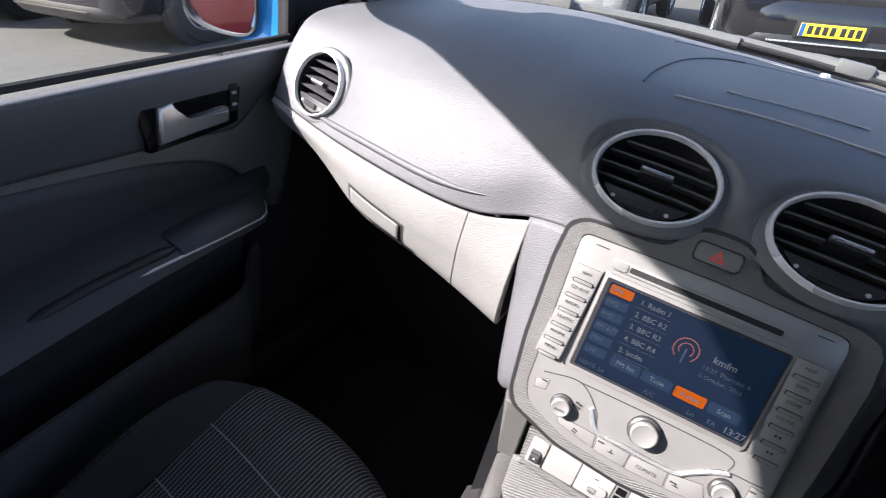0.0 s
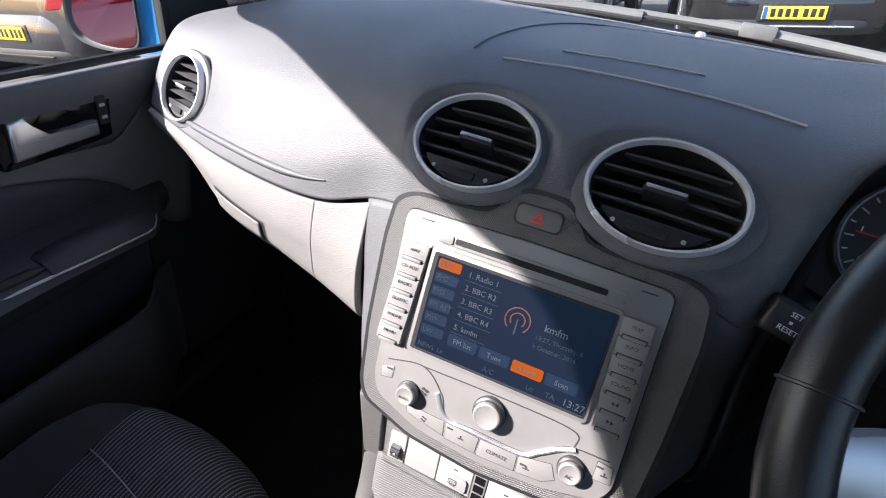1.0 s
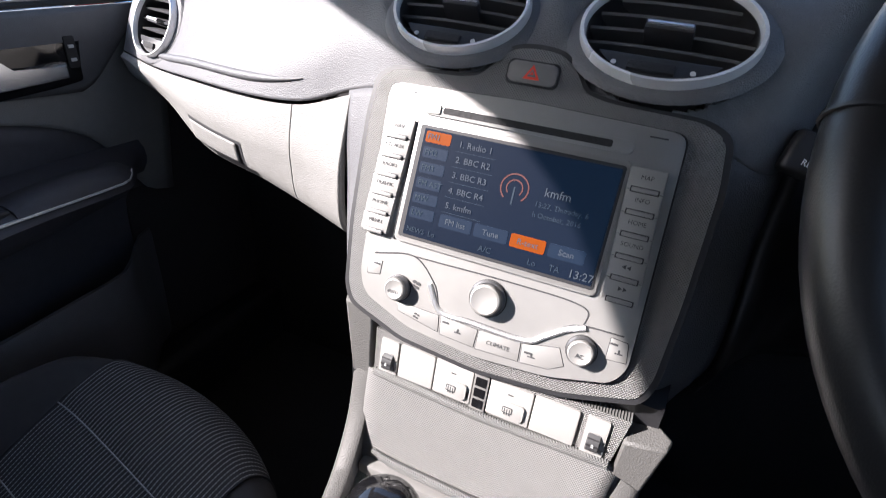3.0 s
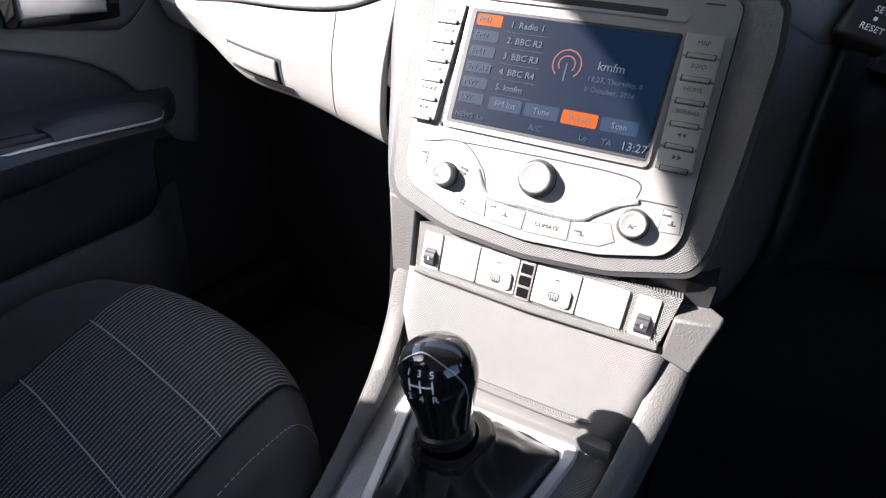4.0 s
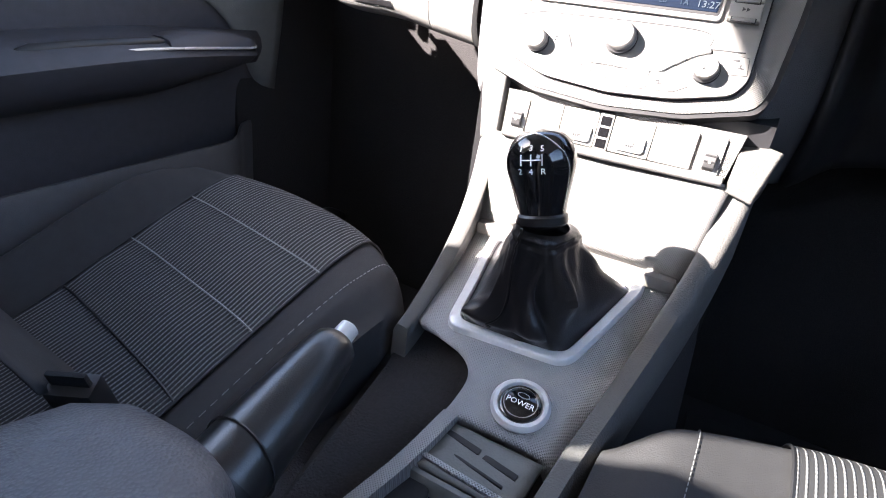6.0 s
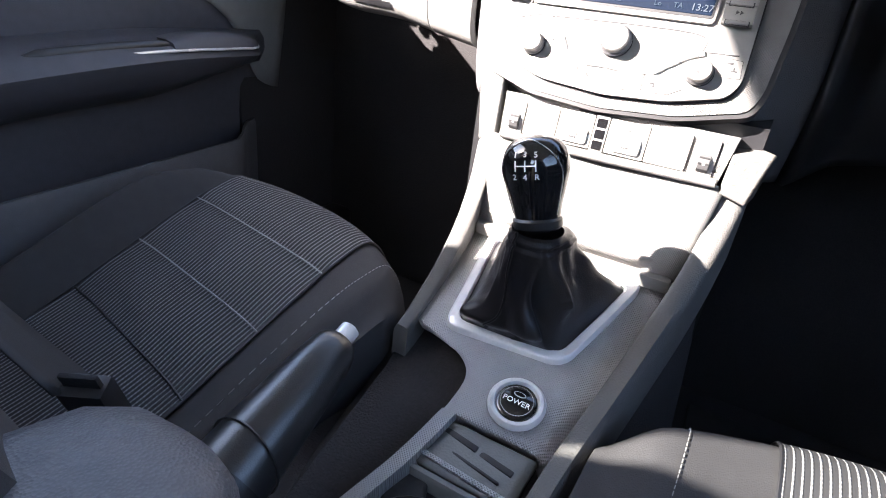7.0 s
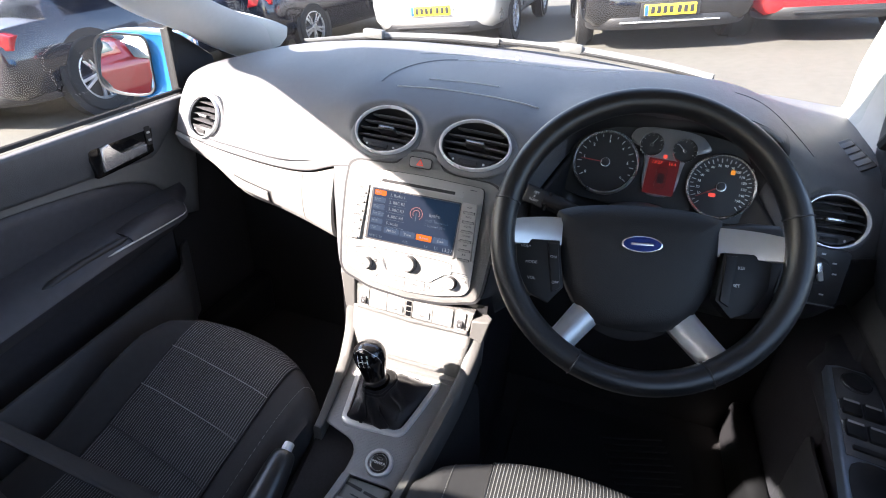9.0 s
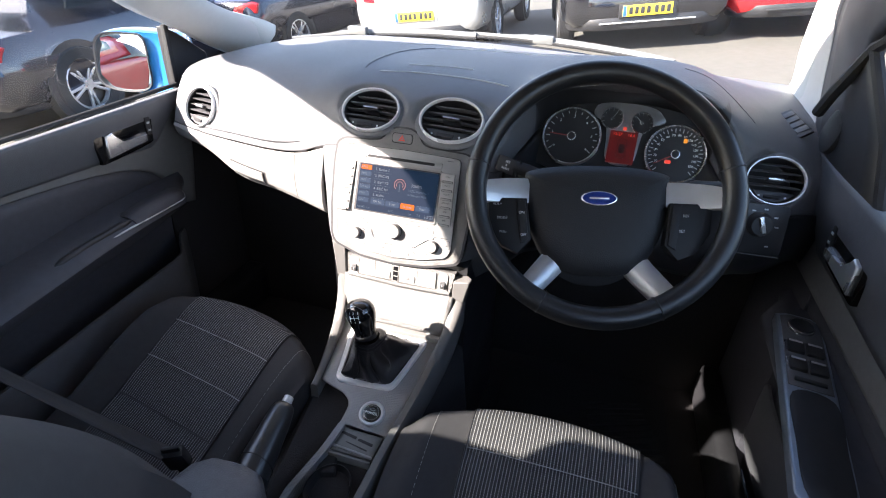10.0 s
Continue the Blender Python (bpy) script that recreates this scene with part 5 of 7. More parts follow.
# ---- front seats ----
def stripe_mat(name, base, line, pitch):
    m = bpy.data.materials.new(name)
    m.use_nodes = True
    n, lk, b = m.node_tree.nodes, m.node_tree.links, m.node_tree.nodes["Principled BSDF"]
    b.inputs["Roughness"].default_value = 0.85
    tc, sx = n.new("ShaderNodeTexCoord"), n.new("ShaderNodeSeparateXYZ")
    lk.new(tc.outputs["Object"], sx.inputs[0])

    def wave(sock, p, sharp):
        a = n.new("ShaderNodeMath"); a.operation = "MULTIPLY"; a.inputs[1].default_value = 2 * math.pi / p
        s = n.new("ShaderNodeMath"); s.operation = "SINE"
        q = n.new("ShaderNodeMapRange"); q.inputs[1].default_value, q.inputs[2].default_value = sharp, 1.0
        lk.new(sock, a.inputs[0]); lk.new(a.outputs[0], s.inputs[0]); lk.new(s.outputs[0], q.inputs[0])
        return q.outputs[0]
    stripe = wave(sx.outputs["X"], pitch, 0.35)
    dash = wave(sx.outputs["Y"], 0.0032, -2.6)
    mu = n.new("ShaderNodeMath"); mu.operation = "MULTIPLY"
    lk.new(stripe, mu.inputs[0]); lk.new(dash, mu.inputs[1])
    nz = n.new("ShaderNodeTexNoise"); nz.inputs["Scale"].default_value, nz.inputs["Detail"].default_value = 260, 4
    lk.new(tc.outputs["Object"], nz.inputs["Vector"])
    mv = n.new("ShaderNodeMath"); mv.operation = "MULTIPLY_ADD"; mv.inputs[1].default_value, mv.inputs[2].default_value = 0.7, 0.65
    lk.new(nz.outputs[0], mv.inputs[0])
    mm = n.new("ShaderNodeMath"); mm.operation = "MULTIPLY"
    lk.new(mu.outputs[0], mm.inputs[0]); lk.new(mv.outputs[0], mm.inputs[1])
    mx = n.new("ShaderNodeMixRGB"); mx.inputs[1].default_value, mx.inputs[2].default_value = (*base, 1), (*line, 1)
    lk.new(mm.outputs[0], mx.inputs[0]); lk.new(mx.outputs[0], b.inputs["Base Color"])
    bp = n.new("ShaderNodeBump"); bp.inputs["Strength"].default_value, bp.inputs["Distance"].default_value = 0.7, 0.001
    lk.new(stripe, bp.inputs["Height"]); lk.new(bp.outputs[0], b.inputs["Normal"])
    return m


M_STRIPE = stripe_mat("striped_seat_cloth", (0.026, 0.026, 0.028), (0.33, 0.325, 0.32), 0.0052)


def sstep(x):
    x = min(1, max(0, x))
    return x * x * (3 - 2 * x)


CUSH = [(-0.002, 0.36), (0.012, 0.44), (0.014, 0.50), (0.006, 0.540), (-0.026, 0.566), (-0.075, 0.557), (-0.12, 0.538), (-0.20, 0.498), (-0.28, 0.458), (-0.36, 0.430), (-0.46, 0.415)]


def front_seat(name, cx, inner, back0, label, yaw=0, dy=0.0, hw=0.212, flare=0.0):
    """cx: middle; inner: +1 if the tunnel lies towards +x; back0: foot of the backrest along y."""
    s = thing(name, label, "car seat", pose(cx, -0.22 + dy, 0.25, 0, 0, yaw), group="front seats")
    prof = spline(CUSH, 46)

    def surf(u, i, up=0.0):
        y, z = prof[i]
        k = i / 45
        b = (0.017 if u * inner > 0 else 0.042) * sstep((abs(u) - 0.56) / 0.28) * sstep((k - 0.34) / 0.34)
        edge = sstep((abs(u) - 0.84) / 0.16)
        f = 1 - sstep((k - 0.25) / 0.35)
        yy = y - 0.080 * abs(u) ** 2.2 * f - 0.050 * abs(u) ** 5 * (1 - f)
        return (hw * u * (1 - (0.13 if u * inner < 0 else -flare * k) * sstep((abs(u) - 0.6) / 0.4)), yy + 0.22, z - 0.25 + b - 0.042 * edge * (0.25 + 0.75 * k) + up)
    us = np.linspace(-1, 1, 61)
    rows = []
    for i in range(46):
        r = [surf(u, i) for u in us]
        lo = 0.10
        rows.append([(r[0][0] - 0.004, r[0][1], lo)] + r + [(r[-1][0] + 0.004, r[-1][1], lo)])
    bm, _ = gridmesh(rows)
    thick(part("cushion_bolster", bm, M_CLOTH, s, "plain black cloth bolster", angle=70), 0.004, -1)
    rows = [[surf(u, i, 0.0035 - 0.0022 * math.exp(-((i - j) ** 2) / 1.2)) for u in np.linspace(-0.575, 0.575, 30) for j in (SEAM_I[int(np.argmin([abs(i - q) for q in SEAM_I]))],)] for i in range(12, 46)]
    bm, _ = gridmesh(rows)
    part("cushion_panel", bm, M_STRIPE, s, "dark cloth panel with fine pale stripes", angle=70)
    # unstitched fold: its shade is a black line laid along the crease
    part("cross_crease", tube([surf(u, SEAM_I[2], 0.0022) for u in np.linspace(-0.575, 0.575, 24)], 0.0013, 5), M_BLACK, s, "crease across the cushion, its shade laid in as a black line")
    for i in SEAM_I[:2]:
        part("cross_seam", tube([surf(u, i, 0.0032) for u in np.linspace(-0.575, 0.575, 24)], 0.0008, 5), M_STITCH, s, "pale cross stitching")
    for sg in (-1, 1):
        part("piping", tube([surf(0.578 * sg, i, 0.003) for i in range(8, 46)], 0.0014, 5), M_BLACK, s)
        line = spline([surf((0.80 if sg * inner > 0 else 0.90) * sg, i, 0.0012) for i in range(11, 46)], 190)
        bm = bmesh.new()
        for j in range(0, 189, 3):
            join(bm, tube([line[j], line[j + 1], line[j + 2] * 0.8 + line[j + 1] * 0.2], 0.00042, 4))
        part("edge_stitch", bm, M_STITCH, s, "pale dashed edge stitching")
    # backrest, square to the car
    BK = pose(-yaw * 0.0028, back0 + 0.22, 0, 0, 0, -yaw) @ Matrix.Translation((0, -back0 - 0.22, 0))
    rows, prows = [], []
    for t in np.linspace(0, 1, 30):
        y = back0 - 0.28 * t + 0.22 + 0.03 * math.sin(t * 3.1)
        z = 0.40 + 0.62 * t - 0.25
        w = hw * (1.02 - 0.25 * t ** 3)
        row = []
        for u in np.linspace(-1, 1, 41):
            f = 0.060 * sstep((abs(u) - 0.5) / 0.35) * math.sin(min(1, t * 1.25 + 0.12) * math.pi) ** 0.6
            e = 0.07 * sstep((abs(u) - 0.90) / 0.10)
            row.append((w * u, y + f - e, z))
        rows.append(row)
        prows.append([(w * u, y + 0.004 + 0.060 * sstep((abs(u) - 0.5) / 0.35), z) for u in np.linspace(-0.52, 0.52, 20)])
    bm, _ = gridmesh(rows)
    thick(part("backrest", bm, M_CLOTH, s, "plain black cloth backrest", angle=70, m=BK), 0.10, 1)
    bm, _ = gridmesh(prows[1:-2])
    part("backrest_panel", bm, M_STRIPE, s, "dark cloth panel with fine pale stripes", m=BK)
    for sg in (-1, 1):
        part("backrest_stitch", tube([r[2 if sg < 0 else -3] for r in [[Vector(p) + Vector((0, 0.0015, 0)) for p in q] for q in rows]], 0.0006, 5), M_STITCH, s, "pale edge stitching", m=BK)
    part("headrest", boxb(-0.12, 0.12, back0 - 0.36 + 0.22, back0 - 0.27 + 0.22, 0.82, 0.98, 0.035, 4), M_CLOTH, s, m=BK)
    for x in (-0.06, 0.06):
        part("headrest_post", tube([(x, back0 - 0.305 + 0.22, 0.74), (x, back0 - 0.312 + 0.22, 0.84)], 0.006, 8), M_CHROME, s, m=BK)
    part("base", boxb(-0.19, 0.19, -0.20, 0.17, -0.02, 0.13, 0.02), M_BLACK, s)
    part("side_skirt", boxb(inner * 0.205 - 0.012, inner * 0.205 + 0.012, -0.22, 0.12, -0.01, 0.17, 0.008), M_BLACK, s)
    return s


SEAM_I = [int(np.argmin([abs(p[0] - y) for p in spline(CUSH, 46)])) for y in (-0.094, -0.170, -0.248)]
seat_p = front_seat("passenger_seat", -0.335, 1, -0.50, "black passenger seat with striped cloth and pale stitching", -11)
seat_d = front_seat("driver_seat", 0.336, -1, -0.56, "black driver seat with striped cloth panel in sun and shade", 0, -0.09, 0.226, 0.14)

buckle = thing("seat_belt", "black seat belt lying across the passenger seat to its buckle", "seat belt", pose(-0.235, -0.325, 0.50, 20, 0, 30))
part("buckle", boxb(-0.016, 0.016, -0.010, 0.010, -0.02, 0.040, 0.004), M_BLACK, buckle, "black plastic buckle")
part("tongue", boxb(-0.013, 0.013, -0.002, 0.002, 0.036, 0.052, 0.001), M_RUBBER, buckle)
part("stalk", boxb(-0.010, 0.010, -0.003, 0.003, -0.12, -0.015, 0.001), M_RUBBER, buckle)
M_WEB = mat("belt_webbing", (0.022, 0.022, 0.024), 0.75, grain=("noise", 900, 0.4), var=0.12)
rows = []
for x, y, z, tw in spline([(-0.243, -0.335, 0.525, 0.0), (-0.33, -0.355, 0.585, 0.1), (-0.45, -0.385, 0.675, 0.15), (-0.555, -0.43, 0.80, 0.1), (-0.585, -0.50, 0.95, 0.0)], 30):
    rows.append([(x + 0.012 * k, y - 0.020 * k * (1 - tw), z + 0.014 * k) for k in (-1, -0.5, 0, 0.5, 1)])
bm, _ = gridmesh(rows)
thick(wpart("webbing", bm, M_WEB, buckle, "black woven webbing"), 0.0015, 0)

# ---- doors ----
def car_door(name, sx, x0, label, cat="car door"):
    """A front door's inside. sx: -1 passenger, +1 driver; x0: the panel's distance from the middle at its top."""
    d = thing(name, label, cat, pose(sx * x0, -0.2, 0.25), group="front doors", kind="structure")

    def X(y, z):
        """How far the panel stands out."""
        b = x0 + 0.03 * sstep((0.80 - z) / 0.25) - 0.015 * sstep((z - 0.80) / 0.10)
        return sx * b
    def skin(y0, y1, zf0, zf1, ny, nz, off=0.0, extra=None):
        rows = []
        for y in np.linspace(y0, y1, ny):
            za, zb = zf0(y), zf1(y)
            rows.append([(X(y, z) - sx * (off + (extra(y, z) if extra else 0)), y, z) for z in np.linspace(za, zb, nz)])
        return gridmesh(rows)[0]
    # passenger belt rises behind y -0.2, out of view, to shade the seat
    belt = lambda y: (0.905 if sx < 0 else 0.938) - 0.012 * (0.30 - y) + (0.045 * sstep((-0.20 - y) / 0.25) if sx < 0 else 0.0)
    g1 = lambda y: (0.826 - 0.067 * (y + 0.2) if sx < 0 else 0.787 + 0.008 * math.sin(y * 6)) + 0.09 * sstep((y - 0.20) / 0.10)
    g0 = lambda y: float(spline([(-0.9, 0.826), (-0.45, 0.822), (-0.2, 0.810), (0.03, 0.789), (0.14, 0.765), (0.20, 0.735), (0.235, 0.70), (0.26, 0.66), (0.29, 0.62), (0.36, 0.60)], 0, [y])[0][1]) if sx < 0 else 0.725 - 0.012 * (0.3 - y)
    front = 0.335 if sx < 0 else 0.38
    thick(wpart("upper_trim", skin(-0.80, front, g1, belt, 70, 14, 0.006, lambda y, z: 0.004 * math.sin(max(0, min(1, (z - 0.79) / 0.115)) * math.pi)), M_DOORDK, d, "dark grained upper door trim"), 0.02, 1)
    thick(wpart("grey_band", skin(-0.80, front, g0, g1, 70, 8, 0.0), M_DOORGR, d, "pale grey door band"), 0.02, 1)
    thick(wpart("lower_trim", skin(-0.80, front, lambda y: 0.26, g0, 90, 20, -0.004), M_DOORNV, d, "dark lower door trim"), 0.02, 1)
    wpart("outer_panel", boxb(*sorted((sx * (x0 + 0.05), sx * (x0 + 0.13))), -0.80, 0.345, 0.20, 0.825, 0.015), M_BLUEPAINT, d, "bright blue painted outer skin")
    # armrest with insert
    rows = []
    for y in np.linspace(-0.78, 0.275, 60):
        k = sstep((0.275 - y) / 0.10)
        zt = (0.700 if sx < 0 else 0.668) - 0.03 * sstep((0.10 - y) / 0.5)
        out = 0.022 + (0.078 if sx < 0 else 0.050) * k
        xs, h = X(y, 0.66), 1 - 0.45 * sstep((y - 0.02) / 0.22)
        rows.append([(xs + sx * 0.01, y, zt + 0.012), (xs - sx * out * 0.5, y, zt + 0.010), (xs - sx * out * 0.95, y, zt), (xs - sx * out * 1.05, y, zt - 0.015), (xs - sx * out * 0.9, y, zt - 0.045 * h), (xs - sx * out * 0.4, y, zt - 0.075 * h), (xs + sx * 0.01, y, zt - 0.085 * h)])
    wpart("armrest", loft(rows), M_DOORNV, d, "dark padded armrest", angle=60)
    if sx < 0:
        pts = [(X(y, 0.66) + (0.104 * sstep((0.275 - y) / 0.10) - 0.012 * sstep((0.12 - y) / 0.2)), y, 0.696 - 0.03 * sstep((0.10 - y) / 0.5)) for y in np.linspace(-0.14, 0.245, 28)]
        wpart("chrome_strip", tube(pts, 0.0021, 6), M_SPOKE0, d, "thin bright strip")
        # dark grip slot behind the strip, raised pad ahead of it
        slot = [Vector(q) + Vector((-0.014, 0, 0.006)) for q in pts[1:14]]
        wpart("grip_slot", tube(slot, [0.003] + [0.0075] * 11 + [0.003], 10), M_BLACK, d, "dark grip slot")
        rows = []
        for i, q in enumerate(pts[13:]):
            k = math.sin(math.pi * min(1.0, 0.12 + i / 14)) ** 0.5
            rows.append([(q[0] + 0.001, q[1], q[2] + 0.001), (q[0] - 0.004, q[1], q[2] + 0.014 * k), (q[0] - 0.020, q[1], q[2] + 0.020 * k), (q[0] - 0.045, q[1], q[2] + 0.019 * k), (q[0] - 0.060, q[1], q[2] - 0.004)])
        wpart("grip_pad", loft(rows), M_DOORNV, d, "dark raised grip pad", angle=70)
    else:
        # switch pod
        M_POD = mat("pod_silver", (0.24, 0.28, 0.34), 0.35, 0.6, var=0.05)
        PMT = pose(0.699, 0.04, 0.684, 2, 0, -8)
        edge = [(-0.036, 0.118), (-0.020, 0.126), (0.020, 0.126), (0.036, 0.110), (0.036, -0.27), (0.024, -0.285), (-0.026, -0.285), (-0.038, -0.27)]
        bm = prism(edge, 0.0, 0.02, 0.004, 3)
        bmesh.ops.transform(bm, matrix=PMT @ pose(0, 0, 0, -90, 0, 0), verts=bm.verts)
        wpart("switch_pod", bm, M_POD, d, "silver switch pod")
        bm = prism([(x * 0.84 + 0.001, z * 0.95) for x, z in edge[:4]] + [(0.031, -0.070), (-0.030, -0.070)], 0.0, 0.006, 0.001)
        bmesh.ops.transform(bm, matrix=PMT @ pose(0, 0, 0.0015, -90, 0, 0), verts=bm.verts)
        wpart("switch_plate", bm, M_DOORDK, d, "dark switch plate")
        wpart("mirror_knob", lathe([(0.020, 0.0), (0.020, 0.005), (0.018, 0.007), (0.015, 0.006), (0.0, 0.0065)], 28, PMT @ pose(0, 0.086, 0.0015)), M_BLACK, d, "round mirror adjuster")
        wpart("knob_ring", lathe([(0.0212, 0.0), (0.0212, 0.004), (0.0198, 0.0045)], 28, PMT @ pose(0, 0.086, 0.0015)), M_CHROME, d)
        for r in range(2):
            for c in range(2):
                wpart("window_switch", boxb(-0.0125, 0.0125, -0.015, 0.015, -0.002, 0.007, 0.003, m=PMT @ pose(-0.0135 + 0.028 * c, 0.026 - 0.045 * r, 0.0)), M_BLACK, d, "black window switch")
                wpart("switch_tip", boxb(-0.010, 0.010, -0.0018, 0.0018, 0.006, 0.0085, 0.0008, m=PMT @ pose(-0.0135 + 0.028 * c, 0.036 - 0.045 * r, 0.0)), M_GREYTXT, d)
            for x in (-0.0285, 0.0275):
                wpart("bright_edge", boxb(-0.001, 0.001, -0.012, 0.012, 0.001, 0.004, 0.0006, m=PMT @ pose(x, 0.026 - 0.045 * r, 0.0)), M_CHROME, d)
        wpart("lock_key", boxb(-0.022, 0.022, -0.004, 0.004, 0.0, 0.005, 0.0015, m=PMT @ pose(0.001, -0.054, 0.0)), M_BLACK, d)
        bm = prism(smoothpoly([(-0.026, -0.085), (0.030, -0.085), (0.032, -0.18), (0.026, -0.272), (-0.022, -0.272), (-0.029, -0.18)], 5), 0.0, 0.006, 0.001)
        bmesh.ops.transform(bm, matrix=PMT @ pose(0, 0, 0.0015, -90, 0, 0), verts=bm.verts)
        wpart("pull_cup", bm, M_BLACK, d, "black pull cup")
    # handle cup, handle and lock
    hx = X(0.13, 0.83) - sx * 0.0130
    cup = [(0.066, 0.862), (0.200, 0.866), (0.206, 0.860), (0.198, 0.812), (0.186, 0.803), (0.074, 0.797), (0.064, 0.805)]
    H = Matrix(((0, -sx * -1.0, 0, hx), (1, 0, 0, 0 if sx < 0 else -0.045), (0, 0, 1, 0.012 if sx < 0 else 0.014), (0, 0, 0, 1)))
    bm = prism(smoothpoly(cup, 4), -0.004, 0.006, 0.002)
    bmesh.ops.transform(bm, matrix=H, verts=bm.verts)
    wpart("handle_cup", bm, M_GLOSS, d, "black recessed handle cup")
    bm = prism([(0.074, 0.806), (0.180, 0.812), (0.181, 0.830), (0.116, 0.826), (0.104, 0.843), (0.096, 0.856), (0.078, 0.852)], -0.011, -0.003, 0.004, 3)
    bmesh.ops.transform(bm, matrix=H, verts=bm.verts)
    wpart("door_handle", bm, M_CHROME, d, "silver pull handle", angle=50)
    bm = prism(rrect(0.186, 0.199, 0.822, 0.860, 0.002), -0.0065, 0.0, 0.001)
    bmesh.ops.transform(bm, matrix=H, verts=bm.verts)
    wpart("lock_switch", bm, M_RUBBER, d)
    for z in (0.832, 0.848):
        bm = boxb(0.189, 0.196, -0.008, -0.006, z - 0.002, z + 0.002, 0.0006)
        bmesh.ops.transform(bm, matrix=H, verts=bm.verts)
        wpart("lock_mark", bm, M_GREYTXT, d)
    # speaker pocket line low on the door
    rows = []
    for y in np.linspace(-0.74, 0.27, 40):
        out, zt = 0.012 + (0.080 if sx < 0 else 0.012) * sstep((0.27 - y) / 0.12), (0.528 if sx < 0 else 0.47) + 0.05 * (y + 0.25)
        xw = X(y, 0.4) - sx * out
        rows.append([(xw + sx * 0.030, y, 0.29), (xw + sx * 0.004, y, 0.34), (xw, y, 0.44), (xw, y, zt - 0.008), (xw + sx * 0.003, y, zt), (xw + sx * 0.009, y, zt), (xw + sx * 0.012, y, zt - 0.012), (xw + sx * 0.012, y, 0.36), (xw + sx * 0.040, y, 0.29)])
    wpart("map_pocket", loft(rows), M_DOORDK, d, "dark map pocket with a rounded lip", angle=60)
    # rubber waist seal and window frame
    wpart("waist_seal", tube([(sx * (x0 + 0.012), y, belt(y) + 0.002) for y in np.linspace(-0.80, front, 20)], 0.005, 8), M_RUBBER, d)
    return d


M_BLUEPAINT = mat("blue_car_paint", (0.02, 0.22, 0.55), 0.25, 0.3, var=0.04, coat=1.0)
door_l = car_door("door_1", -1, 0.655, "passenger door with dark trim, grey band and silver handle")
door_l.matrix_basis = Matrix.Translation((0.015, -0.045, 0.008)) @ door_l.matrix_basis
door_r = car_door("door_2", 1, 0.725, "driver door with silver switch pod and dark trim")

# ---- body shell ----
shell = thing("car_body", "body shell with grey pillar trims and pale headliner", "car body", pose(0.035, -0.4, 0.2), kind="structure")


# the side window's upper edge, from the mirror corner back along the roof: y, z
# unseen behind y 0.1; bent to set the dash shadow and shade the sill
ROOFLINE = [(0.56, 0.925), (0.42, 0.985), (0.32, 1.032), (0.20, 1.080), (0.14, 1.112), (0.10, 1.138), (0.024, 1.187), (-0.064, 1.232), (-0.138, 1.263), (-0.193, 1.282), (-0.229, 1.293), (-0.307, 1.319), (-0.362, 1.342), (-0.421, 1.358), (-0.47, 1.358), (-0.52, 1.338), (-0.58, 1.312), (-0.65, 1.300), (-0.72, 1.318), (-0.80, 1.360), (-0.9, 1.40), (-1.2, 1.42), (-1.6, 1.39), (-2.0, 1.33)]


ROOFLINE_R = [(0.385, 0.965), (0.35, 0.985), (0.315, 1.015), (0.285, 1.055), (0.20, 1.140), (0.12, 1.180), (-0.09, 1.235), (-0.37, 1.300), (-0.61, 1.345), (-0.85, 1.375), (-1.1, 1.38), (-1.6, 1.36), (-2.0, 1.32)]


def roof_side(sx, xm, line):
    """Windscreen pillar and roof rail in one sweep."""
    rows = []
    for k, (y, z) in enumerate(spline(line, 70)):
        t = k / 69
        x = sx * (xm + 0.030 * sstep((y - 0.15) / 0.3) - 0.06 * sstep((-y - 0.05) / 0.35))
        h = 0.052 + 0.035 * sstep((y - 0.30) / 0.25)
        d = 0.040 + 0.015 * sstep((y - 0.25) / 0.25)
        rows.append([(x, y, z), (x - sx * d * 0.5, y + 0.02, z + h * 0.25), (x - sx * d, y + 0.045, z + h * 0.75), (x - sx * d * 0.9, y + 0.06, z + h), (x + sx * 0.01, y + 0.06, z + h * 1.1), (x + sx * 0.05, y + 0.05, z + h), (x + sx * 0.06, y + 0.01, z + h * 0.3), (x + sx * 0.03, y, z)])
    return wpart("roof_side", loft(rows), M_TRIMGR, shell, "pale grey pillar and roof rail trim", angle=60)


roof_side(-1, 0.600, ROOFLINE)
# driver side: the trim's rear edge, then its front edge
PILLAR = [(0.714, 0.38, 0.90, 0.712, 0.665, 0.93), (0.712, 0.41, 0.95, 0.715, 0.665, 0.975), (0.708, 0.442, 1.022, 0.712, 0.645, 1.010), (0.685, 0.41, 1.10, 0.690, 0.590, 1.078), (0.655, 0.36, 1.18, 0.655, 0.460, 1.176), (0.645, 0.27, 1.245, 0.630, 0.36, 1.25),
          (0.635, 0.12, 1.295, 0.600, 0.20, 1.325), (0.62, -0.10, 1.34, 0.570, -0.05, 1.38), (0.60, -0.50, 1.375, 0.54, -0.45, 1.42), (0.59, -1.2, 1.39, 0.53, -1.2, 1.43), (0.58, -2.0, 1.32, 0.53, -2.0, 1.36)]
rings = []
for k in spline(PILLAR, 80):
    a, b = Vector(k[:3]), Vector(k[3:])
    rings.append([a, a.lerp(b, 0.2) + Vector((-0.010, 0, 0)), a.lerp(b, 0.55) + Vector((-0.014, 0, -0.004)), a.lerp(b, 0.9) + Vector((-0.006, 0, 0)), b, b + Vector((0.035, 0.01, 0.02)), a + Vector((0.05, 0.02, 0.02))])
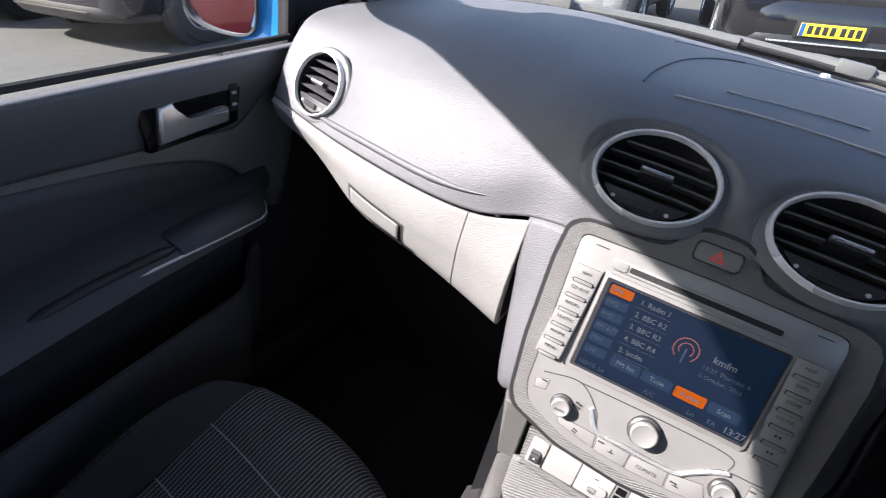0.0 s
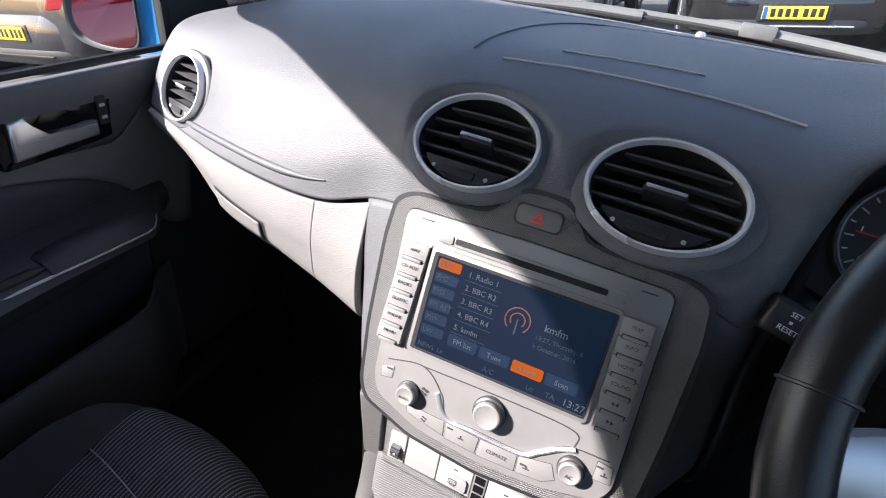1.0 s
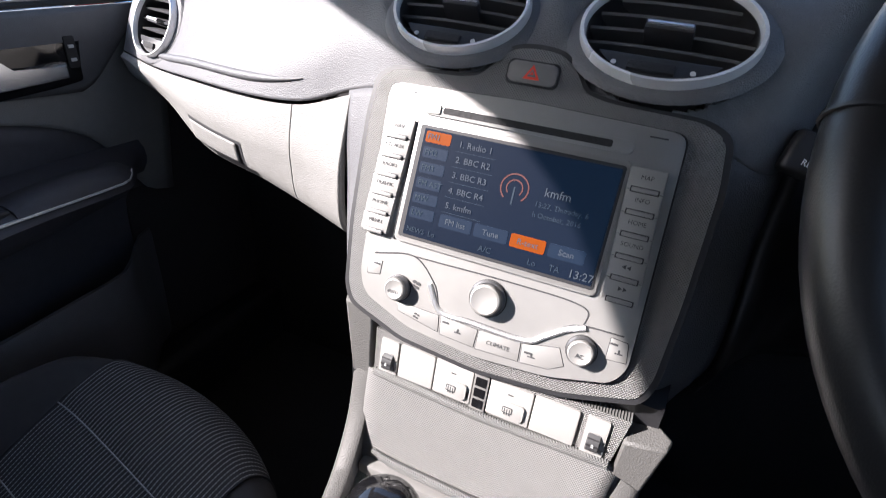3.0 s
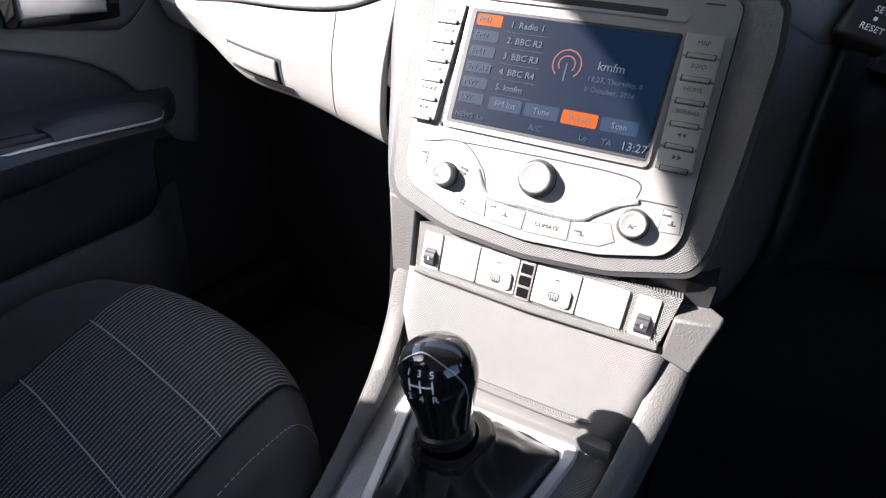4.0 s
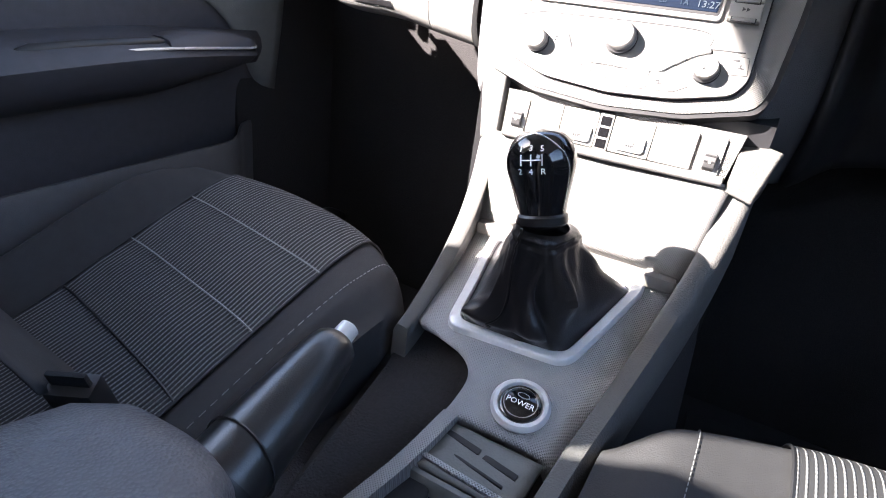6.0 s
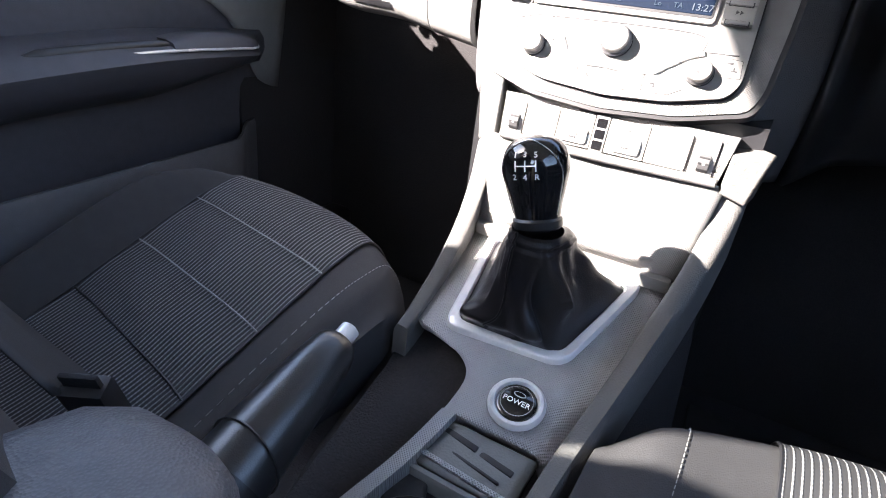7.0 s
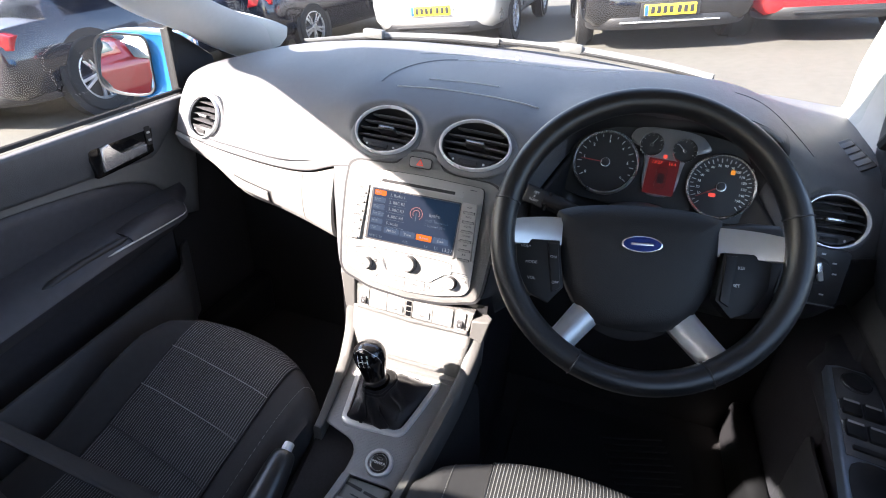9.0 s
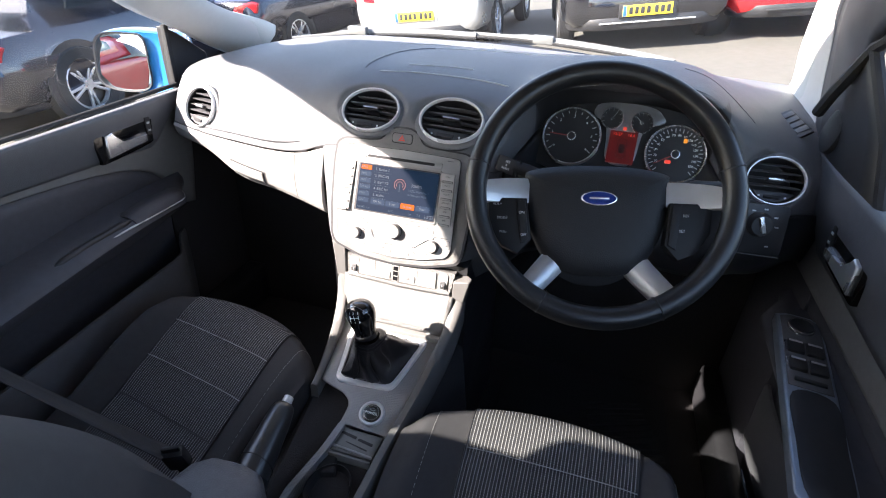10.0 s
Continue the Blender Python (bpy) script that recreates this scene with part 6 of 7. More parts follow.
wpart("roof_side", loft(rings), M_TRIMGR, shell, "pale grey pillar and roof rail trim", angle=60)
# black sail panels between pillar and window
def sail(pts, out):
    bm = bmesh.new()
    a = [bm.verts.new(p) for p in pts]
    b = [bm.verts.new(Vector(p) + Vector((out, 0, 0))) for p in pts]
    bm.faces.new(a); bm.faces.new(b[::-1])
    n = len(pts)
    for i in range(n):
        bm.faces.new((a[i], b[i], b[(i + 1) % n], a[(i + 1) % n]))
    wpart("sail_panel", bm, M_BLACK, shell, "black mirror sail panel", bevel=0.003)


sail([(-0.668, y, z) for y, z in ((0.302, 0.905), (0.44, 0.905), (0.43, 0.965), (0.345, 1.02), (0.302, 1.04))], -0.02)
# driver side: black door frame and sail panel between the pillar and the glass
rows = []
for k in spline([(0.722, 0.41, 0.90, 0.722, 0.08, 0.90), (0.716, 0.44, 1.02, 0.704, 0.12, 1.02), (0.694, 0.41, 1.10, 0.686, 0.175, 1.09), (0.668, 0.36, 1.18, 0.676, 0.195, 1.125), (0.654, 0.27, 1.245, 0.662, 0.13, 1.175), (0.642, 0.12, 1.295, 0.647, -0.09, 1.235), (0.63, -0.10, 1.34, 0.632, -0.37, 1.30)], 30):
    a, b = Vector(k[:3]), Vector(k[3:])
    rows.append([a.lerp(b, u) + Vector((-0.006 * math.sin(math.pi * u), 0, 0)) for u in np.linspace(0, 1, 7)])
bm, _ = gridmesh(rows)
thick(wpart("sail_panel", bm, M_BLACK, shell, "black door frame and mirror sail panel"), 0.015, 0)
bm = lathe([(0.046, 0.0), (0.044, 0.008), (0.036, 0.012), (0.0, 0.013)], 32)
bmesh.ops.transform(bm, matrix=pose(0.706, 0.30, 0.985, 0, -84, 0) @ Matrix.Diagonal((0.9, 0.75, 1, 1)), verts=bm.verts)
wpart("sail_speaker", bm, M_RUBBER, shell, "black oval speaker cover")
wpart("window_post", boxb(-0.666, -0.654, 0.290, 0.304, 0.90, 1.045, 0.003), M_RUBBER, shell)
wpart("window_post", tube([(0.720, 0.085, 0.92), (0.702, 0.12, 1.02), (0.684, 0.175, 1.09), (0.672, 0.20, 1.13)], 0.009, 8), M_RUBBER, shell)
wpart("door_seal", tube([(0.672 - 0.02 * max(0, (0.2 - y)), y, z - 0.006) for y, z in ROOFLINE_R[2:9]], 0.010, 8), M_RUBBER, shell, "black rubber door seal")
dm_x = Vector((0.028, -0.064, -0.019)).normalized()
dm_z = Vector((-0.40, -0.35, 0.85)); dm_z = (dm_z - dm_x * dm_z.dot(dm_x)).normalized()
DM = Matrix.Translation(Vector((0.660, 0.362, 0.972)) + dm_z * 0.002) @ Matrix((dm_x, -dm_z, dm_x.cross(-dm_z))).transposed().to_4x4() @ Matrix.Scale(0.82, 4)
wpart("demister_frame", boxb(-0.046, 0.046, -0.004, 0.003, -0.017, 0.017, 0.003, m=DM), M_BLACK, shell, "black side demister vent")
for k in range(4):
    wpart("demister_slat", boxb(-0.036 + 0.019 * k, -0.032 + 0.019 * k + 0.010, -0.0065, -0.003, -0.013, 0.013, 0.001, m=DM), M_SLAT, shell)
# roof rails, roof, rear
ROOF_Z = 1.44
# unseen roof front runs low and far forward to keep sun off the dash
rows = []
for y in np.linspace(-2.0, 0.17, 36):
    c = min(0, (y + 0.18) / 1.82)
    f = sstep((y + 0.35) / 0.52)
    rows.append([(0.035 + (0.60 - 0.02 * f) * u, y, ROOF_Z + 0.06 - 0.16 * f + 0.02 * math.sin(-c * 3.1) - (0.075 + 0.05 * f) * abs(u) ** 3 - 0.05 * c * c) for u in np.linspace(-1, 1, 24)])
bm, _ = gridmesh(rows)
thick(wpart("headliner", bm, M_HEAD, shell, "pale cloth headliner, its unseen front stretched to shade the dash"), 0.03, 1)
for sx, xx in ((-1, -0.555), (1, 0.625)):
    # unseen pillar: both edges are drawn to shade gear plate and console
    front = [(-0.36, 0.85), (-0.406, 0.931), (-0.446, 1.0), (-0.502, 1.055), (-0.526, 1.10), (-0.55, 1.16), (-0.62, 1.28), (-0.70, 1.45)]
    rings = []
    for y, z in spline(front, 24):
        y -= 0.45 * (sx > 0)
        yr = -0.45 * (sx > 0) - 0.645 - 0.30 * (z - 0.976)
        xi = xx - sx * (0.045 - 0.02 * (z - 0.85))
        rings.append([(xi, y, z), (xx + sx * 0.02, y - 0.01, z), (xx + sx * 0.02, yr - 0.01, z), (xi, yr, z)])
    wpart("centre_pillar", loft(rings), M_TRIMGR, shell, "unseen grey centre pillar trim, outline set by the console's shade", bevel=0.006)
    wpart("rear_side", boxb(*sorted((xx + sx * 0.05, xx + sx * 0.16)), -2.1, -0.82, 0.2, 0.92, 0.03, 3), M_DOORDK, shell)
    wpart("rear_pillar", boxb(*sorted((xx - sx * 0.03, xx + sx * 0.08)), -2.0, -1.65, 0.9, ROOF_Z + 0.02, 0.03, 3), M_TRIMGR, shell)
# header bar set forward, out of view, as a sun stop for the dash
wpart("windscreen_header", boxb(-0.46, 0.53, 0.11, 0.165, ROOF_Z - 0.135, ROOF_Z - 0.095, 0.015, 3), M_HEAD, shell)
wpart("tailgate", boxb(-0.6, 0.67, -2.12, -2.0, 0.2, 1.0, 0.04, 3), M_DOORDK, shell)
wpart("firewall", boxb(-0.70, 0.77, 0.46, 0.50, 0.18, 0.93, 0.01), M_CARPET, shell)
# left panel made tall to stop sun leaking past the door
wpart("kick_panel", boxb(-0.70, -0.667, 0.20, 0.52, 0.18, 0.895, 0.01), M_CARPET, shell, "black carpeted kick panel")
wpart("kick_panel", boxb(0.735, 0.77, 0.20, 0.48, 0.18, 0.80, 0.01), M_DOORNV, shell)
wpart("sill_trim", boxb(0.690, 0.735, -0.80, 0.46, 0.20, 0.315, 0.02, 3), M_BLACK, shell, "black door sill trim")
wpart("sill_trim", boxb(-0.665, -0.60, -0.80, 0.46, 0.20, 0.335, 0.02, 3), M_BLACK, shell)

# strip added out of view to stop sun leaking past the roof edge
for sx, line, xm in ((-1, ROOFLINE, 0.600), (1, ROOFLINE_R, 0.655)):
    strip = []
    for r in rows:
        y = r[0][1]
        z = float(spline([(-p[0], p[1]) for p in line], 0, [-y])[0][1])
        ed = r[0] if sx < 0 else r[-1]
        x = sx * (xm - 0.06 * sstep((-y - 0.05) / 0.35))
        strip.append([(x + sx * 0.012, y, z + 0.035), (x + sx * 0.02, y, (z + ed[2]) / 2 + 0.03), (ed[0] - sx * 0.03, y, max(ed[2], z + 0.05) + 0.004)])
    sb, _ = gridmesh(strip)
    thick(wpart("cant_rail", sb, M_HEAD, shell, "pale strip closing the unseen roof edge against sun"), 0.006, 1 if sx > 0 else -1)
bm, _ = gridmesh([[(x, y, z + 0.036) for x, y, z in r] for r in rows])
thick(wpart("roof_skin", bm, M_BLUEPAINT, shell, "bright blue roof skin"), 0.012, 1)
for sx in (-1, 1):
    ring = []
    for y, zt, w in ((0.36, 0.86, 0.0), (0.7, 0.87, 0.0), (1.2, 0.82, -0.01), (1.6, 0.72, -0.05), (1.88, 0.60, -0.14)):
        x = 0.035 + sx * (0.845 + w)
        ring.append([(x - sx * 0.10, y, zt + 0.03), (x - sx * 0.03, y, zt), (x, y, zt - 0.10), (x, y, 0.45), (x - sx * 0.02, y, 0.22), (x - sx * 0.12, y, 0.22)])
    wpart("front_wing", loft(ring), M_BLUEPAINT, shell, "bright blue front wing", angle=50)
    wpart("rear_quarter", boxb(*sorted((0.035 + sx * 0.72, 0.035 + sx * 0.83)), -2.15, -0.80, 0.22, 0.86, 0.05, 3), M_BLUEPAINT, shell, "bright blue rear side")
    for y in (1.15, -1.45):
        wpart("road_wheel", lathe([(0.0, 0.05), (0.19, 0.06), (0.21, 0.10), (0.30, 0.10), (0.315, 0.06), (0.315, -0.08), (0.29, -0.10), (0.0, -0.10)], 36, pose(0.035 + sx * 0.76, y, 0.315, 0, sx * 90, 0)), M_RUBBER, shell, "black road wheel")
wpart("front_bumper", boxb(-0.68, 0.75, 1.78, 2.0, 0.24, 0.62, 0.07, 4), M_BLUEPAINT, shell, "bright blue front bumper")

floor = tagged(part("floor", boxb(-0.70, 0.77, -2.05, 0.50, 0.17, 0.20, 0.0), M_CARPET), "black carpeted car floor", "floor", kind="structure")
rear_seat = thing("rear_seat", "black cloth rear bench behind the front seats", "car seat", pose(0.035, -1.4, 0.2))
wpart("bench", boxb(-0.58, 0.65, -1.75, -1.25, 0.2, 0.52, 0.06, 4), M_CLOTH, rear_seat)
wpart("bench_back", boxb(-0.58, 0.65, -1.95, -1.72, 0.45, 1.02, 0.06, 4), M_CLOTH, rear_seat)
mat_d = thing("floor_mat", "dark rubber floor mat in the driver footwell", "floor mat", pose(0.42, 0.18, 0.2))
wpart("sheet", boxb(0.20, 0.62, -0.05, 0.40, 0.200, 0.210, 0.003), M_RUBBER, mat_d)
for i in range(14):
    wpart("rib", boxb(0.45, 0.60, 0.10 + 0.018 * i, 0.108 + 0.018 * i, 0.209, 0.214, 0.001, m=pose(0.5, 0.2, 0, 0, 0, 18) @ Matrix.Translation((-0.5, -0.2, 0))), M_RUBBER, mat_d)

# glass
windscreen = thing("windscreen", "clear curved windscreen with black edge band", "windscreen", pose(0.035, 0.6, 0.98), kind="structure")
rows = []
for u in np.linspace(-1, 1, 24):
    foot = Vector((0.035 + 0.68 * u, 0.80 - 0.26 * u * u, 0.985 - 0.03 * u * u))
    head = Vector((0.035 + 0.56 * u, 0.18 - 0.03 * u * u, ROOF_Z - 0.115 - 0.10 * u * u))
    rows.append([foot.lerp(head, v) + Vector((0, 0.03, 0.03)) * math.sin(v * math.pi) for v in np.linspace(0, 1, 14)])
bm, _ = gridmesh(rows)
g = wpart("glass", bm, M_GLASS, windscreen)
g.visible_shadow = False
wpart("edge_band", tube([r[0] + Vector((0, 0.004, 0.002)) for r in rows], 0.007, 8), M_GLOSS, windscreen, "black bonded edge")
scuttle = thing("scuttle_panel", "grey plastic scuttle below the windscreen", "trim", pose(0.035, 0.9, 0.95))
sc = [[(0.035 + 0.74 * u, 0.815 - 0.27 * u * u + 0.16 * v, 0.975 - 0.03 * u * u - 0.03 * v) for v in (0, 0.3, 0.7, 1.0)] for u in np.linspace(-1, 1, 30)]
bm, _ = gridmesh(sc)
thick(wpart("panel", bm, mat("scuttle_grey", (0.055, 0.055, 0.054), 0.7, grain=("noise", 300, 0.3)), scuttle), 0.01, 1)
bonnet = thing("bonnet", "bright blue bonnet beyond the windscreen", "bonnet", pose(0.035, 1.4, 0.8))
rows = [[(0.035 + 0.76 * u, 0.965 - 0.27 * u * u + 0.95 * v, 0.945 - 0.04 * u * u - 0.18 * v - 0.10 * v * v) for v in np.linspace(0, 1, 10)] for u in np.linspace(-1, 1, 24)]
bm, _ = gridmesh(rows)
thick(wpart("panel", bm, M_BLUEPAINT, bonnet), 0.015, 1)


def wiper(pts, block, label):
    w = thing("wiper", label, "wiper", Matrix.Translation(pts[len(pts) // 2]), group="windscreen wipers")
    p = [Vector(q) for q in spline(pts, 16)]
    wpart("arm", tube(p, [0.007 + 0.004 * (i > 3) for i in range(16)], 8), mat("wiper_grey", (0.12, 0.12, 0.117), 0.6), w, "weathered grey arm")
    wpart("blade", tube([q + Vector((0, -0.014, -0.004)) for q in p], 0.004, 6), M_RUBBER, w)
    b = Vector(block)
    wpart("joint_block", boxb(b.x - 0.028, b.x + 0.028, b.y - 0.012, b.y + 0.012, b.z - 0.006, b.z + 0.016, 0.004), mat("wiper_block", (0.13, 0.13, 0.127), 0.5), w)
    return w


wiper([(-0.56, 0.665, 0.972), (-0.40, 0.745, 0.990), (-0.2, 0.80, 1.000), (-0.06, 0.815, 1.002)], (-0.39, 0.74, 0.995), "weathered grey windscreen wiper parked low")
wiper([(-0.07, 0.825, 1.006), (0.12, 0.83, 1.006), (0.35, 0.79, 1.000), (0.47, 0.75, 0.992)], (0.13, 0.82, 1.004), "weathered grey windscreen wiper parked low")
for sx, xx in ((-1, -0.668), (1, 0.738)):
    wnd = thing("door_window", "clear door window glass", "window", pose(xx, -0.2, 0.9), kind="structure")
    bm = bmesh.new()
    yf = 0.30 if sx < 0 else 0.11
    q = [(xx, yf, 0.90), (xx, -0.74, 0.885), (xx - sx * 0.10, -0.72, ROOF_Z), (xx - sx * 0.09, -0.16, ROOF_Z - 0.02), (xx - sx * 0.02, yf, 1.06 if sx < 0 else 1.15)]
    bm.faces.new([bm.verts.new(p) for p in q])
    g = wpart("glass", bm, M_GLASS, wnd, smooth=False)
    g.visible_shadow = False

# unseen panes; their tint is added to dim sun on the driver seat
M_TINT = glass_mat("tinted_glass", (0.50, 0.53, 0.52))
for sx, xx in ((-1, -0.655), (1, 0.725)):
    wnd = thing("rear_door_window", "unseen rear door glass, tinted to dim sun on the driver seat", "window", pose(xx, -1.1, 0.9), kind="structure")
    bm = bmesh.new()
    yf = -0.62 if sx < 0 else -1.05
    q = [(xx, yf, 0.885), (xx, -1.68, 0.90), (xx - sx * 0.09, -1.68, ROOF_Z - 0.03), (xx - sx * 0.10, yf - 0.08, ROOF_Z)]
    bm.faces.new([bm.verts.new(p) for p in q])
    wpart("glass", bm, M_TINT, wnd, smooth=False)

# ---- door mirror ----
mir = thing("door_mirror", "blue door mirror on the passenger side", "mirror", pose(-0.772, 0.315, 0.950, 0, 0, 0))
sh = [(-0.115, -0.055), (-0.118, 0.0), (-0.105, 0.045), (-0.06, 0.066), (0.03, 0.072), (0.095, 0.066), (0.105, 0.0), (0.10, -0.052), (0.04, -0.072), (-0.06, -0.074)]
sp = smoothpoly(sh, 5)
rows = [[(x * s, y, z * s) for x, z in sp] for s, y in ((0.05, -0.002), (0.90, -0.003), (0.97, -0.006), (1.0, 0.0), (1.02, 0.02), (0.98, 0.07), (0.85, 0.11), (0.5, 0.14), (0.05, 0.148))]
bm, _ = gridmesh(rows, True)
MM = pose(0, 0, 0, -1, 3, 10) @ Matrix.Diagonal((0.90, 1.0, 1.0, 1))
part("housing", bm, M_BLUEPAINT, mir, "bright blue painted housing", m=MM)
rows = [[(x * s, y, z * s) for x, z in sp] for s, y in ((0.99, -0.010), (0.98, -0.014), (0.93, -0.013), (0.92, -0.002))]
bm, _ = gridmesh(rows, True)
MG = MM @ Matrix.Translation((-0.034, 0, -0.002)) @ Matrix.Diagonal((0.70, 1.0, 0.96, 1))
part("rim", bm, M_BLACK, mir, "black rim", m=MG)
bm = prism([(x * 0.925, z * 0.925) for x, z in sp], -0.008, -0.002, 0.001)
part("mirror_glass", bm, M_MIRROR, mir, "mirror glass", m=MG)
part("foot", boxb(0.05, 0.115, 0.01, 0.09, -0.07, -0.02, 0.012, 3), M_BLACK, mir)

# ---- outside ----
SLOPE = pose(0, 0, 0, math.degrees(math.atan(0.02)), -math.degrees(math.atan(0.14)), 0)


M_ASPH = mat("asphalt", (0.080, 0.076, 0.067), 0.9, grain=("noise", 60, 0.5), var=0.18, vscale=0.8)
bm = bmesh.new()
bmesh.ops.create_grid(bm, x_segments=40, y_segments=40, size=400)
ground = tagged(part("ground", bm, M_ASPH, m=SLOPE), "pale worn asphalt of a car sales yard", "ground", kind="structure")

M_TYRE = mat("tyre", (0.02, 0.02, 0.02), 0.85, grain=("noise", 120, 0.4))
M_RIM = mat("alloy", (0.55, 0.56, 0.58), 0.28, 0.8, var=0.05)
M_CARGLASS = mat("car_glass", (0.015, 0.018, 0.02), 0.05, var=0.0, coat=0.5)
M_TAIL = mat("tail_red", (0.45, 0.015, 0.02), 0.15, var=0.1, coat=1.0)
M_PLATE = mat("plate_yellow", (0.85, 0.62, 0.03), 0.35, var=0.03)
M_PLATEB = mat("plate_blue", (0.02, 0.10, 0.45), 0.35, var=0.0)


def parked_car(m, paint, length, width, height, label, high=False, rim=0.33):
    """A parked car; its rear faces local -y at y = 0, on the ground at z = 0."""
    c = thing("car", label, "car", m, group="parked cars")
    hw = width / 2
    sill, belt_z, top = 0.24, 0.92 if not high else 1.02, height
    # body: stations along the length: y, low z, shoulder z, half width
    st = [(0.0, 0.42, 0.80, 0.80), (0.02, 0.36, 0.88, 0.88), (0.08, 0.30, 0.95, 0.95), (0.30, 0.26, 0.985, 1.0), (0.8, sill, 1.0, 1.0), (2.2, sill, 1.0, 1.0), (length - 1.3, sill, 0.98, 1.0), (length - 0.4, 0.26, 0.86, 0.95), (length - 0.08, 0.34, 0.72, 0.82), (length, 0.42, 0.62, 0.70)]
    rows = []
    for y, lo, sh, w in spline(st, 40):
        shz = belt_z * sh
        W = hw * min(w, 1.0)
        rows.append([(-W * 0.86, y, lo), (-W * 0.97, y, lo + 0.10), (-W, y, (lo + shz) / 2), (-W * 0.985, y, shz - 0.12), (-W * 0.92, y, shz), (-W * 0.5, y, shz + 0.03), (0, y, shz + 0.04), (W * 0.5, y, shz + 0.03), (W * 0.92, y, shz), (W * 0.985, y, shz - 0.12), (W, y, (lo + shz) / 2), (W * 0.97, y, lo + 0.10), (W * 0.86, y, lo)])
    part("body", loft(rows), paint, c, angle=50)
    # cabin
    y0 = 0.12 if high else 0.55
    cab = [(y0, 0.0), (y0 + 0.10, 0.25), (y0 + 0.35, 0.80), (y0 + 0.60, 1.0), (y0 + 1.4, 1.05), (y0 + 2.0, 0.95), (y0 + 2.8, 0.0)]
    rows = []
    for y, k in spline(cab, 30):
        z = belt_z + (top - belt_z) * max(0.0, min(1.0, k))
        w = hw * (0.90 - 0.20 * max(0, k))
        rows.append([(-hw * 0.92, y, belt_z - 0.02), (-w * 1.02, y, (belt_z + z) / 2), (-w * 0.97, y, z - 0.05 * k), (-w * 0.6, y, z), (0, y, z + 0.015), (w * 0.6, y, z), (w * 0.97, y, z - 0.05 * k), (w * 1.02, y, (belt_z + z) / 2), (hw * 0.92, y, belt_z - 0.02)])
    part("cabin", loft(rows), paint, c, angle=50)
    part("rear_window", prism([(-hw * 0.66, belt_z + 0.05), (hw * 0.66, belt_z + 0.05), (hw * 0.55, top - 0.12), (-hw * 0.55, top - 0.12)], -0.01, 0.01, 0.004), M_CARGLASS, c, "dark rear glass", m=pose(0, y0 + 0.02, 0) @ Matrix(((1, 0, 0, 0), (0, 1, 0.85 if not high else 0.45, -(0.85 if not high else 0.45) * belt_z), (0, 0, 1, 0), (0, 0, 0, 1))))
    for sx in (-1, 1):
        part("side_glass", prism([(y0 + 0.45, belt_z + 0.05), (y0 + 2.35, belt_z + 0.04), (y0 + 1.85, top - 0.10), (y0 + 0.75, top - 0.09)], -0.012, 0.012, 0.004), M_CARGLASS, c, "dark side glass", m=Matrix(((0, 1, -0.16 * sx, sx * (hw * 0.93) + 0.16 * sx * belt_z), (1, 0, 0, 0), (0, 0, 1, 0), (0, 0, 0, 1))))
        # lights wrap the corner
        lamp = prism([(-0.20, -0.075), (0.14, -0.06), (0.17, 0.05), (0.10, 0.085), (-0.14, 0.05)], -0.03, 0.10, 0.02, 3)
        part("tail_lamp", lamp, M_TAIL, c, "red tail lamp", m=pose(sx * (hw - 0.16), 0.055, belt_z - 0.14, 0, 0, sx * 26) @ Matrix.Diagonal((sx, 1, 1, 1)))
        part("lamp_white", prism(rrect(-0.09, 0.03, -0.02, 0.012, 0.008), -0.036, 0.0, 0.004), M_WHITE, c, "clear reversing lamp", m=pose(sx * (hw - 0.19), 0.05, belt_z - 0.15, 0, 0, sx * 26))
        for y in (0.85, length - 0.85):
            arch = lathe([(rim * 1.16, -0.10), (rim * 1.16, 0.012), (rim * 0.9, 0.012), (rim * 0.9, -0.1)], 32, pose(sx * (hw - 0.02), y, rim, 0, sx * 90, 0))
            part("wheel_arch", arch, M_BLACK, c)
            w = part("wheel", lathe([(rim * 0.66, -0.10), (rim * 0.92, -0.105), (rim, -0.075), (rim, 0.075), (rim * 0.94, 0.10), (rim * 0.68, 0.095), (rim * 0.66, 0.03)], 36), M_TYRE, c, "black tyre", m=pose(sx * (hw - 0.09), y, rim, 0, sx * 90, 0))
            part("rim", lathe([(rim * 0.67, 0.06), (rim * 0.67, 0.085), (rim * 0.62, 0.088), (rim * 0.60, 0.05)], 36), M_RIM, w)
            part("brake", lathe([(0.0, 0.02), (rim * 0.6, 0.02)], 24), M_BLACK, w)
            for k in range(5):
                for dv in (-9, 9):
                    part("spoke", boxb(rim * 0.08, rim * 0.64, -0.014, 0.014, 0.055, 0.082, 0.006, m=pose(0, 0, 0, 0, 0, 72 * k + dv)), M_RIM, w)
            part("hub", lathe([(rim * 0.16, 0.05), (rim * 0.15, 0.088), (0, 0.09)], 20), M_RIM, w)
    rows = []
    for u in np.linspace(-1, 1, 25):
        bx, by = hw * 0.97 * math.sin(u * math.pi / 2), 0.42 * (1 - math.cos(u * math.pi / 2)) ** 1.6
        rows.append([(bx, by + 0.10, 0.36), (bx * 0.98, by - 0.03, 0.35), (bx, by - 0.055, 0.42), (bx, by - 0.055, 0.58), (bx * 0.98, by - 0.02, 0.66), (bx * 0.95, by + 0.12, 0.68)])
    part("bumper", loft(rows), paint, c, angle=50)
    rows = [[(x * 0.95, y + 0.012, (z - 0.36) * 0.55 + 0.25) for x, y, z in r] for r in rows]
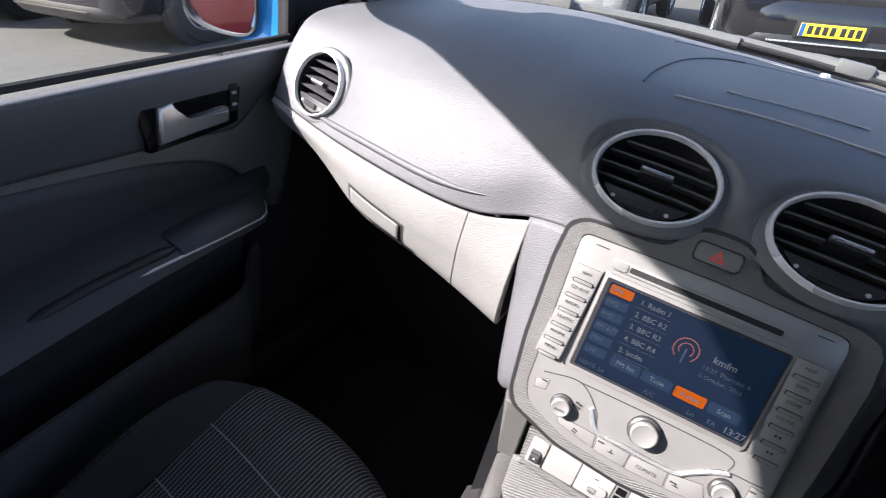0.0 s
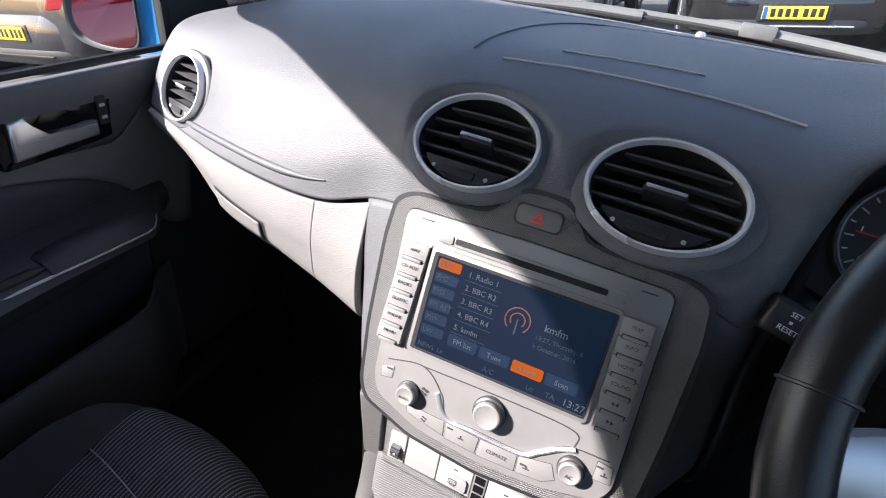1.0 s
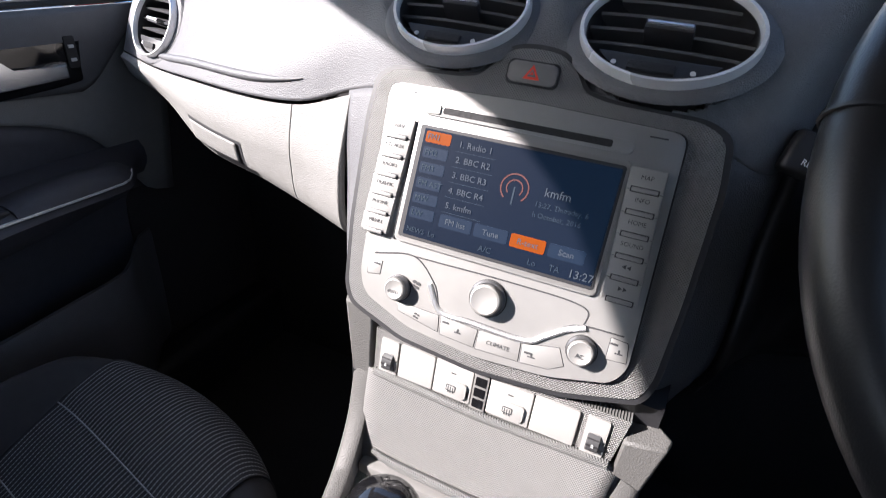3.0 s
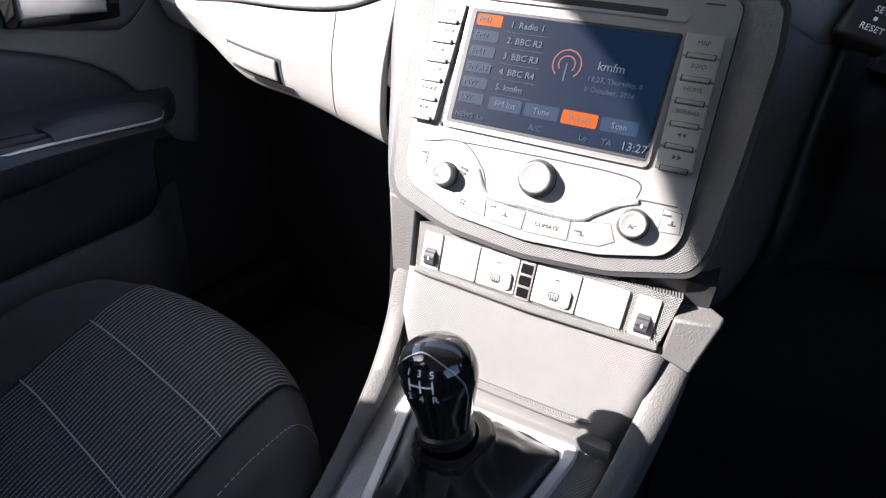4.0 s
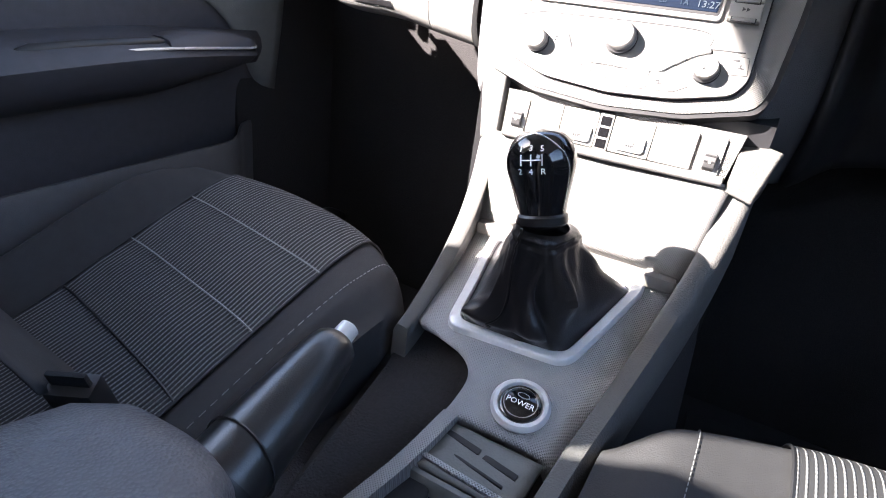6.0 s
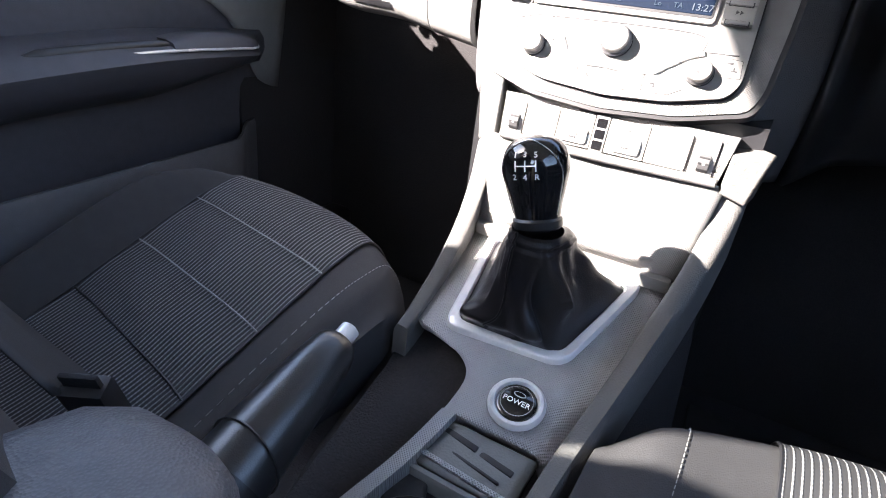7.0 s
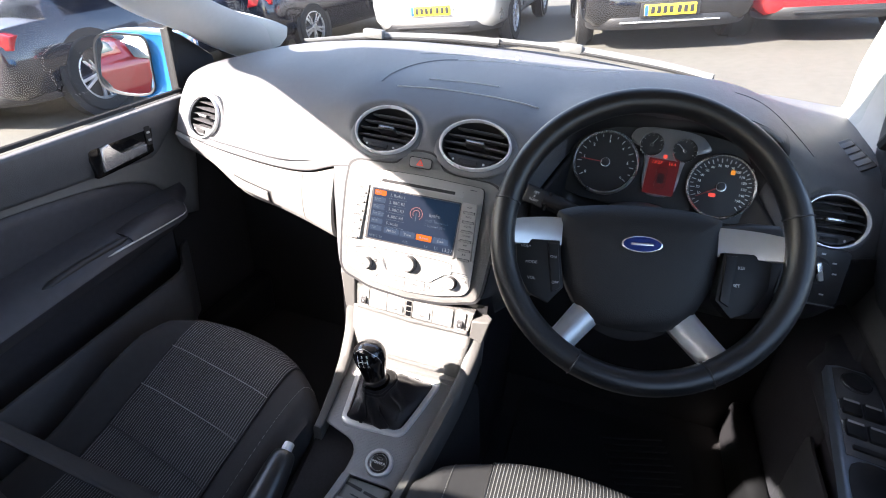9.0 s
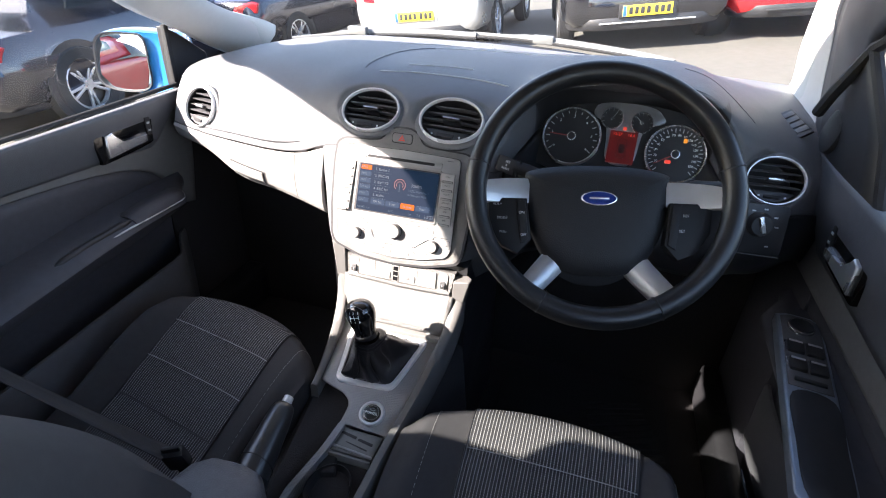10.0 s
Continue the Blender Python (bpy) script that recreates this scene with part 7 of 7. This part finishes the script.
    part("lower_bumper", loft(rows), M_BLACK, c, "black lower bumper", angle=50)
    part("bumper_strip", boxb(-hw * 0.55, hw * 0.55, -0.062, -0.03, 0.315, 0.33, 0.004), M_CHROME if high else M_BLACK, c)
    pz = 0.46 if not high else 0.385
    part("plate_bay", boxb(-0.30, 0.30, -0.062, 0.10, pz - 0.02, pz + 0.13, 0.015, 2), M_BLACK if high else paint, c)
    pl = part("number_plate", boxb(-0.26, 0.26, -0.074, -0.055, pz, pz + 0.111, 0.003), M_PLATE, c, "yellow plate with plain bars")
    part("plate_band", boxb(-0.258, -0.222, -0.076, -0.06, pz + 0.003, pz + 0.108, 0.001), M_PLATEB, pl)
    for k in range(7):
        x = -0.195 + 0.062 * k + (0.02 if k > 3 else 0)
        part("plate_bar", boxb(x, x + 0.040, -0.0758, -0.06, pz + 0.020, pz + 0.092, 0.001), M_BLACK, pl)
    part("badge", lathe([(0.045, 0.0), (0.045, 0.006), (0, 0.008)], 24, pose(0, -0.005 if high else 0.03, 0.80, 90, 0, 0)), M_CHROME, c)
    part("chrome_bar", boxb(-hw * 0.55, hw * 0.55, -0.004 if high else 0.02, 0.06, 0.735, 0.752, 0.005), M_CHROME, c)
    return c


def at(x, y, yaw=0):
    return SLOPE @ pose(x, y, 0, 0, 0, yaw)


P_DARK = mat("dark_grey_paint", (0.020, 0.019, 0.026), 0.22, 0.15, var=0.08, coat=1.0)
P_BLACK = mat("black_paint", (0.012, 0.012, 0.014), 0.15, 0.2, var=0.08, coat=1.0)
P_SILVER = mat("silver_car_paint", (0.52, 0.52, 0.52), 0.3, 0.6, var=0.05, coat=1.0)
P_RED = mat("red_paint", (0.50, 0.015, 0.02), 0.2, 0.1, var=0.05, coat=1.0)
P_NAVY = mat("navy_paint", (0.03, 0.10, 0.30), 0.22, 0.4, var=0.06, coat=1.0)
parked_car(at(-5.6, 2.6, 2), P_DARK, 4.9, 1.95, 1.52, "dark grey saloon parked with its rear towards the lane", False, 0.37)
parked_car(at(-7.9, 2.2, 5), P_NAVY, 4.3, 1.8, 1.48, "dark blue hatchback parked beside the grey saloon")
parked_car(at(0.72, 6.0, 8), P_BLACK, 4.3, 1.85, 1.66, "black tall car parked with its rear towards the lane", True, 0.34)
parked_car(at(-2.05, 6.2, 0), P_SILVER, 4.2, 1.78, 1.48, "silver hatchback parked with its rear towards the lane")
parked_car(at(-5.0, 5.85, -8), P_DARK, 4.5, 1.8, 1.46, "dark grey hatchback parked in the row ahead")
parked_car(at(2.42, 6.25, 2), P_RED, 4.0, 1.75, 1.50, "red hatchback parked at the end of the row")
parked_car(at(-3.3, -1.2, 186), P_RED, 4.4, 1.85, 1.95, "red tall van parked behind beside the lane", True, 0.34)
parked_car(at(-4.4, -7.5, 200), mat("white_paint", (0.75, 0.75, 0.75), 0.3, var=0.03, coat=1.0), 4.2, 1.8, 1.5, "white car parked behind")
hall = thing("showroom", "pale showroom building far behind the yard", "building", at(0, 24, 0))
part("wall", boxb(-30, 30, 0, 8, 0, 6, 0.05), mat("hall_wall", (0.5, 0.5, 0.5), 0.8, var=0.1, vscale=0.5), hall)
for k in range(14):
    part("window", boxb(-28 + 4 * k, -25 + 4 * k, -0.05, 0.1, 0.4, 3.6, 0.02), M_CARGLASS, hall)
